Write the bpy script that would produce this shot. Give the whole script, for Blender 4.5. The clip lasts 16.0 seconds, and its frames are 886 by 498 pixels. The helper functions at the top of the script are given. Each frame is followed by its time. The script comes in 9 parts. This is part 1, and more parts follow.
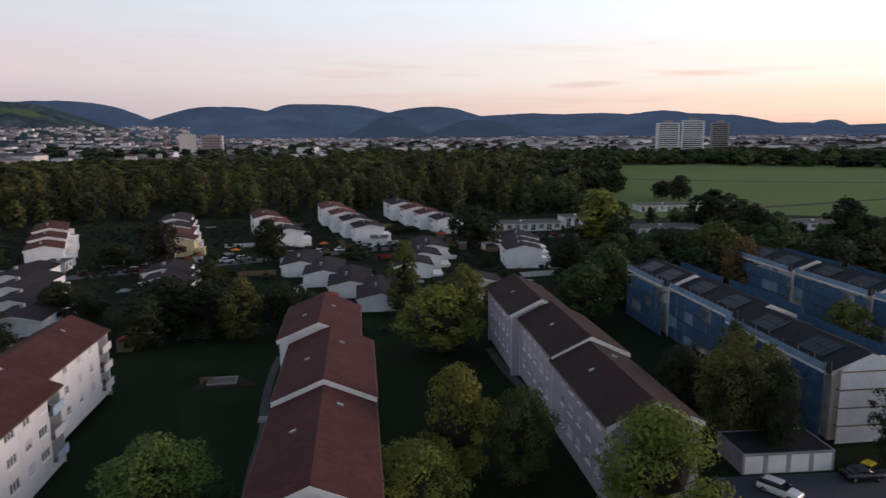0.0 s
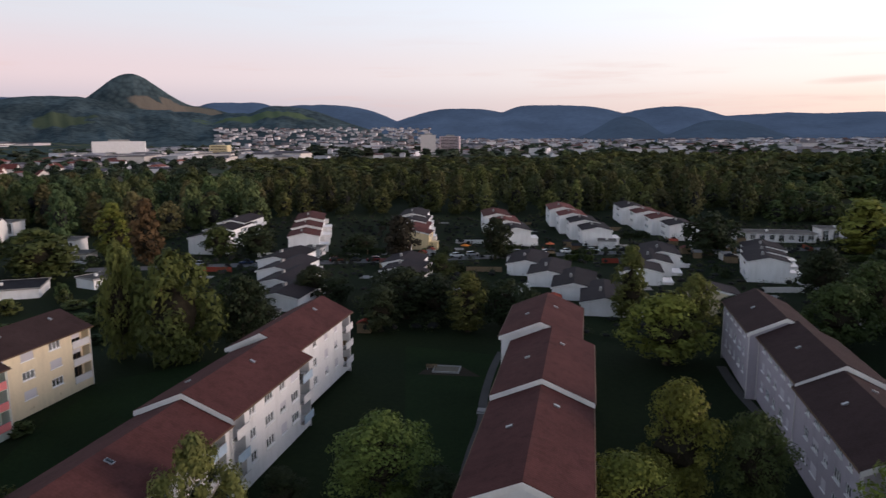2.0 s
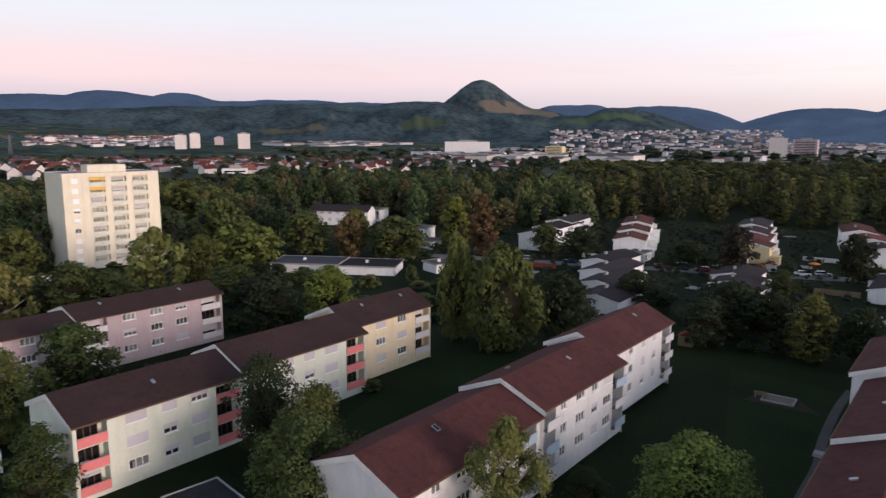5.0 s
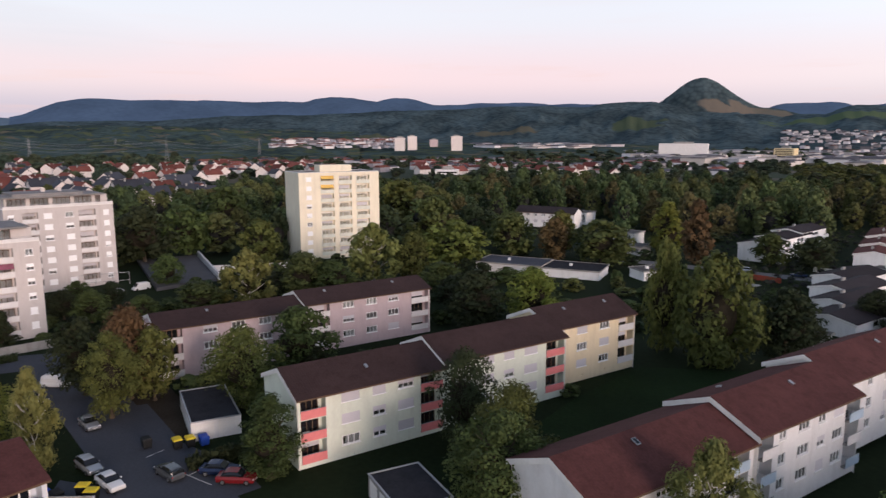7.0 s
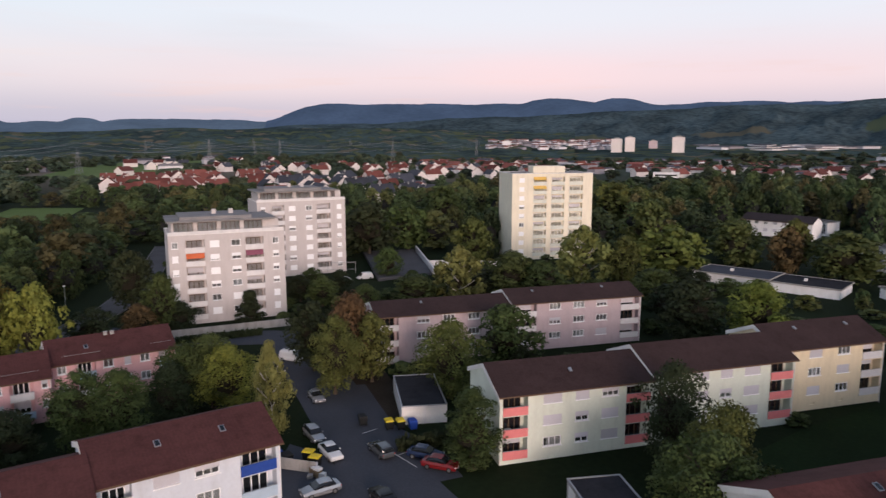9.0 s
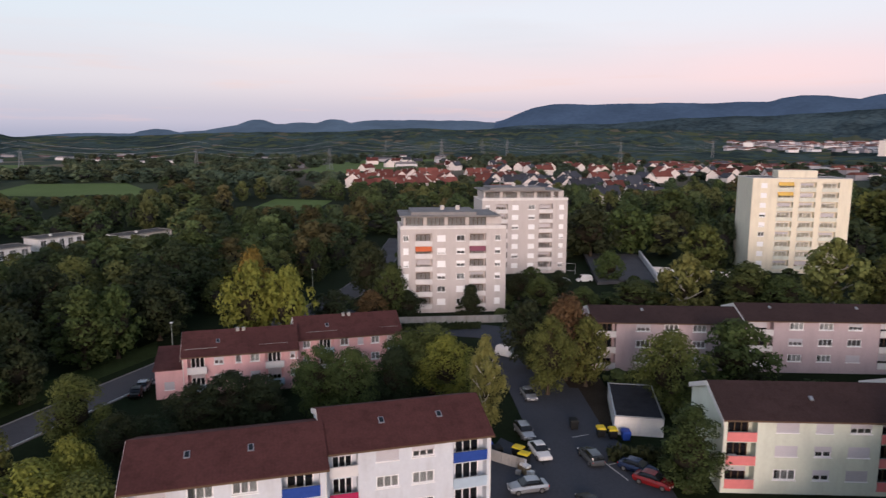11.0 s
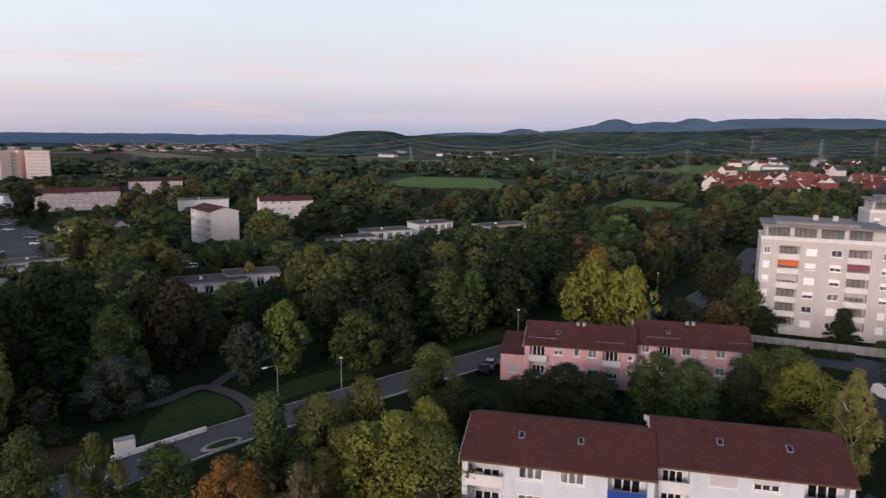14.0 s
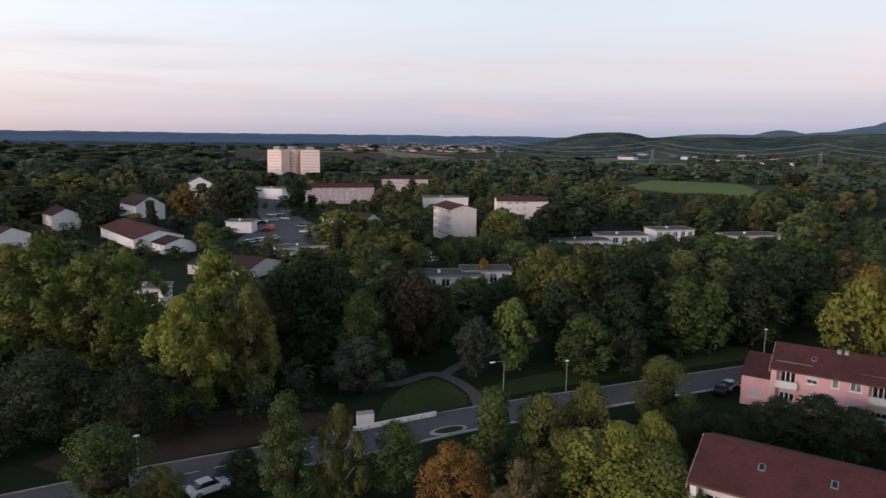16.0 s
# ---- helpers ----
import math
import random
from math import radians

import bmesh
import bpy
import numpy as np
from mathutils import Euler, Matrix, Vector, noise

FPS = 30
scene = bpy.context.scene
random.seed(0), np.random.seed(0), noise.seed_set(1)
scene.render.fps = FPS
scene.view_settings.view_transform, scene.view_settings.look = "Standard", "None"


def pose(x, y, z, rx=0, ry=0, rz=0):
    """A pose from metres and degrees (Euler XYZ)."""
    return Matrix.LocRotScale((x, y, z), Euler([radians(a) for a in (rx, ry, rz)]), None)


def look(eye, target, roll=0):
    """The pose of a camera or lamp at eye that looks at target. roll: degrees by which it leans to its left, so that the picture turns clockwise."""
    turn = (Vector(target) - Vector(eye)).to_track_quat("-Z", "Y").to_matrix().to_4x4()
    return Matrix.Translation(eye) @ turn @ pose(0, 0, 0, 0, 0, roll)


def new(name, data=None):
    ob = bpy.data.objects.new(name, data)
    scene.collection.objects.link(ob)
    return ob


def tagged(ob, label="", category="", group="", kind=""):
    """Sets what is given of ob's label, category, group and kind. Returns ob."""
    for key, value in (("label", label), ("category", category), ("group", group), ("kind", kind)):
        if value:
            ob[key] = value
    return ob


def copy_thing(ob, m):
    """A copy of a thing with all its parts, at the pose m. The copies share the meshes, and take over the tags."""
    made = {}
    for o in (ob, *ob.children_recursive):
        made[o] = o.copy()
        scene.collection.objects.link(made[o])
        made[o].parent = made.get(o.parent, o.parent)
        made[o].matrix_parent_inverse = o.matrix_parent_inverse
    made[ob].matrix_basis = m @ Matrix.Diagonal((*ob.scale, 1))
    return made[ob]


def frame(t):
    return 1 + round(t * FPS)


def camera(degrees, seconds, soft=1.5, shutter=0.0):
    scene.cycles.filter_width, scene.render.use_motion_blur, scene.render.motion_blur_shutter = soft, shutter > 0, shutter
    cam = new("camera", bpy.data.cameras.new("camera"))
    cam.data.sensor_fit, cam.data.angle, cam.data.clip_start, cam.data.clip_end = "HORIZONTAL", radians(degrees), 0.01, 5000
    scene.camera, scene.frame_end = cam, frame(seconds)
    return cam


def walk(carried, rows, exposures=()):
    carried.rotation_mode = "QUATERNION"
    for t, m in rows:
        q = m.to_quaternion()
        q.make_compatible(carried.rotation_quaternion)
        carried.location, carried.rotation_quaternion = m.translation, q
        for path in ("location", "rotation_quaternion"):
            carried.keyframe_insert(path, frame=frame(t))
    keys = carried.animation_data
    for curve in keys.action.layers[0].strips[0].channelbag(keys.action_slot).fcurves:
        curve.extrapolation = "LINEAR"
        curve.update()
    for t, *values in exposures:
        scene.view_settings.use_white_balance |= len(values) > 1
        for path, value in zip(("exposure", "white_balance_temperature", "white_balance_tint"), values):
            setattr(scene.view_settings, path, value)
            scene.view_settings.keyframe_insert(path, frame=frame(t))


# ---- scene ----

# ---------------------------------------------------------------- camera
PATH = [
    (0.0, pose(0, 0, 38, 80.41, 0.36, -0.00)),
    (0.5, pose(0, 0, 38, 80.45, 0.37, 5.12)),
    (1.0, pose(0, 0, 38, 80.48, 0.31, 9.75)),
    (1.5, pose(0, 0, 38, 80.52, 0.26, 14.35)),
    (2.0, pose(0, 0, 38, 80.58, 0.24, 18.98)),
    (2.5, pose(0, 0, 38, 80.63, 0.17, 23.62)),
    (3.0, pose(0, 0, 38, 80.67, 0.17, 28.21)),
    (3.5, pose(0, 0, 38, 80.72, 0.14, 32.82)),
    (4.0, pose(0, 0, 38, 80.74, 0.01, 37.29)),
    (6.5, pose(0, 0, 38, 80.83, -0.06, 58.87)),
    (7.0, pose(0, 0, 38, 80.89, 0.03, 63.15)),
    (7.5, pose(0, 0, 38, 80.90, -0.00, 67.46)),
    (8.0, pose(0, 0, 38, 80.92, 0.02, 71.75)),
    (8.5, pose(0, 0, 38, 80.96, -0.00, 76.19)),
    (9.0, pose(0, 0, 38, 81.00, 0.03, 80.76)),
    (11.5, pose(0, 0, 38, 80.97, -0.34, 103.92)),
    (12.0, pose(0, 0, 38, 80.93, -0.44, 108.56)),
    (12.5, pose(0, 0, 38, 80.89, -0.48, 113.23)),
    (13.0, pose(0, 0, 38, 80.86, -0.51, 117.99)),
    (13.5, pose(0, 0, 38, 80.83, -0.56, 122.98)),
    (14.0, pose(0, 0, 38, 80.78, -0.55, 128.04)),
    (14.5, pose(0, 0, 38, 80.77, -0.68, 133.06)),
    (15.0, pose(0, 0, 38, 80.75, -0.64, 137.99)),
    (15.5, pose(0, 0, 38, 80.73, -0.65, 142.90)),
    (16.0, pose(0, 0, 38, 80.71, -0.69, 147.55)),
]
cam = camera(65.73, 16.0, soft=1.4, shutter=0.3)
walk(cam, PATH, [(0.0, -0.32), (1.5, -0.20), (3.5, -0.01), (6.5, 0.06), (9.0, 0.0), (16.0, -0.02)])

# ---------------------------------------------------------------- sky and light
SUN_AZ, SUN_EL = -82.0, 11.0          # the afterglow: degrees left of +y, and above the horizon


def to_dir(az, el=0.0):
    a, e = radians(az), radians(el)
    return Vector((-math.sin(a) * math.cos(e), math.cos(a) * math.cos(e), math.sin(e)))


world = bpy.data.worlds.new("evening_sky")
scene.world = world
world.use_nodes = True
wn, wl = world.node_tree.nodes, world.node_tree.links
wn.clear()


def wnode(kind, **kw):
    n = wn.new(kind)
    for k, v in kw.items():
        if k == "operation":
            n.operation = v
        elif k == "blend":
            n.data_type, n.blend_type = "RGBA", v
        elif k == "at":
            for i, x in v.items():
                n.inputs[i].default_value = x
    return n


def wmath(op, a, b=None, c=None):
    n = wnode("ShaderNodeMath", operation=op)
    for i, x in enumerate((a, b, c)):
        if x is None:
            continue
        if isinstance(x, (int, float)):
            n.inputs[i].default_value = x
        else:
            wl.new(x, n.inputs[i])
    return n.outputs[0]


def wramp(fac, stops):
    n = wn.new("ShaderNodeValToRGB")
    n.color_ramp.interpolation = "EASE"
    el = n.color_ramp.elements
    while len(el) < len(stops):
        el.new(0.5)
    for e, (p, col) in zip(el, stops):
        e.position, e.color = p, (*col, 1)
    wl.new(fac, n.inputs[0])
    return n.outputs[0]


def wmix(fac, a, b, kind="MIX"):
    n = wnode("ShaderNodeMix", blend=kind)
    if isinstance(fac, (int, float)):
        n.inputs[0].default_value = fac
    else:
        wl.new(fac, n.inputs[0])
    for i, x in ((6, a), (7, b)):
        if isinstance(x, tuple):
            n.inputs[i].default_value = (*x, 1)
        else:
            wl.new(x, n.inputs[i])
    return n.outputs[2]


tc = wn.new("ShaderNodeTexCoord")
sep = wn.new("ShaderNodeSeparateXYZ")
wl.new(tc.outputs["Generated"], sep.inputs[0])
sx, sy, sz = sep.outputs
flat = wmath("SQRT", wmath("ADD", wmath("MULTIPLY", sx, sx), wmath("ADD", wmath("MULTIPLY", sy, sy), 1e-6)))
sd = to_dir(SUN_AZ)
toward = wmath("DIVIDE", wmath("ADD", wmath("MULTIPLY", sx, sd.x), wmath("MULTIPLY", sy, sd.y)), flat)
west = wmath("POWER", wmath("MINIMUM", wmath("MAXIMUM", wmath("DIVIDE", wmath("ADD", toward, 0.764), 1.586), 0.0), 1.0), 1.35)
el_n = wmath("MULTIPLY", sz, 1.0)
ramp_w = wramp(el_n, [(0.0, (1.35, 0.85, 0.62)), (0.035, (1.5, 1.08, 0.84)), (0.08, (1.5, 1.32, 1.20)), (0.17, (1.45, 1.46, 1.58)), (0.42, (0.62, 0.69, 0.83)), (0.62, (0.27, 0.33, 0.46)), (1.0, (0.13, 0.17, 0.28))])
ramp_e = wramp(el_n, [(0.0, (0.42, 0.45, 0.60)), (0.03, (0.54, 0.55, 0.70)), (0.085, (0.69, 0.69, 0.80)), (0.17, (0.71, 0.78, 0.89)), (0.40, (0.56, 0.63, 0.77)), (0.62, (0.27, 0.33, 0.46)), (1.0, (0.13, 0.17, 0.28))])
rose_dir = to_dir(66.0)
rose = wmath("DIVIDE", wmath("ADD", wmath("MULTIPLY", sx, rose_dir.x), wmath("MULTIPLY", sy, rose_dir.y)), flat)
rose = wmath("POWER", wmath("MAXIMUM", rose, 0.0), 2.5)
ramp_r = wramp(el_n, [(0.0, (0.44, 0.45, 0.60)), (0.03, (0.58, 0.54, 0.68)), (0.085, (0.88, 0.69, 0.77)), (0.17, (0.80, 0.80, 0.90)), (0.40, (0.56, 0.63, 0.77)), (0.62, (0.27, 0.33, 0.46)), (1.0, (0.13, 0.17, 0.28))])
sky_col = wmix(west, wmix(rose, ramp_e, ramp_r), ramp_w)
# thin streaks of cloud, low over the glow
mp = wn.new("ShaderNodeMapping")
mp.inputs["Scale"].default_value = (2.6, 2.6, 34.0)
wl.new(tc.outputs["Generated"], mp.inputs[0])
nz = wnode("ShaderNodeTexNoise", at={2: 1.6, 3: 5.0, 4: 0.55})
wl.new(mp.outputs[0], nz.inputs[0])
streak = wramp(nz.outputs[0], [(0.0, (0, 0, 0)), (0.52, (0, 0, 0)), (0.70, (1, 1, 1)), (1.0, (1, 1, 1))])
low = wramp(el_n, [(0.0, (0, 0, 0)), (0.03, (0.6, 0.6, 0.6)), (0.085, (0.6, 0.6, 0.6)), (0.14, (0.12, 0.12, 0.12)), (1.0, (0, 0, 0))])
cloud = wmath("MULTIPLY", wmath("MULTIPLY", streak, low), 0.55)
sky_col = wmix(cloud, sky_col, (0.86, 0.60, 0.60))
# single drifting streaks: bearing, elevation, half length and half height in radians, tilt, density, colour
for az_, el_, hl, hh, tilt, dense, tone in ((-11.4, 3.75, 0.060, 0.0055, -0.03, 0.55, (0.80, 0.52, 0.50)), (-9.0, 6.6, 0.11, 0.006, 0.05, 0.28, (0.98, 0.78, 0.76)), (-20.0, 4.4, 0.09, 0.005, 0.06, 0.35, (1.1, 0.74, 0.62)),
                                              (174.0, 6.6, 0.13, 0.012, -0.05, 0.30, (0.62, 0.64, 0.74)), (168.0, 5.2, 0.16, 0.009, -0.02, 0.22, (0.60, 0.62, 0.72)), (113.0, 6.5, 0.22, 0.028, 0.10, 0.30, (0.86, 0.80, 0.86)), (96.0, 5.0, 0.18, 0.035, 0.0, 0.30, (0.84, 0.70, 0.78)), (93.0, 7.6, 0.17, 0.036, 0.10, 0.40, (0.68, 0.69, 0.79)), (73.0, 5.4, 0.15, 0.032, 0.0, 0.40, (1.0, 0.70, 0.76))):
    d0 = to_dir(az_)
    u_ = wmath("ADD", wmath("MULTIPLY", sx, -d0.y), wmath("MULTIPLY", sy, d0.x))
    ahead = wmath("GREATER_THAN", wmath("ADD", wmath("MULTIPLY", sx, d0.x), wmath("MULTIPLY", sy, d0.y)), 0.0)
    v_ = wmath("SUBTRACT", wmath("SUBTRACT", sz, math.sin(radians(el_))), wmath("MULTIPLY", u_, tilt))
    e_ = wmath("ADD", wmath("POWER", wmath("ABSOLUTE", wmath("DIVIDE", u_, hl)), 2.0), wmath("POWER", wmath("ABSOLUTE", wmath("DIVIDE", v_, hh)), 2.0))
    k_ = wmath("MAXIMUM", wmath("SUBTRACT", 1.0, e_), 0.0)
    k_ = wmath("MULTIPLY", wmath("MULTIPLY", wmath("MULTIPLY", k_, ahead), dense), wmath("ADD", wmath("MULTIPLY", nz.outputs[0], 2.2), -0.3))
    sky_col = wmix(wmath("MINIMUM", wmath("MAXIMUM", k_, 0.0), 1.0), sky_col, tone)
nishita = wn.new("ShaderNodeTexSky")
nishita.sky_type, nishita.sun_disc = "NISHITA", False
nishita.sun_elevation, nishita.sun_rotation = radians(2.0), radians(-SUN_AZ)
nishita.altitude, nishita.dust_density = 400, 2.0
bg_a = wnode("ShaderNodeBackground", at={1: 0.97})
bg_b = wnode("ShaderNodeBackground", at={1: 0.05})
wl.new(sky_col, bg_a.inputs[0])
wl.new(nishita.outputs[0], bg_b.inputs[0])
both = wn.new("ShaderNodeAddShader")
wl.new(bg_a.outputs[0], both.inputs[0])
wl.new(bg_b.outputs[0], both.inputs[1])
wout = wn.new("ShaderNodeOutputWorld")
wl.new(both.outputs[0], wout.inputs[0])

sun = new("sun", bpy.data.lights.new("sun", "SUN"))
sun.data.energy, sun.data.angle, sun.data.color = 2.2, radians(20), (1.0, 0.77, 0.68)
sun.matrix_basis = look(to_dir(SUN_AZ, SUN_EL) * 100, (0, 0, 0))


# ---------------------------------------------------------------- materials
def material(name, base, rough=0.85, metal=0.0, large=(0.4, 0.12), fine=(6.0, 0.10), rand=0.0, island=0.0, spec=0.1,
             bump=0.0, bump_scale=20.0, rows=0.0, trans=0.0, leaf=0.0, hue=0.0, attr="", emit=0.0, emit_col=None, stain=0.0, alpha=1.0):
    """A procedural surface: base colour varied at two scales (size per metre, amount), by object and by piece."""
    m = bpy.data.materials.new(name)
    m.use_nodes = True
    nt = m.node_tree
    nodes, links = nt.nodes, nt.links
    p = nodes["Principled BSDF"]
    p.inputs["Roughness"].default_value, p.inputs["Metallic"].default_value = rough, metal
    p.inputs["Specular IOR Level"].default_value = spec
    p.inputs["Transmission Weight"].default_value = trans
    p.inputs["Alpha"].default_value = alpha
    coord = nodes.new("ShaderNodeTexCoord").outputs["Object"]

    def mth(op, a, b):
        n = nodes.new("ShaderNodeMath")
        n.operation = op
        for i, x in enumerate((a, b)):
            if isinstance(x, (int, float)):
                n.inputs[i].default_value = x
            else:
                links.new(x, n.inputs[i])
        return n.outputs[0]

    value = None

    def vary(src, amount):
        nonlocal value
        v = mth("MULTIPLY", mth("SUBTRACT", src, 0.5), 2 * amount)
        value = mth("ADD", v, 1.0) if value is None else mth("ADD", value, v)

    for scale, amount in (large, fine):
        if amount:
            n = nodes.new("ShaderNodeTexNoise")
            n.inputs["Scale"].default_value, n.inputs["Detail"].default_value = scale, 4
            links.new(coord, n.inputs[0])
            vary(n.outputs[0], amount * 1.6)
    if rand:
        vary(nodes.new("ShaderNodeObjectInfo").outputs["Random"], rand)
    if island:
        vary(nodes.new("ShaderNodeNewGeometry").outputs["Random Per Island"], island)
    h = nodes.new("ShaderNodeHueSaturation")
    h.inputs["Color"].default_value = (*base, 1)
    if value is not None:
        links.new(value, h.inputs["Value"])
    if hue:
        r = nodes.new("ShaderNodeObjectInfo").outputs["Random"]
        links.new(mth("ADD", mth("MULTIPLY", mth("SUBTRACT", mth("FRACT", mth("MULTIPLY", r, 7.31), 0), 0.5), hue), 0.5), h.inputs["Hue"])
    col = h.outputs[0]
    if attr:
        a = nodes.new("ShaderNodeAttribute")
        a.attribute_name = attr
        mx = nodes.new("ShaderNodeMix")
        mx.data_type, mx.blend_type = "RGBA", "MULTIPLY"
        mx.inputs[0].default_value = 1.0
        links.new(col, mx.inputs[6])
        links.new(a.outputs["Color"], mx.inputs[7])
        col = mx.outputs[2]
    if stain:
        n = nodes.new("ShaderNodeTexNoise")
        n.inputs["Scale"].default_value, n.inputs["Detail"].default_value = 0.9, 6
        mpp = nodes.new("ShaderNodeMapping")
        mpp.inputs["Scale"].default_value = (1.0, 1.0, 0.22)
        links.new(coord, mpp.inputs[0])
        links.new(mpp.outputs[0], n.inputs[0])
        mx = nodes.new("ShaderNodeMix")
        mx.data_type, mx.blend_type = "RGBA", "MULTIPLY"
        f = mth("MULTIPLY", mth("MAXIMUM", mth("SUBTRACT", n.outputs[0], 0.48), 0.0), 5.0 * stain)
        links.new(mth("MINIMUM", f, 1.0), mx.inputs[0])
        links.new(col, mx.inputs[6])
        mx.inputs[7].default_value = (0.62, 0.60, 0.57, 1)
        col = mx.outputs[2]
    links.new(col, p.inputs["Base Color"])
    height = None
    if bump:
        n = nodes.new("ShaderNodeTexNoise")
        n.inputs["Scale"].default_value, n.inputs["Detail"].default_value = bump_scale, 3
        links.new(coord, n.inputs[0])
        height = n.outputs[0]
    if rows:
        w = nodes.new("ShaderNodeTexWave")
        w.wave_type, w.bands_direction, w.wave_profile = "BANDS", "X", "SAW"
        w.inputs["Scale"].default_value, w.inputs["Distortion"].default_value = rows, 0.4
        links.new(coord, w.inputs[0])
        w2 = nodes.new("ShaderNodeTexWave")
        w2.wave_type, w2.bands_direction = "BANDS", "Y"
        w2.inputs["Scale"].default_value = rows
        links.new(coord, w2.inputs[0])
        height = mth("ADD", w.outputs["Fac"], mth("MULTIPLY", w2.outputs["Fac"], 0.4))
    if height is not None:
        b = nodes.new("ShaderNodeBump")
        b.inputs["Strength"].default_value, b.inputs["Distance"].default_value = (bump or 0.5), 0.04
        links.new(height, b.inputs["Height"])
        links.new(b.outputs[0], p.inputs["Normal"])
    if leaf:
        t = nodes.new("ShaderNodeBsdfTranslucent")
        links.new(col, t.inputs[0])
        ms = nodes.new("ShaderNodeMixShader")
        ms.inputs[0].default_value = leaf
        links.new(p.outputs[0], ms.inputs[1])
        links.new(t.outputs[0], ms.inputs[2])
        links.new(ms.outputs[0], nodes["Material Output"].inputs[0])
    if emit:
        p.inputs["Emission Color"].default_value = (*(emit_col or base), 1)
        p.inputs["Emission Strength"].default_value = emit
    return m


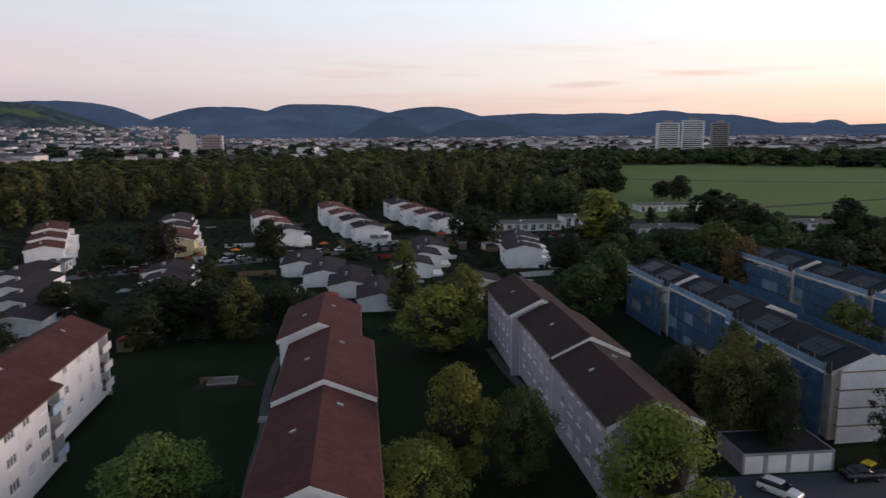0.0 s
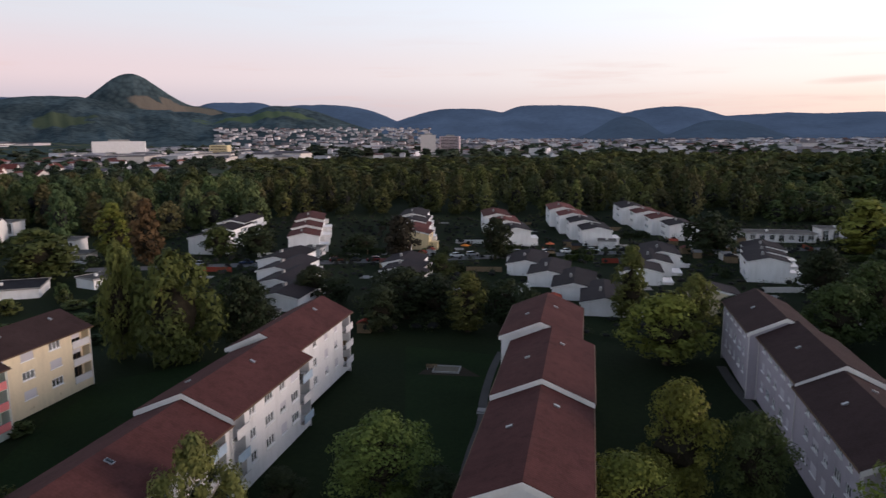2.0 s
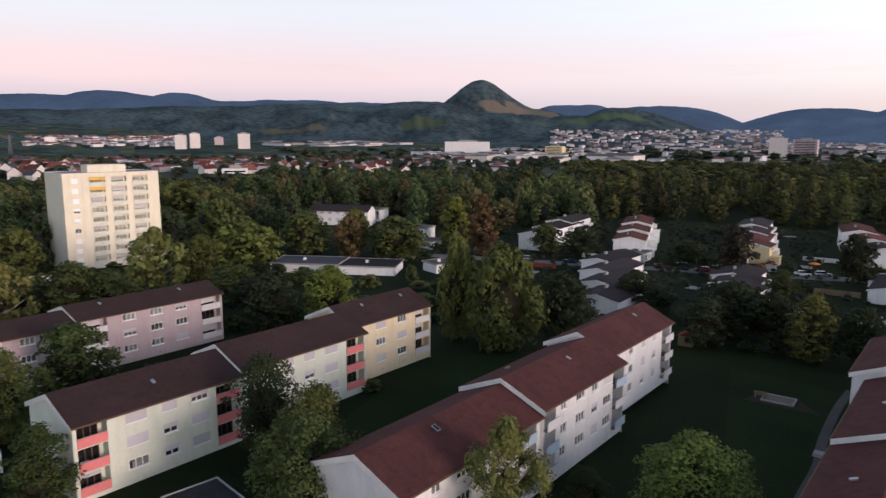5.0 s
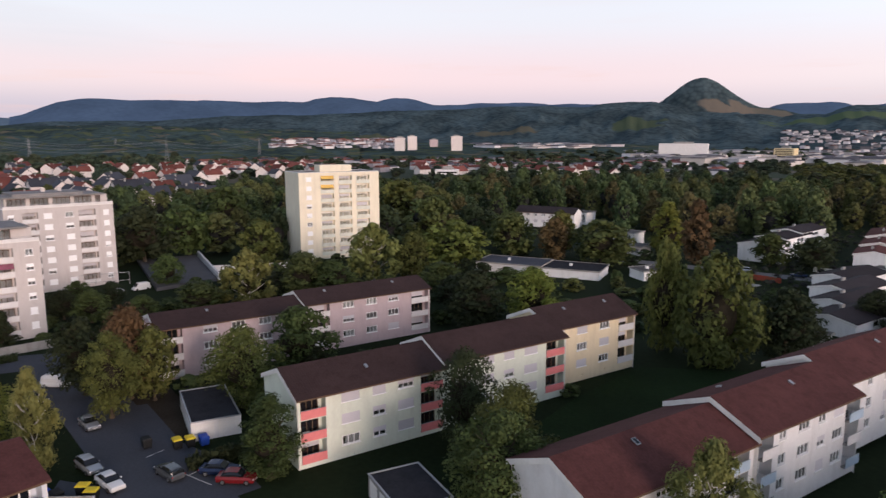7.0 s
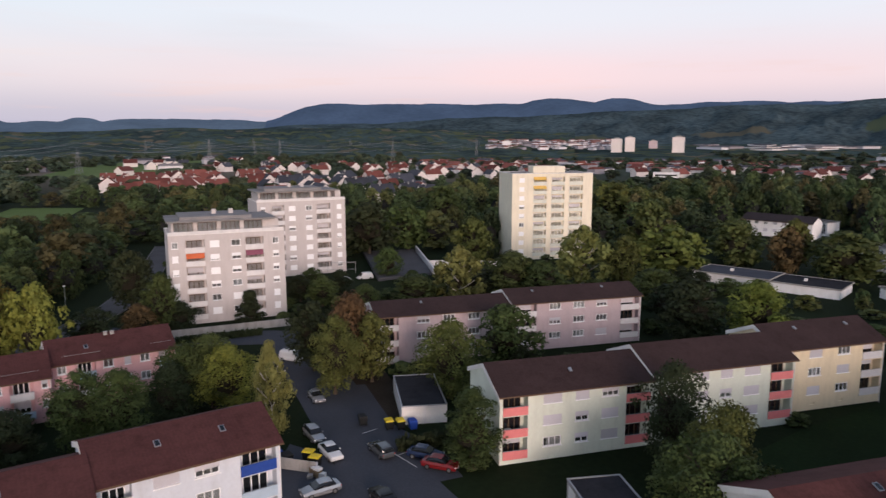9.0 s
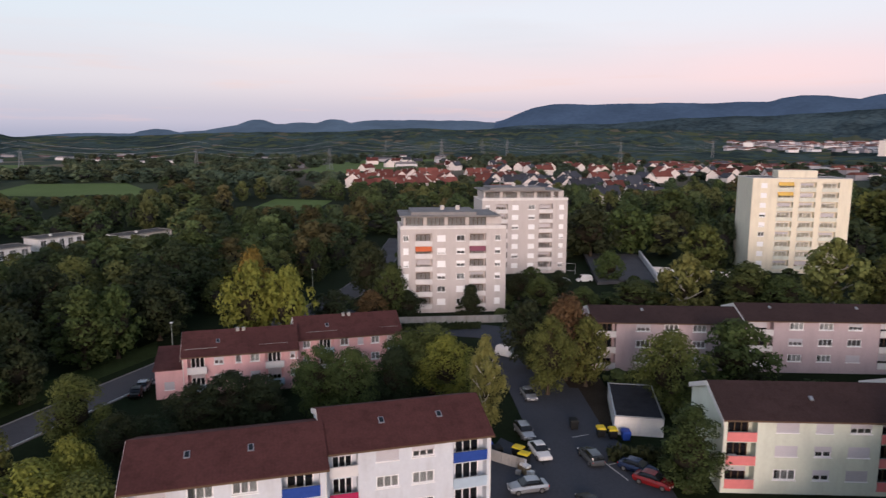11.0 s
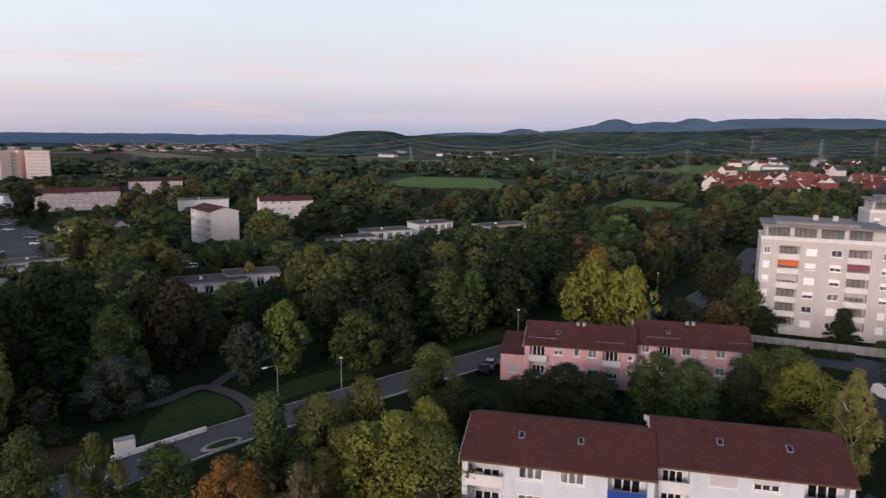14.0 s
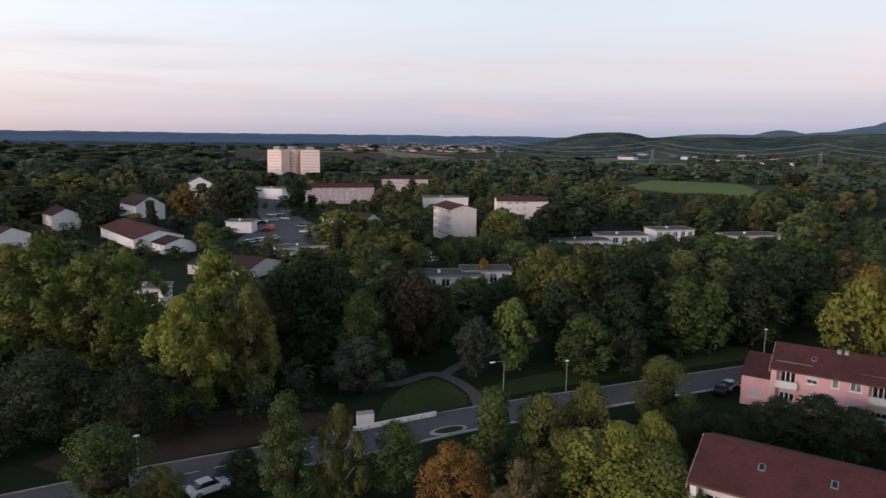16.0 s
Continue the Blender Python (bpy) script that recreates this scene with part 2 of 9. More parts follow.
PLASTER = dict(rough=0.92, large=(0.25, 0.06), fine=(3.0, 0.05), bump=0.15, bump_scale=60, stain=0.22, spec=0.12)
M = {
    "white": material("white_render", (0.75, 0.735, 0.735), **PLASTER),
    # bluish cast of the skylight put into this white wall colour
    "cool_white": material("skylit_white_render", (0.63, 0.66, 0.72), **PLASTER),
    "bright_white": material("bright_white_render", (0.86, 0.85, 0.85), **PLASTER),
    "rosy_white": material("rosy_white_render", (0.70, 0.64, 0.62), **PLASTER),
    "grey_white": material("weathered_render", (0.60, 0.57, 0.55), **PLASTER),
    "mint": material("pale_mint_render", (0.673, 0.710, 0.619), **PLASTER),
    "cream": material("cream_render", (0.746, 0.637, 0.455), **PLASTER),
    "mauve": material("mauve_grey_render", (0.52, 0.42, 0.44), **PLASTER),
    "violet": material("lilac_grey_render", (0.430, 0.396, 0.447), **PLASTER),
    "pink": material("pink_render", (0.72, 0.43, 0.44), **PLASTER),
    "ivory": material("ivory_render", (0.80, 0.74, 0.60), **PLASTER),
    "pale": material("pale_render", (0.57, 0.525, 0.515), **PLASTER),
    "yellow_wall": material("ochre_render", (0.70, 0.58, 0.36), **PLASTER),
    "parapet_pink": material("coral_balcony_panel", (0.72, 0.23, 0.23), rough=0.7, fine=(2, 0.06)),
    "parapet_white": material("white_balcony_panel", (0.70, 0.68, 0.68), rough=0.7, fine=(2, 0.06)),
    "parapet_blue": material("blue_balcony_cloth", (0.03, 0.07, 0.30), rough=0.8, fine=(3, 0.1)),
    "parapet_red": material("crimson_balcony_cloth", (0.42, 0.03, 0.10), rough=0.8, fine=(3, 0.1)),
    "parapet_ltblue": material("pale_blue_balcony_panel", (0.42, 0.52, 0.62), rough=0.7, fine=(2, 0.06)),
    "parapet_ivory": material("ivory_balcony_panel", (0.66, 0.68, 0.60), rough=0.7, fine=(2, 0.06)),
    "rose": material("rose_white_render", (0.82, 0.64, 0.57), **PLASTER),
    "awning_orange": material("orange_awning_cloth", (0.62, 0.16, 0.07), rough=0.8, fine=(3, 0.1)),
    "awning_yellow": material("yellow_awning_cloth", (0.75, 0.50, 0.14), rough=0.8, fine=(3, 0.1)),
    "awning_plum": material("plum_awning_cloth", (0.25, 0.09, 0.13), rough=0.8, fine=(3, 0.1)),
    "roof_red": material("red_brown_roof_tiles", (0.090, 0.036, 0.034), rough=0.85, large=(0.22, 0.22), fine=(4, 0.18), rows=0.95, stain=0.5),
    "roof_dark": material("dark_brown_roof_tiles", (0.050, 0.030, 0.029), rough=0.85, large=(0.22, 0.22), fine=(4, 0.18), rows=0.95, stain=0.4),
    "roof_slate": material("dark_slate_roof", (0.036, 0.029, 0.032), rough=0.85, large=(0.3, 0.2), fine=(4, 0.15), rand=0.25, rows=0.95),
    "roof_rust": material("rust_red_roof", (0.13, 0.045, 0.04), rough=0.85, large=(0.3, 0.2), fine=(4, 0.15), rand=0.3, rows=0.95),
    "roof_orange": material("orange_red_clay_roof", (0.17, 0.060, 0.050), rough=0.85, large=(0.2, 0.2), fine=(3, 0.15), rand=0.35),
    "roof_blue": material("blue_grey_roof", (0.060, 0.064, 0.080), rough=0.8, large=(0.2, 0.2), fine=(3, 0.15), rand=0.3),
    "felt": material("dark_roofing_felt", (0.032, 0.032, 0.038), rough=0.9, large=(0.5, 0.25), fine=(5, 0.2), stain=0.5),
    "grey_felt": material("weathered_grey_felt", (0.105, 0.098, 0.096), rough=0.9, large=(0.4, 0.3), fine=(4, 0.2), stain=0.5),
    "wire": material("weathered_aluminium_cable", (0.36, 0.37, 0.39), rough=0.7, fine=(4, 0.1)),
    "pylon": material("dull_pylon_steel", (0.20, 0.21, 0.22), rough=0.8, fine=(4, 0.1)),
    "gravel": material("grey_gravel_roof", (0.24, 0.23, 0.23), rough=0.95, large=(0.3, 0.2), fine=(9, 0.25), bump=0.5, bump_scale=25),
    "fascia": material("white_painted_fascia", (0.76, 0.74, 0.72), rough=0.6, fine=(3, 0.06)),
    "zinc": material("zinc_sheet", (0.42, 0.43, 0.45), rough=0.45, metal=0.7, fine=(4, 0.1)),
    "frame_white": material("white_window_plastic", (0.90, 0.90, 0.91), rough=0.4, large=(1, 0), fine=(5, 0.03)),
    "frame_brown": material("brown_window_wood", (0.13, 0.08, 0.05), rough=0.5, large=(1, 0.1)),
    "pane": material("window_glass", (0.72, 0.76, 0.78), rough=0.03, large=(1, 0), fine=(1, 0), trans=0.95, spec=0.5),
    "curtain": material("net_curtain", (0.62, 0.60, 0.58), rough=0.95, large=(1.5, 0.15), fine=(9, 0.1), rand=0.2),
    "shutter": material("grey_roller_shutter", (0.56, 0.54, 0.58), rough=0.55, large=(1, 0.05), fine=(9, 0.05), rand=0.12),
    "concrete": material("weathered_concrete", (0.33, 0.32, 0.31), rough=0.92, large=(0.5, 0.15), fine=(6, 0.12), stain=0.6, bump=0.2),
    "asphalt": material("worn_asphalt", (0.066, 0.070, 0.083), rough=0.9, large=(0.12, 0.2), fine=(3, 0.15), bump=0.3, bump_scale=40),
    "asphalt_light": material("pale_old_asphalt", (0.098, 0.095, 0.102), rough=0.9, large=(0.12, 0.2), fine=(3, 0.15), bump=0.3, bump_scale=40),
    "lane": material("pale_lane_asphalt", (0.16, 0.155, 0.16), rough=0.9, large=(0.12, 0.2), fine=(3, 0.15), bump=0.3, bump_scale=40),
    "paving": material("concrete_paving", (0.088, 0.084, 0.082), rough=0.92, large=(0.3, 0.15), fine=(4, 0.15)),
    "line": material("white_road_paint", (0.62, 0.62, 0.60), rough=0.7, fine=(5, 0.15)),
    "kerb": material("granite_kerb", (0.26, 0.25, 0.25), rough=0.9, fine=(4, 0.15)),
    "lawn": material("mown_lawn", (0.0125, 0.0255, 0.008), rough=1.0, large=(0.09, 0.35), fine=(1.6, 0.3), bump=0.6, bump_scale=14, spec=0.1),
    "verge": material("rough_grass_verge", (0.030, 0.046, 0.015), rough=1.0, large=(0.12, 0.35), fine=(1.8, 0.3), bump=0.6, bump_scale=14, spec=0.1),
    "soil": material("bare_leafy_soil", (0.040, 0.032, 0.024), rough=1.0, large=(0.2, 0.3), fine=(3, 0.3), spec=0.1),
    "meadow": material("green_field", (0.110, 0.158, 0.048), rough=1.0, large=(0.012, 0.14), fine=(0.22, 0.14), spec=0.1),
    "stubble": material("pale_stubble_field", (0.185, 0.150, 0.110), rough=1.0, large=(0.012, 0.14), fine=(0.2, 0.12), spec=0.1),
    "bark": material("tree_bark", (0.07, 0.055, 0.042), rough=0.95, large=(1.0, 0.2), fine=(14, 0.25), bump=0.6, bump_scale=12),
    # twig brown darkened to stand in for shade deep inside crowns
    "twigs": material("inner_twig_shade", (0.022, 0.019, 0.013), rough=0.95, large=(0.8, 0.3), fine=(5, 0.3)),
    "bark_birch": material("birch_bark", (0.45, 0.43, 0.40), rough=0.9, large=(1.2, 0.35), fine=(8, 0.3)),
    "rubber": material("black_rubber", (0.015, 0.015, 0.015), rough=0.85, large=(1, 0), fine=(4, 0.1)),
    "alloy": material("alloy_wheel", (0.45, 0.45, 0.46), rough=0.35, metal=0.9, large=(1, 0), fine=(4, 0.05)),
    "car_glass": material("car_glass", (0.012, 0.014, 0.017), rough=0.05, large=(1, 0), fine=(1, 0), spec=0.6),
    "lamp_red": material("tail_lamp", (0.30, 0.02, 0.02), rough=0.2, large=(1, 0), fine=(1, 0)),
    "lamp_clear": material("head_lamp", (0.75, 0.75, 0.76), rough=0.12, large=(1, 0), fine=(1, 0)),
    "steel": material("galvanised_steel", (0.34, 0.35, 0.36), rough=0.5, metal=0.6, fine=(6, 0.1)),
    "pole": material("grey_green_lamp_post", (0.22, 0.25, 0.24), rough=0.6, fine=(6, 0.1)),
    "solar": material("solar_panel", (0.014, 0.016, 0.026), rough=0.45, large=(1, 0), fine=(3, 0.1), spec=0.15),
    "net_blue": material("blue_scaffold_net", (0.070, 0.142, 0.245), rough=0.9, large=(0.4, 0.25), fine=(3, 0.2), leaf=0.3),
    "net_pale": material("pale_blue_guard_net", (0.25, 0.36, 0.47), rough=0.9, large=(0.4, 0.25), fine=(3, 0.2), leaf=0.3),
    "net_white": material("white_scaffold_sheet", (0.78, 0.79, 0.81), rough=0.85, large=(0.4, 0.15), fine=(3, 0.1), leaf=0.2),
    "wood": material("weathered_planks", (0.22, 0.16, 0.10), rough=0.9, large=(0.5, 0.2), fine=(8, 0.2)),
    "bin_blue": material("blue_bin_plastic", (0.02, 0.06, 0.32), rough=0.5, fine=(4, 0.06)),
    "bin_yellow": material("yellow_bin_lid", (0.70, 0.52, 0.04), rough=0.5, fine=(4, 0.06)),
    "bin_black": material("black_bin_plastic", (0.02, 0.021, 0.022), rough=0.5, fine=(4, 0.06)),
    "sand": material("play_sand", (0.17, 0.15, 0.12), rough=1.0, fine=(4, 0.15)),
    "orange_cloth": material("orange_sunshade", (0.65, 0.22, 0.04), rough=0.9),
    "container_red": material("faded_red_wood", (0.28, 0.06, 0.04), rough=0.85),
}
for tint, base in {"green": (0.062, 0.082, 0.025), "fresh": (0.163, 0.180, 0.036), "bright": (0.105, 0.140, 0.034), "olive": (0.105, 0.114, 0.031), "dark": (0.028, 0.038, 0.016),
                   "rust": (0.104, 0.070, 0.031), "rustdark": (0.042, 0.034, 0.023), "autumn": (0.140, 0.100, 0.023), "yellow": (0.24, 0.19, 0.039),
                   "orange": (0.190, 0.092, 0.029), "tan": (0.130, 0.104, 0.052), "birch": (0.160, 0.165, 0.052), "grey": (0.042, 0.054, 0.042)}.items():
    M["leaf_" + tint] = material("foliage_" + tint, base, rough=0.75, large=(0.34, 0.40), fine=(1.1, 0.22), rand=0.22, island=0.15, leaf=0.18, hue=0.04, spec=0.2)
M["leaf_wood"] = material("woodland_foliage", (0.58, 0.59, 0.59), rough=0.8, large=(0.10, 0.35), fine=(0.5, 0.25), island=0.12, leaf=0.10, spec=0.15, attr="tint")
M["town"] = material("distant_house_walls", (0.88, 0.88, 0.92), rough=0.9, large=(0.01, 0.1), fine=(0.2, 0.1), attr="tint")


# ---------------------------------------------------------------- building kit
class Geo:
    """Vertices and faces, gathered piece by piece."""

    def __init__(self):
        self.v, self.f = [], []

    def poly(self, *pts):
        n = len(self.v)
        self.v += [tuple(p) for p in pts]
        self.f.append(tuple(range(n, n + len(pts))))

    def box(self, x0, x1, y0, y1, z0, z1):
        n = len(self.v)
        self.v += [(x, y, z) for z in (z0, z1) for x, y in ((x0, y0), (x1, y0), (x1, y1), (x0, y1))]
        self.f += [tuple(n + i for i in q) for q in ((3, 2, 1, 0), (4, 5, 6, 7), (0, 1, 5, 4), (1, 2, 6, 5), (2, 3, 7, 6), (3, 0, 4, 7))]
        return self

    def beam(self, a, b, r0, r1=None, n=6):
        """A tapered round bar from a to b."""
        a, b = Vector(a), Vector(b)
        r1 = r0 if r1 is None else r1
        d = (b - a).normalized()
        s = d.orthogonal().normalized()
        t = d.cross(s)
        k = len(self.v)
        for p, r in ((a, r0), (b, r1)):
            self.v += [tuple(p + (s * math.cos(i * 2 * math.pi / n) + t * math.sin(i * 2 * math.pi / n)) * r) for i in range(n)]
        self.f += [(k + i, k + (i + 1) % n, k + n + (i + 1) % n, k + n + i) for i in range(n)]
        self.f += [tuple(k + i for i in reversed(range(n))), tuple(k + n + i for i in range(n))]
        return self

    def extrude_y(self, outline, y0, y1):
        """A closed outline of (x, z), counter-clockwise seen from -y, drawn out from y0 to y1."""
        n, k = len(outline), len(self.v)
        self.v += [(x, y, z) for y in (y0, y1) for x, z in outline]
        self.f += [tuple(k + i for i in range(n)), tuple(k + n + i for i in reversed(range(n)))]
        self.f += [(k + (i + 1) % n, k + i, k + n + i, k + n + (i + 1) % n) for i in range(n)]
        return self

    def loft(self, rings, caps=True):
        k, n = len(self.v), len(rings[0])
        for r in rings:
            self.v += [tuple(p) for p in r]
        for j in range(len(rings) - 1):
            self.f += [(k + j * n + i, k + j * n + (i + 1) % n, k + (j + 1) * n + (i + 1) % n, k + (j + 1) * n + i) for i in range(n)]
        if caps:
            self.f += [tuple(k + i for i in reversed(range(n))), tuple(k + (len(rings) - 1) * n + i for i in range(n))]
        return self

    def face(self, o, d, width, z0, z1, holes=()):
        """An upright wall face from plan point o along the unit way d; its outside lies to the right of d.
        holes: (a0, a1, b0, b1, depth, backed) openings with reveals."""
        (ox, oy), (dx, dy) = o, d
        nx, ny = dy, -dx

        def at(a, b, c=0.0):
            return (ox + dx * a - nx * c, oy + dy * a - ny * c, b)
        xs = sorted({0.0, width, *[h[0] for h in holes], *[h[1] for h in holes]})
        zs = sorted({z0, z1, *[h[2] for h in holes], *[h[3] for h in holes]})
        for i in range(len(zs) - 1):
            start = None
            for j in range(len(xs) - 1):
                cx, cz = (xs[j] + xs[j + 1]) / 2, (zs[i] + zs[i + 1]) / 2
                solid = not any(h[0] < cx < h[1] and h[2] < cz < h[3] for h in holes)
                if solid and start is None:
                    start = xs[j]
                if start is not None and (not solid or j == len(xs) - 2):
                    end = xs[j + 1] if solid else xs[j]
                    self.poly(at(start, zs[i]), at(end, zs[i]), at(end, zs[i + 1]), at(start, zs[i + 1]))
                    start = None
        for a0, a1, b0, b1, c, backed in holes:
            self.poly(at(a0, b0), at(a1, b0), at(a1, b0, c), at(a0, b0, c))
            self.poly(at(a1, b1), at(a0, b1), at(a0, b1, c), at(a1, b1, c))
            self.poly(at(a0, b1), at(a0, b0), at(a0, b0, c), at(a0, b1, c))
            self.poly(at(a1, b0), at(a1, b1), at(a1, b1, c), at(a1, b0, c))
            if backed:
                self.poly(at(a0, b0, c), at(a1, b0, c), at(a1, b1, c), at(a0, b1, c))
        return self

    def plate(self, xs, zs, skip, y0, y1):
        """A flat plate in the x-z plane, cut by xs and zs, with the cells in skip left open; one connected piece."""
        k, nx, nz = len(self.v), len(xs), len(zs)
        for y in (y0, y1):
            self.v += [(x, y, z) for z in zs for x in xs]
        n = nx * nz
        solid = {(i, j) for i in range(nx - 1) for j in range(nz - 1)} - set(skip)
        for i, j in solid:
            a, b, c, d = k + j * nx + i, k + j * nx + i + 1, k + (j + 1) * nx + i + 1, k + (j + 1) * nx + i
            self.f += [(a, b, c, d), (d + n, c + n, b + n, a + n)]
            for (di, dj), (p, q) in (((0, -1), (b, a)), ((1, 0), (c, b)), ((0, 1), (d, c)), ((-1, 0), (a, d))):
                if (i + di, j + dj) not in solid:
                    self.f.append((p, q, q + n, p + n))
        return self

    def ribbed(self, x0, x1, y0, y1, z0, z1, n):
        """A ribbed sheet: a shutter or a sectional door, one connected piece."""
        out = []
        for i in range(n):
            za, zb = z0 + (z1 - z0) * i / n, z0 + (z1 - z0) * (i + 1) / n
            out += [(y0, za), (y0, zb - (zb - za) * 0.18), (y0 + 0.012, zb - (zb - za) * 0.1)]
        out += [(y0, z1), (y1, z1), (y1, z0)]
        m, k = len(out), len(self.v)
        self.v += [(x, y, z) for x in (x0, x1) for y, z in out]
        self.f += [tuple(k + i for i in range(m)), tuple(k + m + i for i in reversed(range(m)))]
        self.f += [(k + (i + 1) % m, k + i, k + m + i, k + m + (i + 1) % m) for i in range(m)]
        return self

    def mesh(self, name, mat, smooth=False):
        me = bpy.data.meshes.new(name)
        me.from_pydata(self.v, [], self.f)
        me.materials.append(mat)
        if smooth:
            me.shade_smooth()
        me.update()
        return me


def part(name, g, mat, parent=None, label="", at=None, smooth=False):
    ob = new(name, g if isinstance(g, bpy.types.Mesh) else g.mesh(name, mat, smooth))
    ob.parent = parent
    if at is not None:
        ob.matrix_basis = at
    if label:
        tagged(ob, label)
    return ob


def thing(name, m, label, category, group="", kind=""):
    ob = new(name)
    ob.matrix_basis = m
    ob.empty_display_size = 0.5
    return tagged(ob, label, category, group, kind)


CACHE = {}
PICK = random.Random(11)


def window(parent, o, d, a, z, w, h, inset=0.06, sashes=2, shutter=0.0, curtain=True, sill=True, casing="frame_white", glass="pane", blind="shutter"):
    """A framed window in the wall face (o, d): its middle at a along the face, its foot at z. shutter: the share let down."""
    key = ("win", w, h, sashes, casing, glass)
    if key not in CACHE:
        f = Geo()
        t = 0.11
        xs = sorted({round(-w / 2 + (w - t) * i / sashes + e, 4) for i in range(sashes + 1) for e in (0, t)})
        f.plate(xs, [0, t, h - t, h], [(2 * i + 1, 1) for i in range(sashes)], 0, 0.07)
        CACHE[key] = (f.mesh("window", M[casing]), Geo().box(-w / 2 + 0.03, w / 2 - 0.03, 0.03, 0.045, 0.03, h - 0.03).mesh("pane", M[glass]),
                      Geo().box(-w / 2 - 0.08, w / 2 + 0.08, -inset - 0.10, 0.02, -0.09, 0.0).mesh("sill", M["frame_white"]),
                      Geo().box(-w / 2 + 0.05, w / 2 - 0.05, 0.16, 0.18, 0.02, h).mesh("curtain", M["curtain"]),
                      Geo().box(-w * 0.30, w / 2 - 0.05, 0.16, 0.18, 0.02, h).mesh("curtain", M["curtain"]))
    fm, pm, sm, cm, cm2 = CACHE[key]
    ang = math.degrees(math.atan2(d[1], d[0]))
    nx, ny = d[1], -d[0]
    m = pose(o[0] + d[0] * a - nx * inset, o[1] + d[1] * a - ny * inset, z, 0, 0, ang)
    win = part("window", fm, None, parent, at=m)
    part("pane", pm, None, win)
    if sill:
        part("sill", sm, None, win)
    if shutter > 0:
        k2 = ("sh", w, h, round(shutter, 1), blind)
        if k2 not in CACHE:
            g = Geo().ribbed(-w / 2 + 0.01, w / 2 - 0.01, -0.045, -0.012, h * (1 - shutter), h, max(2, int(h * shutter / 0.14)))
            CACHE[k2] = g.mesh("roller_shutter", M[blind])
        part("roller_shutter", CACHE[k2], None, win)
    elif curtain:
        r = PICK.random()
        if r < 0.22:
            part("curtain", cm, None, win)
        elif r < 0.62:
            part("curtain", cm2, None, win)
    return win


def gable_roof(xl, xr, y0, y1, eave, ridge, over=0.45, verge=0.22, thick=0.2):
    """A pitched roof slab over walls from xl to xr, its ridge along y."""
    xm = (xl + xr) / 2
    s = (ridge - eave) / (xr - xm)
    le, re, ze = xl - over, xr + over, eave - s * over
    out = [(le, ze + 0.02), (xm, ridge + 0.02), (re, ze + 0.02), (re, ze + thick), (xm, ridge + thick + 0.03), (le, ze + thick)]
    g = Geo()
    g.extrude_y(out, y0 - verge, y1 + verge)
    return g


def gables(g, xl, xr, y0, y1, eave, ridge, foot=0.0):
    xm = (xl + xr) / 2
    g.poly((xl, y0, foot), (xr, y0, foot), (xr, y0, eave), (xm, y0, ridge), (xl, y0, eave))
    g.poly((xr, y1, foot), (xl, y1, foot), (xl, y1, eave), (xm, y1, ridge), (xr, y1, eave))


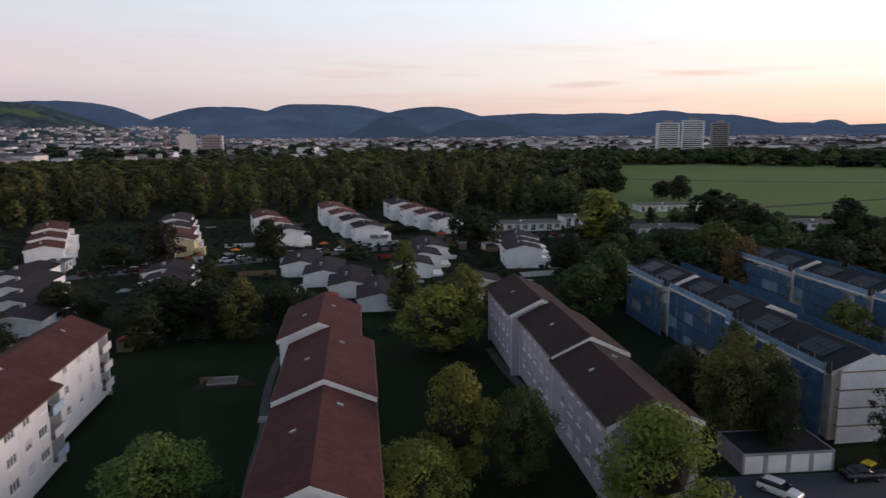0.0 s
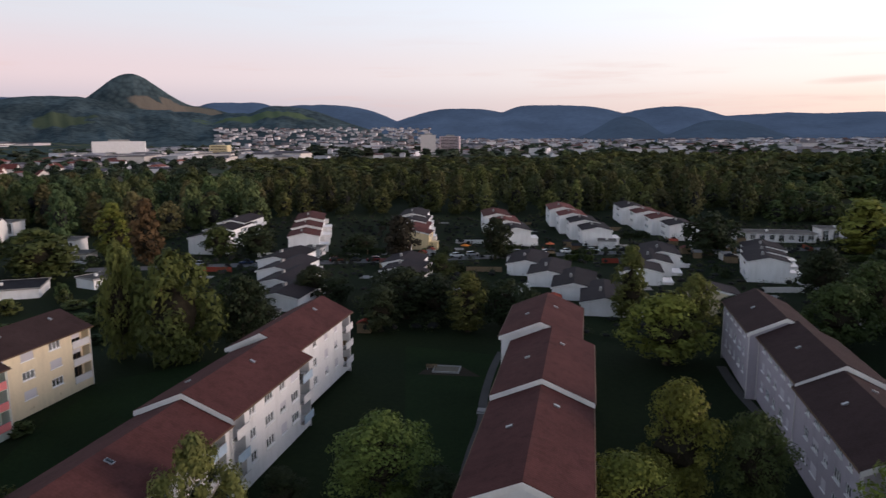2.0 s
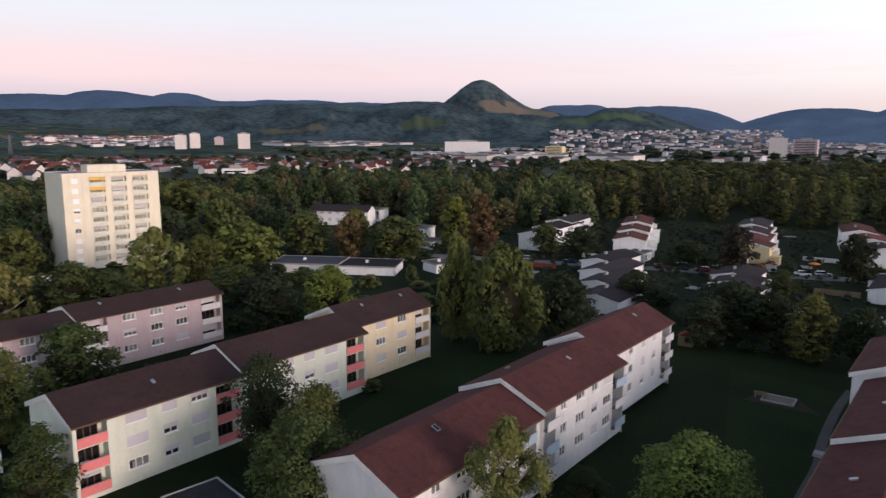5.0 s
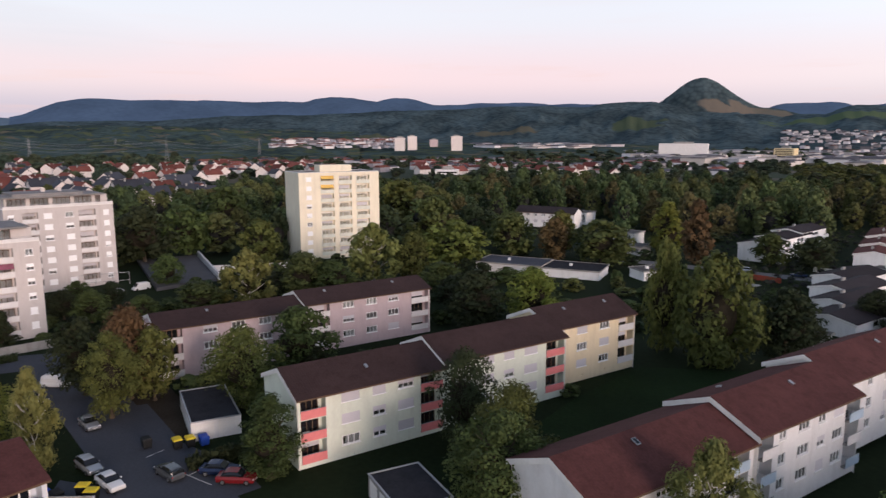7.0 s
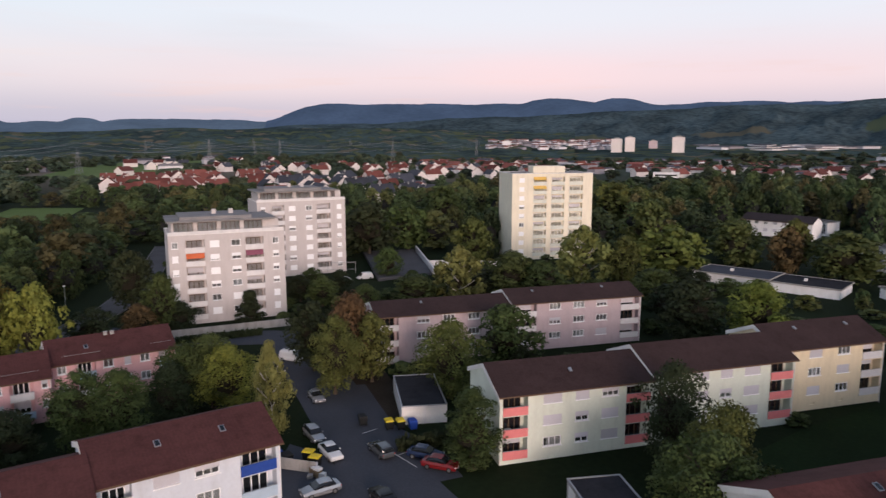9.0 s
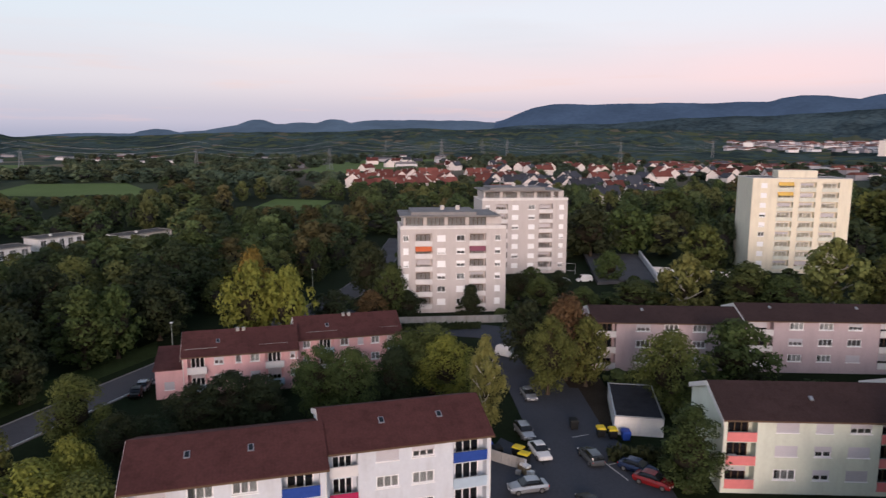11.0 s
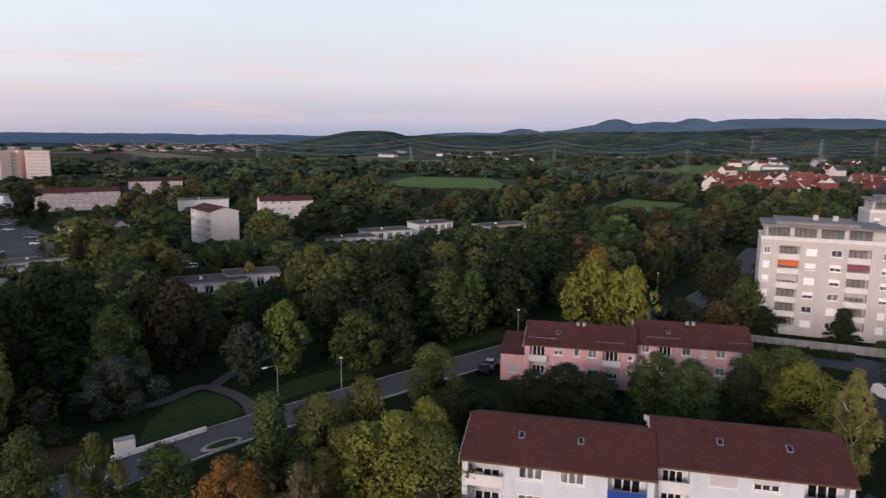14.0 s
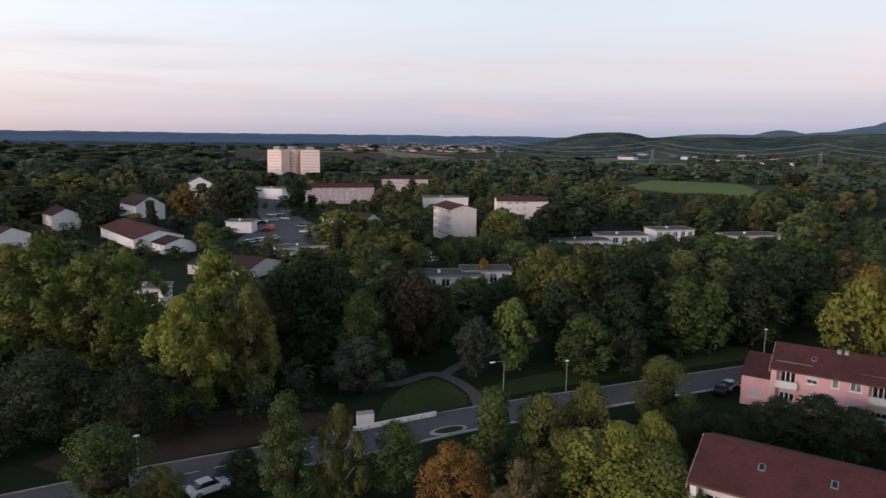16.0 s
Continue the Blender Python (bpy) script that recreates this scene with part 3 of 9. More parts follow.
def flats(name, label, phi, segs, category="apartment block", group="", floors=3, fh=2.72, plinth=0.75, roof="roof_red", kind=""):
    """A stepped block of flats. segs: dicts in a plan turned by phi degrees: x across, y along."""
    cx = sum((s["x"][0] + s["x"][1]) / 2 for s in segs) / len(segs)
    cy = (min(s["y"][0] for s in segs) + max(s["y"][1] for s in segs)) / 2
    root = thing(name, pose(0, 0, 0, 0, 0, phi) @ pose(cx, cy, 0), label, category, group, kind)
    for s in segs:
        (xl, xr), (y0, y1) = (s["x"][0] - cx, s["x"][1] - cx), (s["y"][0] - cy, s["y"][1] - cy)
        E, Rg = s["eave"], s["ridge"]
        base = E - floors * fh - plinth + 0.25
        side = s.get("side", 1)
        wall = Geo()
        o, d = ((xr, y0), (0, 1)) if side > 0 else ((xl, y1), (0, -1))
        ob, db = ((xl, y1), (0, -1)) if side > 0 else ((xr, y0), (0, 1))
        L = y1 - y0
        holes = []
        cols = [(c if side > 0 else L - c, w, n) for c, w, n in s.get("cols", ())]
        bays = [(a, b) if side > 0 else (L - b, L - a) for a, b in s.get("bays", ())]
        zf = [base + plinth + k * fh for k in range(floors)]
        for k in range(floors):
            for c, w, n in cols:
                holes.append((c - w / 2, c + w / 2, zf[k] + 0.95, zf[k] + 2.17, 0.2, False))
            for a, b in bays:
                holes.append((a + 0.12, b - 0.12, zf[k], zf[k] + 2.45, 1.3, True))
        if s.get("cellar"):
            for c, w, n in cols:
                holes.append((c - 0.4, c + 0.4, base + 0.15, base + 0.5, 0.15, True))
        wall.face(o, d, L, base - 0.6 if base > 0.3 else 0.0, E, holes) if base > 0.6 else wall.face(o, d, L, 0.0, E, holes)
        # back
        bh = []
        bc = [2.2 + (L - 4.4) * i / 4 for i in range(5)] if s.get("backwin", False) else []
        for k in range(floors):
            for c in bc:
                bh.append((c - 0.6, c + 0.6, zf[k] + 0.88, zf[k] + 2.13, 0.2, False))
        wall.face(ob, db, L, 0.0, E, bh)
        gables(wall, xl, xr, y0, y1, E, Rg)
        part("wall", wall, M[s["wall"]], root, s.get("wall_label", ""))
        part("roof", gable_roof(xl, xr, y0, y1, E, Rg), M[s.get("roof", roof)], root)
        slope = (Rg - E) / ((xr - xl) / 2)
        for x, sg in ((xl - 0.50, -1), (xr + 0.50, 1)):
            part("gutter", Geo().beam((x, y0 - 0.2, E - slope * 0.45 + 0.06), (x, y1 + 0.2, E - slope * 0.45 + 0.06), 0.09), M["frame_brown"], root)
        xo = xr if side > 0 else xl
        for yy in (y0 + 0.1, y1 - 0.1):
            part("downpipe", Geo().beam((xo + side * 0.07, yy, 0), (xo + side * 0.07, yy, E - 0.2), 0.055), M["fascia"], root)
        for yv in s.get("verge", ()):
            yy = (y0 if yv == 0 else y1)
            ys = yy - 0.26 if yv == 0 else yy + 0.22
            xm = (xl + xr) / 2
            for sgn in (-1, 1):
                e = (xm + sgn * ((xr - xl) / 2 + 0.46))
                ze = E - slope * 0.46
                g = Geo()
                a, b = sorted((xm, e))
                za, zb = (Rg, ze) if a == xm else (ze, Rg)
                g.extrude_y([(a, za - 0.42), (b, zb - 0.42), (b, zb + 0.16), (a, za + 0.16)], ys, ys + 0.04)
                part("verge_board", g, M["fascia"], root)
        for k in range(floors):
            for c, w, n in cols:
                r = PICK.random()
                sh = s.get("shut", 0.3)
                window(root, o, d, c, zf[k] + 0.95, w, 1.22, sashes=n, shutter=1.0 if r < sh else (0.5 if r < sh * 1.7 else 0.0))
            for c in bc:
                window(root, ob, db, c, zf[k] + 0.88, 1.2, 1.25, sashes=2, shutter=0.7 if PICK.random() < 0.25 else 0)
            for i, (a, b) in enumerate(bays):
                nx, ny = d[1], -d[0]
                ang = math.degrees(math.atan2(d[1], d[0]))
                mid = (a + b) / 2
                m = pose(o[0] + d[0] * mid, o[1] + d[1] * mid, zf[k], 0, 0, ang)
                w = b - a - 0.24
                pm = s.get("parapet", ["parapet_white"])
                mat = M[pm[(k + i * floors) % len(pm)]]
                out = s.get("jut", 0.08)
                bal = part("balcony", Geo().box(-w / 2, w / 2, -out - 0.04, -out + 0.03, -0.12, 0.92), mat, root, at=m)
                part("slab", Geo().box(-w / 2 - 0.02, w / 2 + 0.02, -out + 0.03, 0.02, -0.16, 0.0), M["concrete"], bal)
                part("handrail", Geo().beam((-w / 2, -out, 0.98), (w / 2, -out, 0.98), 0.035), M["steel"], bal)
                # near-black panes stand in for the shade inside the loggia
                window(root, (o[0] - nx * 1.3, o[1] - ny * 1.3), d, mid, zf[k] + 0.05, w * 0.72, 2.15, inset=-0.05, sashes=3, sill=False, curtain=False, shutter=PICK.choice([0, 0, 0, 0.4, 0.6]), glass=s.get("loggia", "car_glass"), casing=s.get("bay_casing", "frame_brown"))
                if PICK.random() < 0.5:
                    part("balcony_chest", Geo().box(-w * 0.35, -w * 0.1, 0.3, 0.7, 0, 0.8), M[PICK.choice(["wood", "fascia", "bin_black"])], bal)
                    part("balcony_table", Geo().box(w * 0.12, w * 0.34, 0.25, 0.75, 0, 0.55), M[PICK.choice(["wood", "fascia"])], bal)
        xm = (xl + xr) / 2
        for sgn, fy, fx in s.get("vents", ()):
            yy, xx = y0 + fy * L, xm + sgn * fx * (xr - xl) / 2
            z = Rg - abs(xx - xm) * slope + 0.2
            part("roof_vent", Geo().box(-0.28, 0.28, -0.16, 0.16, -0.1, 0.16).box(-0.34, 0.34, -0.2, 0.2, 0.16, 0.2), M["zinc"], root, at=pose(xx, yy, z, 0, math.degrees(math.atan(slope)) * sgn, 0))
        for fy in s.get("stacks", ()):
            for dy in (-0.45, 0.45):
                part("vent_stack", Geo().box(0.0, 0.42, -0.25, 0.25, -0.5, 0.28).box(-0.05, 0.47, -0.29, 0.29, 0.28, 0.34), M["concrete"], root, at=pose(xm + 0.3, y0 + fy * L + dy, Rg + 0.12))
        for fy0, fy1, fx in s.get("snow", ()):
            zz = Rg - fx * (xr - xl) / 2 * slope + 0.34
            part("snow_guard", Geo().beam((xm + fx * (xr - xl) / 2, y0 + fy0 * L, zz), (xm + fx * (xr - xl) / 2, y0 + fy1 * L, zz), 0.022, n=5), M["steel"], root)
        for sgn, fy, fx in s.get("lights", ()):
            yy, xx = y0 + fy * L, xm + sgn * fx * (xr - xl) / 2
            z = Rg - abs(xx - xm) * slope + 0.22
            sk = part("skylight", Geo().box(-0.42, 0.42, -0.27, 0.27, -0.08, 0.09), M["zinc"], root, at=pose(xx, yy, z, 0, math.degrees(math.atan(slope)) * sgn, 0))
            part("pane", Geo().box(-0.35, 0.35, -0.2, 0.2, 0.09, 0.102), M["car_glass"], sk)
    return root


# ---------------------------------------------------------------- ground
def sheet(name, pts, z, mat, label, category, thick=0.0):
    g = Geo()
    g.poly(*[(x, y, z) for x, y in pts])
    if thick:
        n = len(pts)
        for i in range(n):
            (x0, y0), (x1, y1) = pts[i], pts[(i + 1) % n]
            g.poly((x0, y0, z - thick), (x1, y1, z - thick), (x1, y1, z), (x0, y0, z))
    return tagged(part(name, g, mat), label, category, kind="structure")


def band(name, pts, width, z, mat, label, category, kerb=True):
    """A road along the middle line pts, smoothed, with raised kerbs."""
    P = [Vector((*p, 0)) for p in pts]
    line = []
    for i in range(len(P) - 1):
        p0, p1, p2, p3 = P[max(i - 1, 0)], P[i], P[i + 1], P[min(i + 2, len(P) - 1)]
        for k in range(8):
            t = k / 8
            line.append(0.5 * ((2 * p1) + (p2 - p0) * t + (2 * p0 - 5 * p1 + 4 * p2 - p3) * t * t + (3 * p1 - p0 - 3 * p2 + p3) * t ** 3))
    line.append(P[-1])
    L, R = [], []
    for i, p in enumerate(line):
        d = (line[min(i + 1, len(line) - 1)] - line[max(i - 1, 0)]).normalized()
        n = Vector((-d.y, d.x, 0))
        L.append(p + n * width / 2)
        R.append(p - n * width / 2)
    g = Geo()
    for i in range(len(line) - 1):
        g.poly((*R[i].xy, z), (*R[i + 1].xy, z), (*L[i + 1].xy, z), (*L[i].xy, z))
    road = tagged(part(name, g, mat), label, category, kind="structure")
    if kerb:
        for S, sg in ((L, 1), (R, -1)):
            k = Geo()
            for i in range(len(S) - 1):
                d = (S[i + 1] - S[i]).normalized()
                n = Vector((-d.y, d.x, 0)) * sg * 0.14
                a, b = S[i], S[i + 1]
                q = [(*a.xy, 0), (*b.xy, 0), (*(b + n).xy, 0), (*(a + n).xy, 0)]
                k.loft([[(x, y, 0.0) for x, y, _ in q], [(x, y, z + 0.11) for x, y, _ in q]])
            part("kerb", k, M["kerb"], road)
    return road


def ground_material():
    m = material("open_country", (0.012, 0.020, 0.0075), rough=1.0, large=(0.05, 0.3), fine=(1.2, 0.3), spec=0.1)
    nt = m.node_tree
    p = nt.nodes["Principled BSDF"]
    near_col = p.inputs["Base Color"].links[0].from_socket
    tcn = nt.nodes.new("ShaderNodeTexCoord").outputs["Object"]
    mpn = nt.nodes.new("ShaderNodeMapping")
    mpn.inputs["Scale"].default_value = (0.0045, 0.0075, 0.0)
    mpn.inputs["Rotation"].default_value = (0, 0, 0.5)
    nt.links.new(tcn, mpn.inputs[0])
    vo = nt.nodes.new("ShaderNodeTexVoronoi")
    vo.inputs["Scale"].default_value = 1.0
    nt.links.new(mpn.outputs[0], vo.inputs[0])
    sp = nt.nodes.new("ShaderNodeSeparateColor")
    nt.links.new(vo.outputs["Color"], sp.inputs[0])
    rp = nt.nodes.new("ShaderNodeValToRGB")
    rp.color_ramp.interpolation = "CONSTANT"
    stops = [(0.0, (0.045, 0.060, 0.042)), (0.20, (0.085, 0.105, 0.060)), (0.44, (0.155, 0.130, 0.100)), (0.66, (0.060, 0.078, 0.050)), (0.80, (0.125, 0.110, 0.085))]
    e = rp.color_ramp.elements
    while len(e) < len(stops):
        e.new(0.5)
    for q, (pos, col) in zip(e, stops):
        q.position, q.color = pos, (*col, 1)
    nt.links.new(sp.outputs[0], rp.inputs[0])
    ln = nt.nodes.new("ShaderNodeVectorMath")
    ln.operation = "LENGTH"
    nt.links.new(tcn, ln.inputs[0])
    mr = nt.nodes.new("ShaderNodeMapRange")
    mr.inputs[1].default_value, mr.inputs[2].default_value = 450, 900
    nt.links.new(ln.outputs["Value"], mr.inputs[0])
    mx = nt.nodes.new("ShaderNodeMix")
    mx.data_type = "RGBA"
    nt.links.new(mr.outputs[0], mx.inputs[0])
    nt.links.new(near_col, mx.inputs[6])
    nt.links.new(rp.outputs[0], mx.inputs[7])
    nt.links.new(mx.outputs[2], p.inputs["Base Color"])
    return m


g = Geo()
RINGS = [0, 40, 90, 150, 230, 340, 500, 750, 1100, 1600, 2300, 3200, 4200, 4970]
for i in range(len(RINGS) - 1):
    for j in range(72):
        q = []
        for r, a in ((RINGS[i], j), (RINGS[i + 1], j), (RINGS[i + 1], j + 1), (RINGS[i], j + 1)):
            q.append((r * math.cos(a * math.pi / 36), r * math.sin(a * math.pi / 36), 0.0))
        g.poly(*(q if i else q[1:]))
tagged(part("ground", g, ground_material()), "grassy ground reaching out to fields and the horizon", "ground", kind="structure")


def bump(a, w, p):
    return math.exp(-(abs(a) / w) ** p)


def ridge_line(name, hills, dist, foot, mat, label, low=0.0, rough=1.0, seed=0, az0=-180, az1=180, step=0.25, fr=(0.0, 0.25, 0.5, 0.72, 0.88, 1.0, 1.12), lift=0.0, spurs=0.0):
    """A range of hills round the place: hills are (azimuth, elevation in degrees, half width or (left, right), steepness[, base])."""
    n = int((az1 - az0) / step)
    V, Fc = [], []
    for i in range(n + 1):
        az = az0 + i * step
        el = low
        for a, e, w, p, *b0 in hills:
            dd = (az - a + 180) % 360 - 180
            b = b0[0] if b0 else low
            k = bump(dd, w if not isinstance(w, tuple) else w[0] if dd > 0 else w[1], p)
            if k > 0.02 or not b0:
                el = max(el, b + (e - b) * k)
        el += 0.09 * rough * noise.noise((az * 0.35 + seed, 0, 0)) + 0.04 * rough * noise.noise((az * 1.3, seed, 0)) + 0.018 * rough * noise.noise((az * 5.0, seed, 3))
        top = max(0.0, 38 + math.tan(radians(el)) * dist)
        for f in fr:
            if lift:
                mid = (fr[0] + fr[-1]) / 2
                f = mid + (f - mid) * math.sin(math.pi * i / n) * (1.0 + 0.5 * noise.noise((az * 1.7, f * 5, 4.2))) + 0.03 * noise.noise((az * 0.9, 0, 2))
            r = foot + (dist - foot) * f
            z = top * min(f, 1.0) ** 1.35 if f <= 1 else top * 0.97
            z += 0.10 * top * noise.noise((az * 0.25 + seed, f * 2.0, 1.7)) * math.sin(math.pi * min(f, 1.0))
            if spurs and 0 < f < 1:
                z += spurs * top * f * (1 - f) ** 0.7 * (1.4 * noise.noise((az * 0.55 + 3 * f, f * 3.0 + seed, 8.1)) + 0.7 * noise.noise((az * 1.9 - 2 * f, f * 7.0, seed)) + 0.3 * noise.noise((az * 6.0, f * 15.0, seed + 2)))
            d = to_dir(az)
            V.append((d.x * r, d.y * r, z + lift if f > 0 else -3.0))
    k = len(fr)
    for i in range(n):
        for j in range(k - 1):
            a = i * k + j
            Fc.append((a, a + k, a + k + 1, a + 1))
    me = bpy.data.meshes.new(name)
    me.from_pydata(V, [], Fc)
    me.materials.append(mat)
    me.shade_smooth()
    return tagged(new(name, me), label, "hills", kind="structure")



def hill_material(name, hazed_wood_col, glow, cell, fields=0.0, patch=0.004, seed=0.0, clearings=()):
    """Wooded slopes with haze put into base colour and glow: lumpy crowns, and clearings of field and pasture."""
    m = bpy.data.materials.new(name)
    m.use_nodes = True
    nodes, links = m.node_tree.nodes, m.node_tree.links
    p = nodes["Principled BSDF"]
    p.inputs["Roughness"].default_value, p.inputs["Specular IOR Level"].default_value = 1.0, 0.0
    co = nodes.new("ShaderNodeTexCoord").outputs["Object"]

    def tex(kind, scale, out, src=co):
        n = nodes.new(kind)
        n.inputs["Scale"].default_value = scale
        links.new(src, n.inputs["Vector"])
        return n.outputs[out]

    def ramp(src, stops, mode="LINEAR"):
        n = nodes.new("ShaderNodeValToRGB")
        n.color_ramp.interpolation = mode
        e = n.color_ramp.elements
        while len(e) < len(stops):
            e.new(0.5)
        for q, (pos, c) in zip(e, stops):
            q.position, q.color = pos, (*c, 1)
        links.new(src, n.inputs[0])
        return n.outputs[0]

    def mix(fac, a, b, kind="MIX"):
        n = nodes.new("ShaderNodeMix")
        n.data_type, n.blend_type = "RGBA", kind
        for i_, x in ((0, fac), (6, a), (7, b)):
            if isinstance(x, (int, float)):
                n.inputs[i_].default_value = x
            elif isinstance(x, tuple):
                n.inputs[i_].default_value = (*x, 1)
            else:
                links.new(x, n.inputs[i_])
        return n.outputs[2]

    def halve(src):
        n = nodes.new("ShaderNodeMath")
        n.operation = "MULTIPLY"
        links.new(src, n.inputs[0])
        n.inputs[1].default_value = 0.5
        return n.outputs[0]

    w = hazed_wood_col
    lum = tex("ShaderNodeTexNoise", patch * 1.7, 0)
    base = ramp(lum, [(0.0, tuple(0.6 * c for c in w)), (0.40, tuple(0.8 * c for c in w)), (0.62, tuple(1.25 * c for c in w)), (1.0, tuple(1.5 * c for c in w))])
    # lit crown tops and the shade between crowns put into the colour
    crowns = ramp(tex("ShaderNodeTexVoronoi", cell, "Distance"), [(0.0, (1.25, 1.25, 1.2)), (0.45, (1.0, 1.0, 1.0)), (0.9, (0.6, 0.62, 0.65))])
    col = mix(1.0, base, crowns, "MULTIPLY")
    if fields:
        mp_ = nodes.new("ShaderNodeMapping")
        mp_.inputs["Scale"].default_value = (patch * 1.1, patch * 1.7, 0.0)
        mp_.inputs["Location"].default_value = (seed, seed, 0)
        links.new(co, mp_.inputs[0])
        cells = nodes.new("ShaderNodeTexVoronoi")
        links.new(mp_.outputs[0], cells.inputs["Vector"])
        sp_ = nodes.new("ShaderNodeSeparateColor")
        links.new(cells.outputs["Color"], sp_.inputs[0])
        land = ramp(sp_.outputs[0], [(0.0, (0.072, 0.090, 0.055)), (0.35, (0.095, 0.110, 0.062)), (0.6, (0.14, 0.122, 0.090)), (0.8, (0.078, 0.094, 0.058))], "CONSTANT")
        open_ = ramp(sp_.outputs[1], [(0.0, (1, 1, 1)), (fields, (0, 0, 0))], "CONSTANT")
        col = mix(open_, col, land)
    # clearings: a bearing, a distance, half width across and along the slope, and the colour of the open ground
    for az_, r_, across, along, tone in clearings:
        c = to_dir(az_) * r_
        mp_ = nodes.new("ShaderNodeMapping")
        mp_.vector_type = "TEXTURE"
        mp_.inputs["Location"].default_value = (c.x, c.y, 0)
        mp_.inputs["Rotation"].default_value = (0, 0, radians(az_))
        mp_.inputs["Scale"].default_value = (across, along, 1e6)
        links.new(co, mp_.inputs[0])
        ln_ = nodes.new("ShaderNodeVectorMath")
        ln_.operation = "LENGTH"
        links.new(mp_.outputs[0], ln_.inputs[0])
        ad = nodes.new("ShaderNodeMath")
        ad.operation = "MULTIPLY_ADD"
        links.new(tex("ShaderNodeTexNoise", 0.014, 0), ad.inputs[0])
        ad.inputs[1].default_value = 1.5
        links.new(ln_.outputs["Value"], ad.inputs[2])
        col = mix(ramp(halve(ad.outputs[0]), [(0.0, (1, 1, 1)), (0.76, (1, 1, 1)), (0.86, (0, 0, 0))]), col, tone)
    links.new(col, p.inputs["Base Color"])
    b = nodes.new("ShaderNodeBump")
    b.inputs["Strength"].default_value, b.inputs["Distance"].default_value = 0.3, 5.0
    links.new(crowns, b.inputs["Height"])
    links.new(b.outputs[0], p.inputs["Normal"])
    # distance haze put in as blue emission, varied by noise
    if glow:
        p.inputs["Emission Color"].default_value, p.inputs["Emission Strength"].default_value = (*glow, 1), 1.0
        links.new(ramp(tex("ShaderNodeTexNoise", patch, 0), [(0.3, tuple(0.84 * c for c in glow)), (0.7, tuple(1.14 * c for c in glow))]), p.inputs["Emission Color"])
    return m


# the blue emission here is painted haze, not a light source
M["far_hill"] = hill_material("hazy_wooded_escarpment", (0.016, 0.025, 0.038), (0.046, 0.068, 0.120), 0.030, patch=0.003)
# no emission on these two: the haze is mixed into the bluish base colour
M["mid_hill"] = hill_material("hazed_wooded_foothill", (0.062, 0.088, 0.098), None, 0.05, patch=0.0035, seed=3.0, clearings=((41.3, 3165, 105, 32, (0.150, 0.130, 0.108)), (39.3, 3210, 115, 34, (0.150, 0.130, 0.108)), (37.6, 3230, 90, 28, (0.13, 0.12, 0.10)), (34.0, 2800, 210, 90, (0.095, 0.13, 0.075)), (47.5, 2600, 90, 90, (0.075, 0.095, 0.060)), (58.0, 2500, 130, 60, (0.105, 0.10, 0.075)), (71.0, 2450, 150, 70, (0.095, 0.105, 0.07))))
M["near_hill"] = hill_material("hazed_wooded_slope", (0.058, 0.082, 0.078), None, 0.06, fields=0.29, patch=0.0042)

FINE = tuple(i / 22 for i in range(23)) + (1.12,)
FAR = [(35.5, 2.62, (4.2, 4.6), 4), (29.0, 2.46, (6.7, 6.7), 3), (17.6, 2.14, (6.0, 6.7), 2.6), (11.2, 2.37, (4.4, 9.6), 3), (0.4, 2.12, (8.1, 4.7), 2.2), (-9.0, 1.50, (9.0, 9.0), 6), (-14.0, 1.41, (9.0, 11.8), 6),
       (-17.2, 1.64, (2.2, 2.0), 2.4, 1.3), (-26.5, 0.62, (4.0, 3.0), 4), (-29.2, 0.80, (1.8, 1.2), 2.4), (-34.0, 0.45, 6.0, 6),
       (60.0, 2.74, (30.0, 20.0), 10), (59.0, 2.92, (4.2, 9.0), 4), (66.6, 3.29, (2.2, 2.1), 2.6, 2.7), (71.9, 3.34, (2.2, 3.4), 2.4, 2.8)]
FAR2 = [(80.0, 2.93, (13.4, 13.4), 12, 1.55), (105.0, 1.32, 14.0, 6), (101.0, 1.62, (8.0, 9.0), 6), (114.0, 1.60, (2.6, 2.2), 2.2), (111.0, 1.36, 2.6, 3), (108.1, 1.68, 1.3, 2.4, 1.2), (121.4, 0.80, (2.4, 2.0), 2.0), (125.0, 0.45, 4.5, 4), (118.0, 0.66, 3.0, 3)]
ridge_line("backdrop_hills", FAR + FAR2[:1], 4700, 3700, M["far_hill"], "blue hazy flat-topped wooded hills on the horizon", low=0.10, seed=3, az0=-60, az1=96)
# farther ridge: paler haze painted in the emission
M["pale_hill"] = hill_material("pale_haze_far_hills", (0.016, 0.025, 0.038), (0.068, 0.094, 0.142), 0.030, patch=0.003)
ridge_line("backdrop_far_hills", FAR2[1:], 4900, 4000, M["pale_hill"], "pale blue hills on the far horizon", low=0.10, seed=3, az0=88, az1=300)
MID = [(47.5, 2.90, (6.0, 4.2), 2.6, 1.6), (39.5, 1.85, 4.5, 3.0), (35.2, 1.75, 5.0, 3.0), (32.3, 2.36, (4.2, 7.4), 2.1), (56.0, 2.62, 9.0, 2.4, 2.0), (65.0, 2.30, 9.0, 2.4, 1.6), (76.0, 1.90, 9.0, 2.4, 1.1), (88.0, 1.35, 10.0, 2.2, 0.5)]
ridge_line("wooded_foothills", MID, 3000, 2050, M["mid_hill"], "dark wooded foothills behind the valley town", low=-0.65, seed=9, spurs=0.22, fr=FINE)
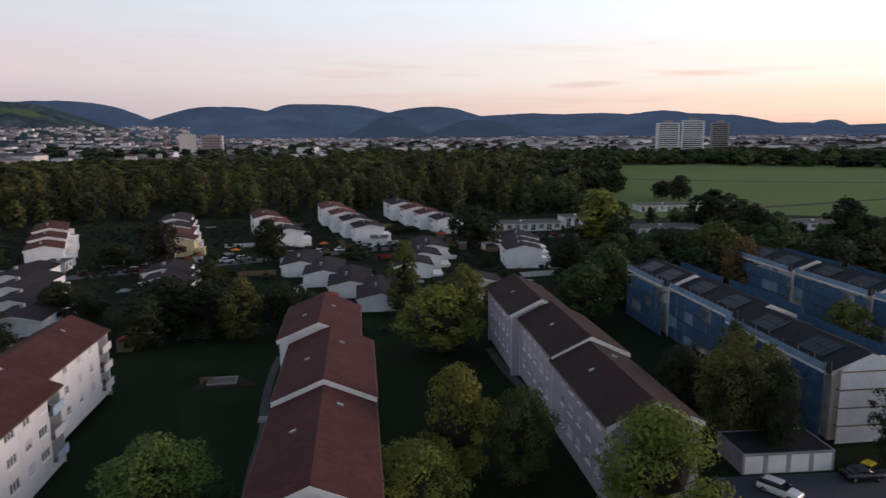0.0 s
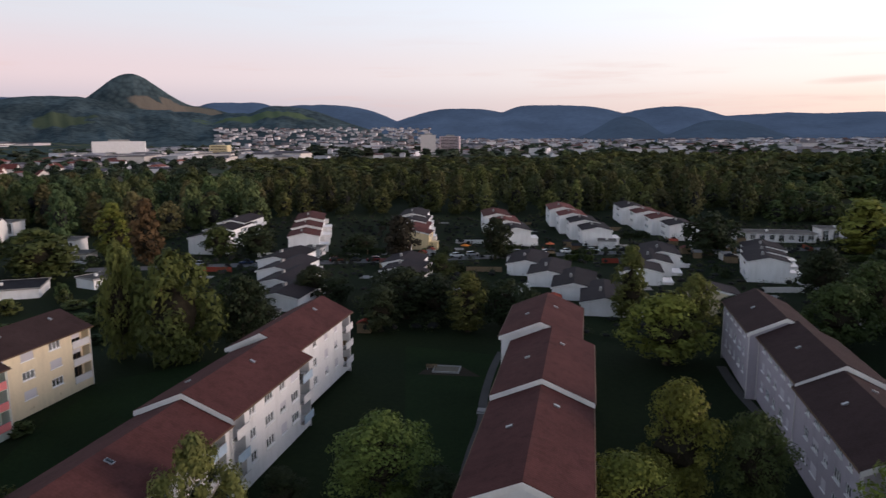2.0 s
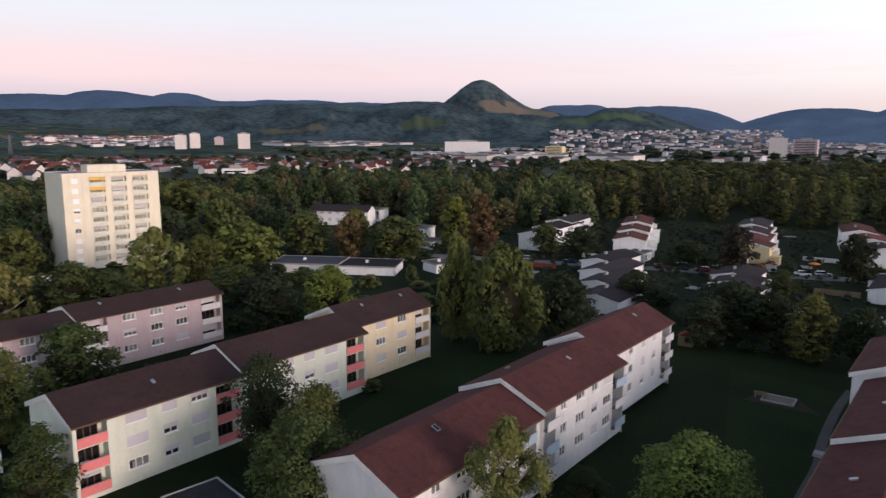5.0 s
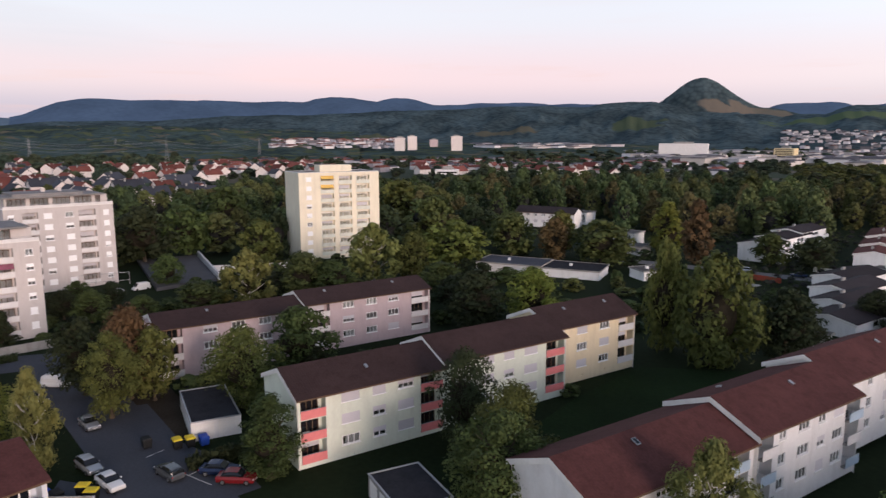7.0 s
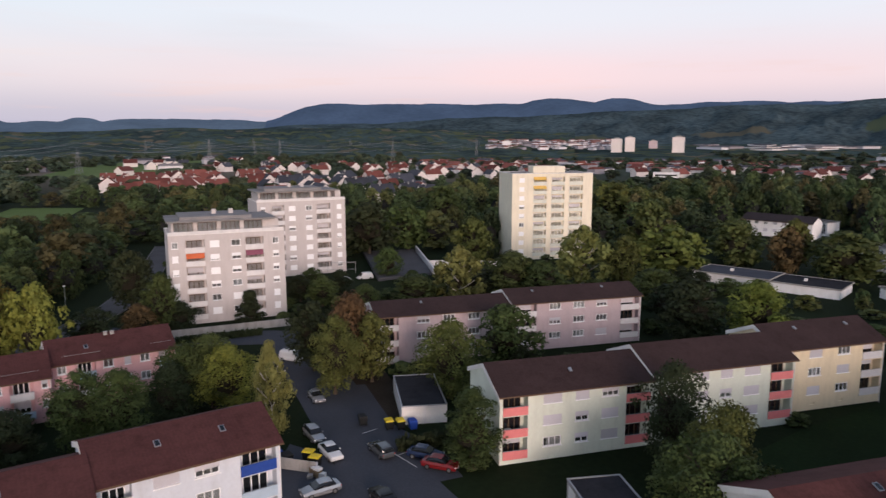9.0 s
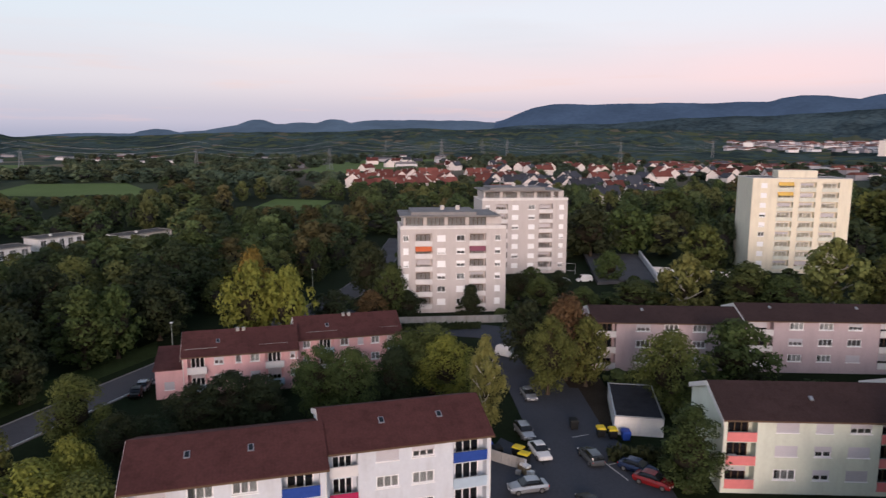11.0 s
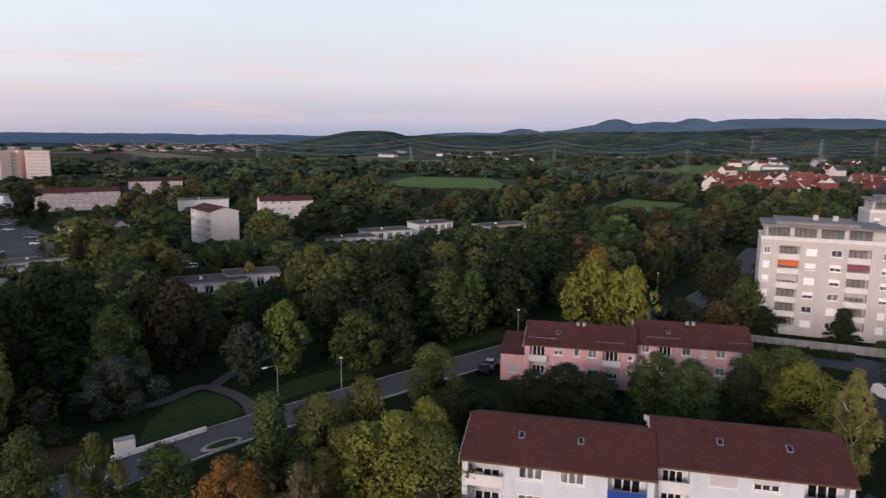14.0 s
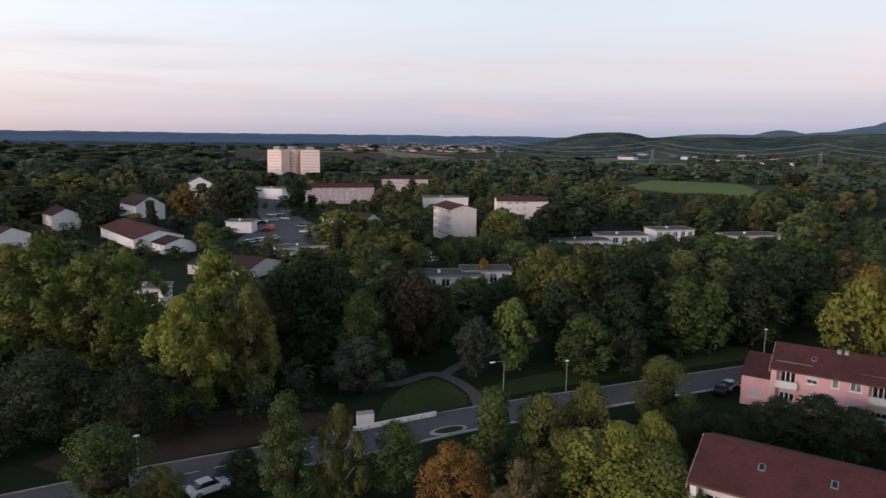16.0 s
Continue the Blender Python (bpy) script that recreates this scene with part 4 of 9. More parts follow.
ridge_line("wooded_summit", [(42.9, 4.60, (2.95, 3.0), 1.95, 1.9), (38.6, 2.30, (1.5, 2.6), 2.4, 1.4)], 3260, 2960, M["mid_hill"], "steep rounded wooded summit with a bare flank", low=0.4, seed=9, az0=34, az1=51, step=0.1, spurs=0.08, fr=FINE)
# knolls: painted haze again, a little darker
M["blue_hill"] = hill_material("haze_blue_wooded_hills", (0.016, 0.025, 0.036), (0.034, 0.051, 0.086), 0.035, patch=0.003)
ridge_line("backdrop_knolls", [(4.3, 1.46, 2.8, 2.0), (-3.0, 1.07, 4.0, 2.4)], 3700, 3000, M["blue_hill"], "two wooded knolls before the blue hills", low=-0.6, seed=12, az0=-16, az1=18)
NEAR = [(101.0, 0.95, 8.0, 2.2, 0.45), (88.0, 1.00, 12.0, 2.4, 0.6), (113.0, 0.60, 9.0, 2.4, 0.15), (124.0, 0.25, 8.0, 2.4, 0.0), (133.4, 0.52, (6.5, 3.8), 2.2, -0.9)]
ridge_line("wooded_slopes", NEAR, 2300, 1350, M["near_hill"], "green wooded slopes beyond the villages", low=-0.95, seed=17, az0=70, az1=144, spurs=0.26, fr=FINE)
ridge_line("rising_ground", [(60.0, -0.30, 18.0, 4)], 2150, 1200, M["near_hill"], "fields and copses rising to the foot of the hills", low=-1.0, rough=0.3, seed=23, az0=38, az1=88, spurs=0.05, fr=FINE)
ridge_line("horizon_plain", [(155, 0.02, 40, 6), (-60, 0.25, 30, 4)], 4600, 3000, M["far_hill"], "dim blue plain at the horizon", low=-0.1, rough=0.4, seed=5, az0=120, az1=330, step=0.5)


# ---------------------------------------------------------------- roads, lawns and fields
band("road", [(20, -79), (-10, -77), (-34, -73.8), (-47, -73), (-58, -71.5), (-78, -68), (-100, -64), (-125, -59), (-146, -53), (-166, -50), (-200, -52), (-260, -60)], 7.0, 0.05, M["asphalt_light"], "curving two-lane asphalt road", "road")
band("road_side", [(-58, 12), (-66, 8), (-74, 5.5), (-84, 2.9), (-100, -0.9), (-117, -5), (-131.5, -9), (-134, -20), (-136, -34), (-142, -48)], 9.6, 0.055, M["asphalt"], "narrow residential street with parked cars", "street", kerb=False)
sheet("road_parking", [(-70, 6), (-72, 14), (-78, 13), (-88, 7.5), (-104, 4.5), (-104, -1), (-88, 1)], 0.045, M["asphalt"], "asphalt parking bay beside the street", "parking")
sheet("pavement_forecourt", [(-62, 6), (-80, -1.5), (-84, -6), (-70, -9), (-60, -4)], 0.03, M["asphalt"], "asphalt yard with bins and parked car", "yard")
sheet("ground_yard", [(-102.6, -0.2), (-88.6, 4.4), (-88.6, 8.4), (-101, 9.6), (-110, 8), (-109, 1)], 0.034, M["soil"], "trodden bare ground under the street trees", "ground")
sheet("pavement_garages", [(28, 60), (60, 60), (60, 74), (44, 72), (30, 71)], 0.04, M["asphalt"], "asphalt garage yard", "yard")
band("path_north", [(-20.5, 52), (-20.8, 64), (-22.5, 76), (-23.6, 84), (-25.5, 92), (-27.5, 104), (-28.5, 114)], 1.2, 0.03, M["paving"], "narrow concrete garden path", "path", kerb=False)
band("path_east", [(18, 58), (17.5, 72), (14, 90), (10, 106), (8, 118)], 1.5, 0.03, M["paving"], "narrow concrete garden path", "path", kerb=False)
band("path_park", [(-54.8, -75.4), (-57.0, -80.2), (-57.6, -86.0), (-56.0, -90.6), (-49.5, -89.6), (-42, -91)], 2.0, 0.03, M["paving"], "curving park path", "path", kerb=False)
band("path_fork", [(-56.6, -88.8), (-62.3, -91.8), (-72, -95), (-86, -97)], 2.0, 0.034, M["paving"], "curving park path", "path", kerb=False)
band("path_rowhouses", [(-165, 148), (-134.6, 164), (-98, 183.5), (-65, 201), (-34, 219), (-10, 231), (25, 247), (60, 258)], 6.5, 0.04, M["lane"], "access lane between terraced houses", "lane", kerb=False)
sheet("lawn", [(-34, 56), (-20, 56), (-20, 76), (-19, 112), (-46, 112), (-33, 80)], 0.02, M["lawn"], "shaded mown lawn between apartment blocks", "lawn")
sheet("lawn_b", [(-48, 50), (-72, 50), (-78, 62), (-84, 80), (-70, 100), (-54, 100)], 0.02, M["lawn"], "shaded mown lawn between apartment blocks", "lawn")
sheet("ground_leafy", [(-4, -81.4), (-30, -79.6), (-36, -83), (-28, -92), (-12, -94), (0, -88)], 0.024, M["soil"], "bare leafy ground under the aspens", "ground")
band("path_edge_line", [(-12, -73.9), (-34, -70.6), (-47, -69.8), (-58, -68.3), (-78, -64.8), (-100, -60.8)], 0.16, 0.066, M["line"], "white painted edge line of the road", "road marking", kerb=False)
sheet("lawn_c", [(-39.6, -78.6), (-44, -84), (-50, -88.4), (-55.4, -88.6), (-56.2, -85), (-55.6, -80), (-53.6, -76.9), (-46, -77.6)], 0.022, M["verge"], "green verge inside the path", "lawn")
sheet("lawn_bank", [(-54, -77.6), (-70.3, -75.6), (-85, -73.4), (-108, -68.8), (-116, -74), (-97, -78), (-82, -80.6), (-66, -82), (-57.5, -81)], 0.021, M["verge"], "grassy bank beside the road", "lawn")
sheet("field", [(85, 300), (130, 320), (230, 290), (420, 330), (560, 560), (430, 830), (190, 800), (150, 560), (95, 470)], 0.10, M["meadow"], "broad green meadow with tracks across it", "field")
def polar(*pts):
    return [tuple((to_dir(a) * r_).xy) for a, r_ in pts]


sheet("field_slope", polar((111.0, 880), (107.0, 900), (103.5, 1120), (102.0, 1340), (105.5, 1340), (108.5, 1120)), 0.12, M["meadow"], "sloping green pasture below the pylons", "field")
sheet("field_strip", polar((151.0, 1500), (146.5, 1560), (145.0, 2050), (150.0, 2100)), 0.12, M["stubble"], "pale brown harvested strip on the plain", "field")
sheet("field_strip_b", polar((146.0, 1650), (142.0, 1500), (141.0, 1850), (145.5, 1950)), 0.13, M["meadow"], "pale green strip on the plain", "field")
sheet("field_strip_c", polar((150.0, 2250), (142.5, 2150), (141.5, 2900), (149.5, 2900)), 0.12, M["stubble"], "pale brown harvested strip on the plain", "field")
sheet("field_strip_d", polar((157.0, 1700), (152.5, 1650), (152.0, 2300), (156.5, 2400)), 0.12, M["meadow"], "pale green strip on the plain", "field")
band("path_field", [(150, 560), (250, 520), (360, 500), (520, 470)], 6.0, 0.16, M["soil"], "dark farm track across the meadow", "track", kerb=False)
band("path_field_b", [(130, 330), (220, 370), (330, 420), (470, 460)], 4.0, 0.16, M["soil"], "dark farm track across the meadow", "track", kerb=False)
sheet("field_b", [(-400, -380), (-412, -272), (-470, -300), (-545, -368), (-514, -438)], 0.3, M["meadow"], "small bright green pasture beyond the woods", "field")
sheet("field_g", [(-350, -165), (-352, -128), (-415, -138), (-420, -178)], 0.3, M["meadow"], "small green pasture between trees", "field")
sheet("field_c", [(-760, -300), (-1000, -350), (-1500, -330), (-1500, -230), (-1000, -215), (-740, -190)], 0.3, M["meadow"], "green pasture on the far slope", "field")
sheet("field_d", [(-640, -640), (-900, -720), (-1250, -700), (-1100, -560), (-800, -540)], 0.4, M["stubble"], "pale harvested field", "field")
sheet("field_e", [(-500, -1200), (-900, -1350), (-800, -1700), (-380, -1550)], 0.4, M["stubble"], "pale harvested field", "field")

# ---------------------------------------------------------------- the blocks of flats
MW, MR = "grey_white", "roof_red"
WCOLS = ((3.2, 1.2, 2), (6.2, 1.9, 3), (9.6, 1.4, 2), (12.8, 1.9, 3), (16.0, 1.4, 2))
flats("apartment_block", "white three-storey flats with stepped red-brown tiled roof", 7, [
    dict(x=(-9.6, 0.8), y=(50.2, 71.8), eave=8.9, ridge=11.1, verge=(0,), wall="white", cols=WCOLS, side=-1, vents=((-1, 0.55, 0.45), (1, 0.8, 0.35))),
    dict(x=(-9.6, 0.9), y=(71.8, 92.6), eave=9.6, ridge=11.8, verge=(0,), wall="white", cols=WCOLS, side=-1, vents=((-1, 0.45, 0.45), (1, 0.7, 0.3))),
    dict(x=(-11.3, -0.7), y=(92.6, 110.5), eave=10.2, ridge=12.4, verge=(0,), wall="white", cols=WCOLS[:4], side=-1, vents=((-1, 0.4, 0.45), (1, 0.6, 0.3)))], group="stepped blocks of flats")
LC = ((4.6, 1.3, 2), (8.6, 2.1, 3), (12.2, 1.5, 2), (15.6, 2.1, 3))
flats("apartment_block", "white three-storey flats with balconies and red-brown roof", 7, [
    dict(x=(-45.8, -35.4), y=(38.3, 60.4), eave=8.8, ridge=11.0, verge=(0,), wall="white", cols=LC, bays=((17.6, 21.4),), shut=0.15, parapet=["parapet_ltblue", "parapet_white"], lights=((1, 0.42, 0.25),)),
    dict(x=(-45.8, -35.2), y=(60.4, 80.6), eave=9.5, ridge=11.7, verge=(0,), wall="white", cols=LC, bays=((0.2, 3.0), (17.0, 20.2)), shut=0.15, parapet=["parapet_white", "parapet_ltblue"], vents=((1, 0.6, 0.3), (-1, 0.3, 0.6)), jut=0.5),
    dict(x=(-46.6, -37.2), y=(80.6, 102.0), eave=10.0, ridge=12.2, verge=(0,), wall="white", cols=((2.6, 1.2, 2), (6.8, 1.2, 2), (11.0, 1.2, 2), (15, 1.2, 2)), bays=((17.8, 21.2),), shut=0.2, parapet=["parapet_white"], vents=((1, 0.7, 0.3),), jut=0.6)], group="stepped blocks of flats")
flats("apartment_block", "lilac-grey three-storey flats with dark brown stepped roof", 7, [
    dict(x=(24.3, 33.8), y=(62.2, 82.8), eave=9.0, ridge=11.2, verge=(0,), wall="violet", cols=WCOLS, side=-1, shut=0.4, vents=((-1, 0.6, 0.5), (1, 0.75, 0.3))),
    dict(x=(24.5, 34.2), y=(82.8, 101.8), eave=9.5, ridge=11.8, verge=(0,), wall="violet", cols=WCOLS, side=-1, shut=0.4, vents=((-1, 0.5, 0.5),)),
    dict(x=(23.2, 32.6), y=(101.8, 121.0), eave=10.0, ridge=12.2, verge=(0,), wall="violet", cols=WCOLS, side=-1, shut=0.4, vents=((-1, 0.5, 0.5),))], group="stepped blocks of flats", roof="roof_dark")
GC = ((6.8, 2.4, 3), (10.7, 1.8, 2), (14.5, 2.3, 3))
flats("apartment_block", "pale mint and cream flats with coral balcony panels", 7, [
    dict(x=(-82.0, -71.2), y=(27.6, 48.2), eave=8.6, ridge=10.75, verge=(0,), wall="mint", cols=GC, bays=((0.3, 3.7), (16.6, 20.2)), shut=0.4, parapet=["parapet_pink"], roof="roof_dark", vents=((1, 0.5, 0.5),), cellar=True),
    dict(x=(-82.2, -71.6), y=(48.2, 70.0), eave=9.1, ridge=11.3, verge=(0,), wall="mint", cols=((3.2, 2.2, 3), (7.2, 2.2, 3), (11.0, 1.8, 2), (15.0, 2.4, 3)), bays=((17.8, 21.6),), shut=0.7, parapet=["parapet_pink"], roof="roof_dark"),
    dict(x=(-84.8, -74.4), y=(70.0, 88.4), eave=9.4, ridge=11.6, verge=(0,), wall="cream", cols=((1.8, 1.1, 1), (6.2, 2.2, 3), (11.2, 2.2, 3)), bays=((14.4, 18.2),), shut=0.25, parapet=["parapet_white"], roof="roof_dark", vents=((1, 0.3, 0.3), (1, 0.8, 0.3)), cellar=True)], group="stepped blocks of flats", roof="roof_dark")
flats("apartment_block", "mauve-grey three-storey flats with cream balconies and low brown roof", 7, [
    dict(x=(-121.3, -111.3), y=(20.6, 45.6), eave=8.4, ridge=9.9, verge=(0,), wall="mauve", cols=((8.3, 2.3, 3), (12.9, 2.3, 3), (17.5, 2.2, 3), (22.0, 1.8, 2)), bays=((0.3, 4.0),), shut=0.2, parapet=["parapet_white"], vents=((1, 0.35, 0.3),)),
    dict(x=(-121.8, -111.8), y=(45.6, 71.8), eave=8.9, ridge=10.5, verge=(0,), wall="mauve", cols=((8.4, 2.3, 3), (13.2, 2.3, 3), (17.9, 2.3, 3)), bays=((0.4, 4.8), (21.8, 25.9)), shut=0.1, parapet=["parapet_white"], vents=((1, 0.2, 0.3), (1, 0.75, 0.3)), cellar=True)], group="stepped blocks of flats", roof="roof_dark")
flats("apartment_block", "white three-storey flats with blue and crimson balcony cloths", 25, [
    dict(x=(-69.2, -58.3), y=(-11.4, 5.7), eave=9.0, ridge=11.0, verge=(0,), wall="cool_white", cols=((6.3, 2.2, 3), (10.0, 2.2, 3)), bays=((0.4, 4.0), (13.0, 16.6)), shut=0.16, bay_casing="frame_white", parapet=["parapet_white", "parapet_white", "parapet_white", "parapet_white", "parapet_white", "parapet_blue"], lights=((1, 0.3, 0.45), (1, 0.62, 0.45)), roof="roof_red"),
    dict(x=(-71.0, -60.2), y=(5.7, 22.0), eave=9.5, ridge=11.5, verge=(0,), wall="cool_white", cols=((5.9, 2.2, 3), (9.4, 2.2, 3)), bays=((0.3, 3.2), (12.3, 16.0)), shut=0.3, bay_casing="frame_white", parapet=["parapet_red", "parapet_red", "parapet_white", "parapet_white", "parapet_ltblue", "parapet_blue"], lights=((1, 0.36, 0.45), (1, 0.72, 0.45)), roof="roof_red")], group="stepped blocks of flats")
flats("apartment_house", "pink two-storey flats with red-brown tiled roof", 25, [
    dict(x=(-114.4, -104.1), y=(-10.6, 6.2), eave=6.3, ridge=8.55, verge=(0,), wall="pink", cols=((5.2, 1.4, 2), (8.0, 0.9, 1), (10.4, 1.4, 2), (16.0, 0.8, 1)), bays=((0.6, 3.6), (11.8, 14.8)), shut=0.5, parapet=["parapet_ltblue", "parapet_white"], jut=0.7, bay_casing="frame_white", lights=((1, 0.3, 0.5),), stacks=(0.5,), snow=((0.02, 0.3, 0.8), (0.66, 0.92, 0.8))),
    dict(x=(-117.5, -107.2), y=(6.2, 23.2), eave=6.8, ridge=9.05, verge=(0,), wall="pink", cols=((1.6, 1.2, 2), (7.6, 1.4, 2), (10.2, 0.9, 1), (12.6, 1.4, 2)), bays=((3.2, 6.0), (14.4, 16.6)), shut=0.3, parapet=["parapet_white", "parapet_ltblue"], jut=0.5, bay_casing="frame_white", lights=((1, 0.3, 0.5),), stacks=(0.5,), snow=((0.1, 0.4, 0.8), (0.8, 0.98, 0.8)))], floors=2, plinth=0.55, group="pink flats")
ann = thing("annex", pose(0, 0, 0, 0, 0, 25) @ pose(-108.2, -12.5, 0), "small pink lean-to annex with tiled roof", "annex")
w = Geo()
w.face((4.0, -1.9), (0, 1), 3.8, 0, 4.4, ((1.2, 2.6, 1.4, 2.6, 0.15, True),)).face((-4.0, 1.9), (0, -1), 3.8, 0, 5.6)
w.poly((-4, -1.9, 0), (4, -1.9, 0), (4, -1.9, 4.4), (-4, -1.9, 5.6))
part("wall", w, M["pink"], ann)
r = Geo()
r.loft([[(4.3, y, 4.4), (4.3, y, 4.55), (-4.1, y, 5.85), (-4.1, y, 5.7)] for y in (-2.2, 1.9)])
part("roof", r, M["roof_red"], ann)
window(ann, (4.0, -1.9), (0, 1), 1.9, 1.4, 1.4, 1.2, sashes=2, shutter=1.0)

# the two blocks under repair
for nm, segs in (("a", ((57.2, 73.9, 96.9, 9.0), (58.2, 96.9, 118.5, 9.4), (56.8, 118.5, 135.4, 9.7))), ("b", ((90.6, 82.0, 107.3, 9.2), (89.2, 107.3, 127.6, 9.5), (87.6, 127.6, 147.0, 9.9)))):
    flats("apartment_block", "flats under repair with dark roof and solar panels", 7, [
        dict(x=(x, x + 9.6), y=(a, b), eave=e, ridge=e + 1.9, wall="grey_white", cols=WCOLS if b - a > 18 else WCOLS[:4], side=-1, shut=0.3, roof="felt", verge=(0,)) for x, a, b, e in segs], group="blocks under repair", roof="felt")
    for x, a, b, e in segs:
        ph = pose(0, 0, 0, 0, 0, 7)
        sc = thing("scaffold", ph @ pose(x - 0.75, (a + b) / 2, 0), "steel scaffold hung with blue netting along the facade", "scaffold", "scaffolds")
        L = (b - a) / 2
        n = 7
        for i in range(n + 1):
            yy = -L + 2 * L * i / n
            for xx in (-0.5, 0.35):
                part("pole", Geo().beam((xx, yy, 0), (xx, yy, e + 1.2), 0.04, n=5), M["steel"], sc)
        for k in range(4):
            part("deck", Geo().box(-0.5, 0.35, -L, L, 2.2 * k + 1.9, 2.2 * k + 1.96), M["steel"], sc)
            part("rail", Geo().beam((-0.52, -L, 2.2 * k + 2.95), (-0.52, L, 2.2 * k + 2.95), 0.03, n=5), M["steel"], sc)
        pk = random.Random(int(a))
        for i in range(n):
            for k in range(4):
                if pk.random() < 0.82:
                    y0, y1 = -L + 2 * L * i / n + 0.05, -L + 2 * L * (i + 1) / n - 0.05
                    g = Geo()
                    z0, z1 = 2.2 * k + 0.15, 2.2 * k + 2.2
                    ring = [[(-0.58 - 0.07 * math.sin(q * 1.57 + i), y0 + (y1 - y0) * q / 4, z) for z in (z0, (z0 + z1) / 2, z1)] for q in range(5)]
                    for q in range(4):
                        for u in range(2):
                            g.poly(ring[q][u], ring[q + 1][u], ring[q + 1][u + 1], ring[q][u + 1])
                    part("netting", g, M["net_blue" if pk.random() < 0.96 else "net_pale"], sc)
        part("netting", Geo().box(-0.62, -0.58, -L, L, e + 0.1, e + 1.0), M["net_pale"], sc)
        part("toe_board", Geo().box(-0.66, -0.62, -L, L, e - 0.25, e + 0.05), M["net_white"], sc)
        # guard net over the far eave, and the panels on both slopes
        gn = thing("scaffold", ph @ pose(x + 10.4, (a + b) / 2, 0), "scaffold with guard net along the rear eave", "scaffold", "scaffolds")
        for i in range(6):
            part("pole", Geo().beam((0, -L + 0.4 * L * i, 0), (0, -L + 0.4 * L * i, e + 1.5), 0.04, n=5), M["steel"], gn)
        part("netting", Geo().box(-0.05, -0.02, -L, L, e - 0.6, e + 1.3), M["net_blue"], gn)
        sl = math.degrees(math.atan(1.9 / 4.8))
        for sgn, rot in ((-1, -sl), (1, sl)):
            for i in range(2):
                yy = -L * 0.48 + L * 0.98 * i
                ar = thing("solar_array", ph @ pose(x + 4.8 + sgn * 2.5, (a + b) / 2 + yy, e + 1.9 - 2.5 * 1.9 / 4.8 + 0.30, 0, rot, 0), "rows of dark solar panels on the roof", "solar panels", "solar arrays")
                for p in range(5):
                    for q in range(2):
                        part("panel", CACHE.setdefault("solar", Geo().box(-0.80, 0.80, -0.5, 0.5, 0.0, 0.05).mesh("panel", M["solar"])), None, ar, at=pose(-0.85 + 1.7 * q, -2.1 + 1.05 * p, 0))
ga = thing("scaffold", pose(0, 0, 0, 0, 0, 7) @ pose(62.2, 72.9, 0), "white sheeted scaffold round the gable wall", "scaffold", "scaffolds")
for i in range(6):
    part("pole", Geo().beam((-5.2 + 2.08 * i, -0.4, 0), (-5.2 + 2.08 * i, -0.4, 10.0), 0.04, n=5), M["steel"], ga)
for k in range(4):
    part("netting", Geo().box(-5.2, 5.2, -0.5, -0.46, 2.3 * k + 0.2, 2.3 * k + 2.3), M["net_white"], ga)
    part("deck", Geo().box(-5.2, 5.2, -0.46, 0.35, 2.3 * k + 2.3, 2.3 * k + 2.36), M["wood"], ga)
g = Geo()
g.extrude_y([(-5.2, 9.4), (5.2, 9.4), (3.6, 10.5), (0, 11.3), (-3.6, 10.5)], -0.5, -0.46)
part("netting", g, M["net_white"], ga)


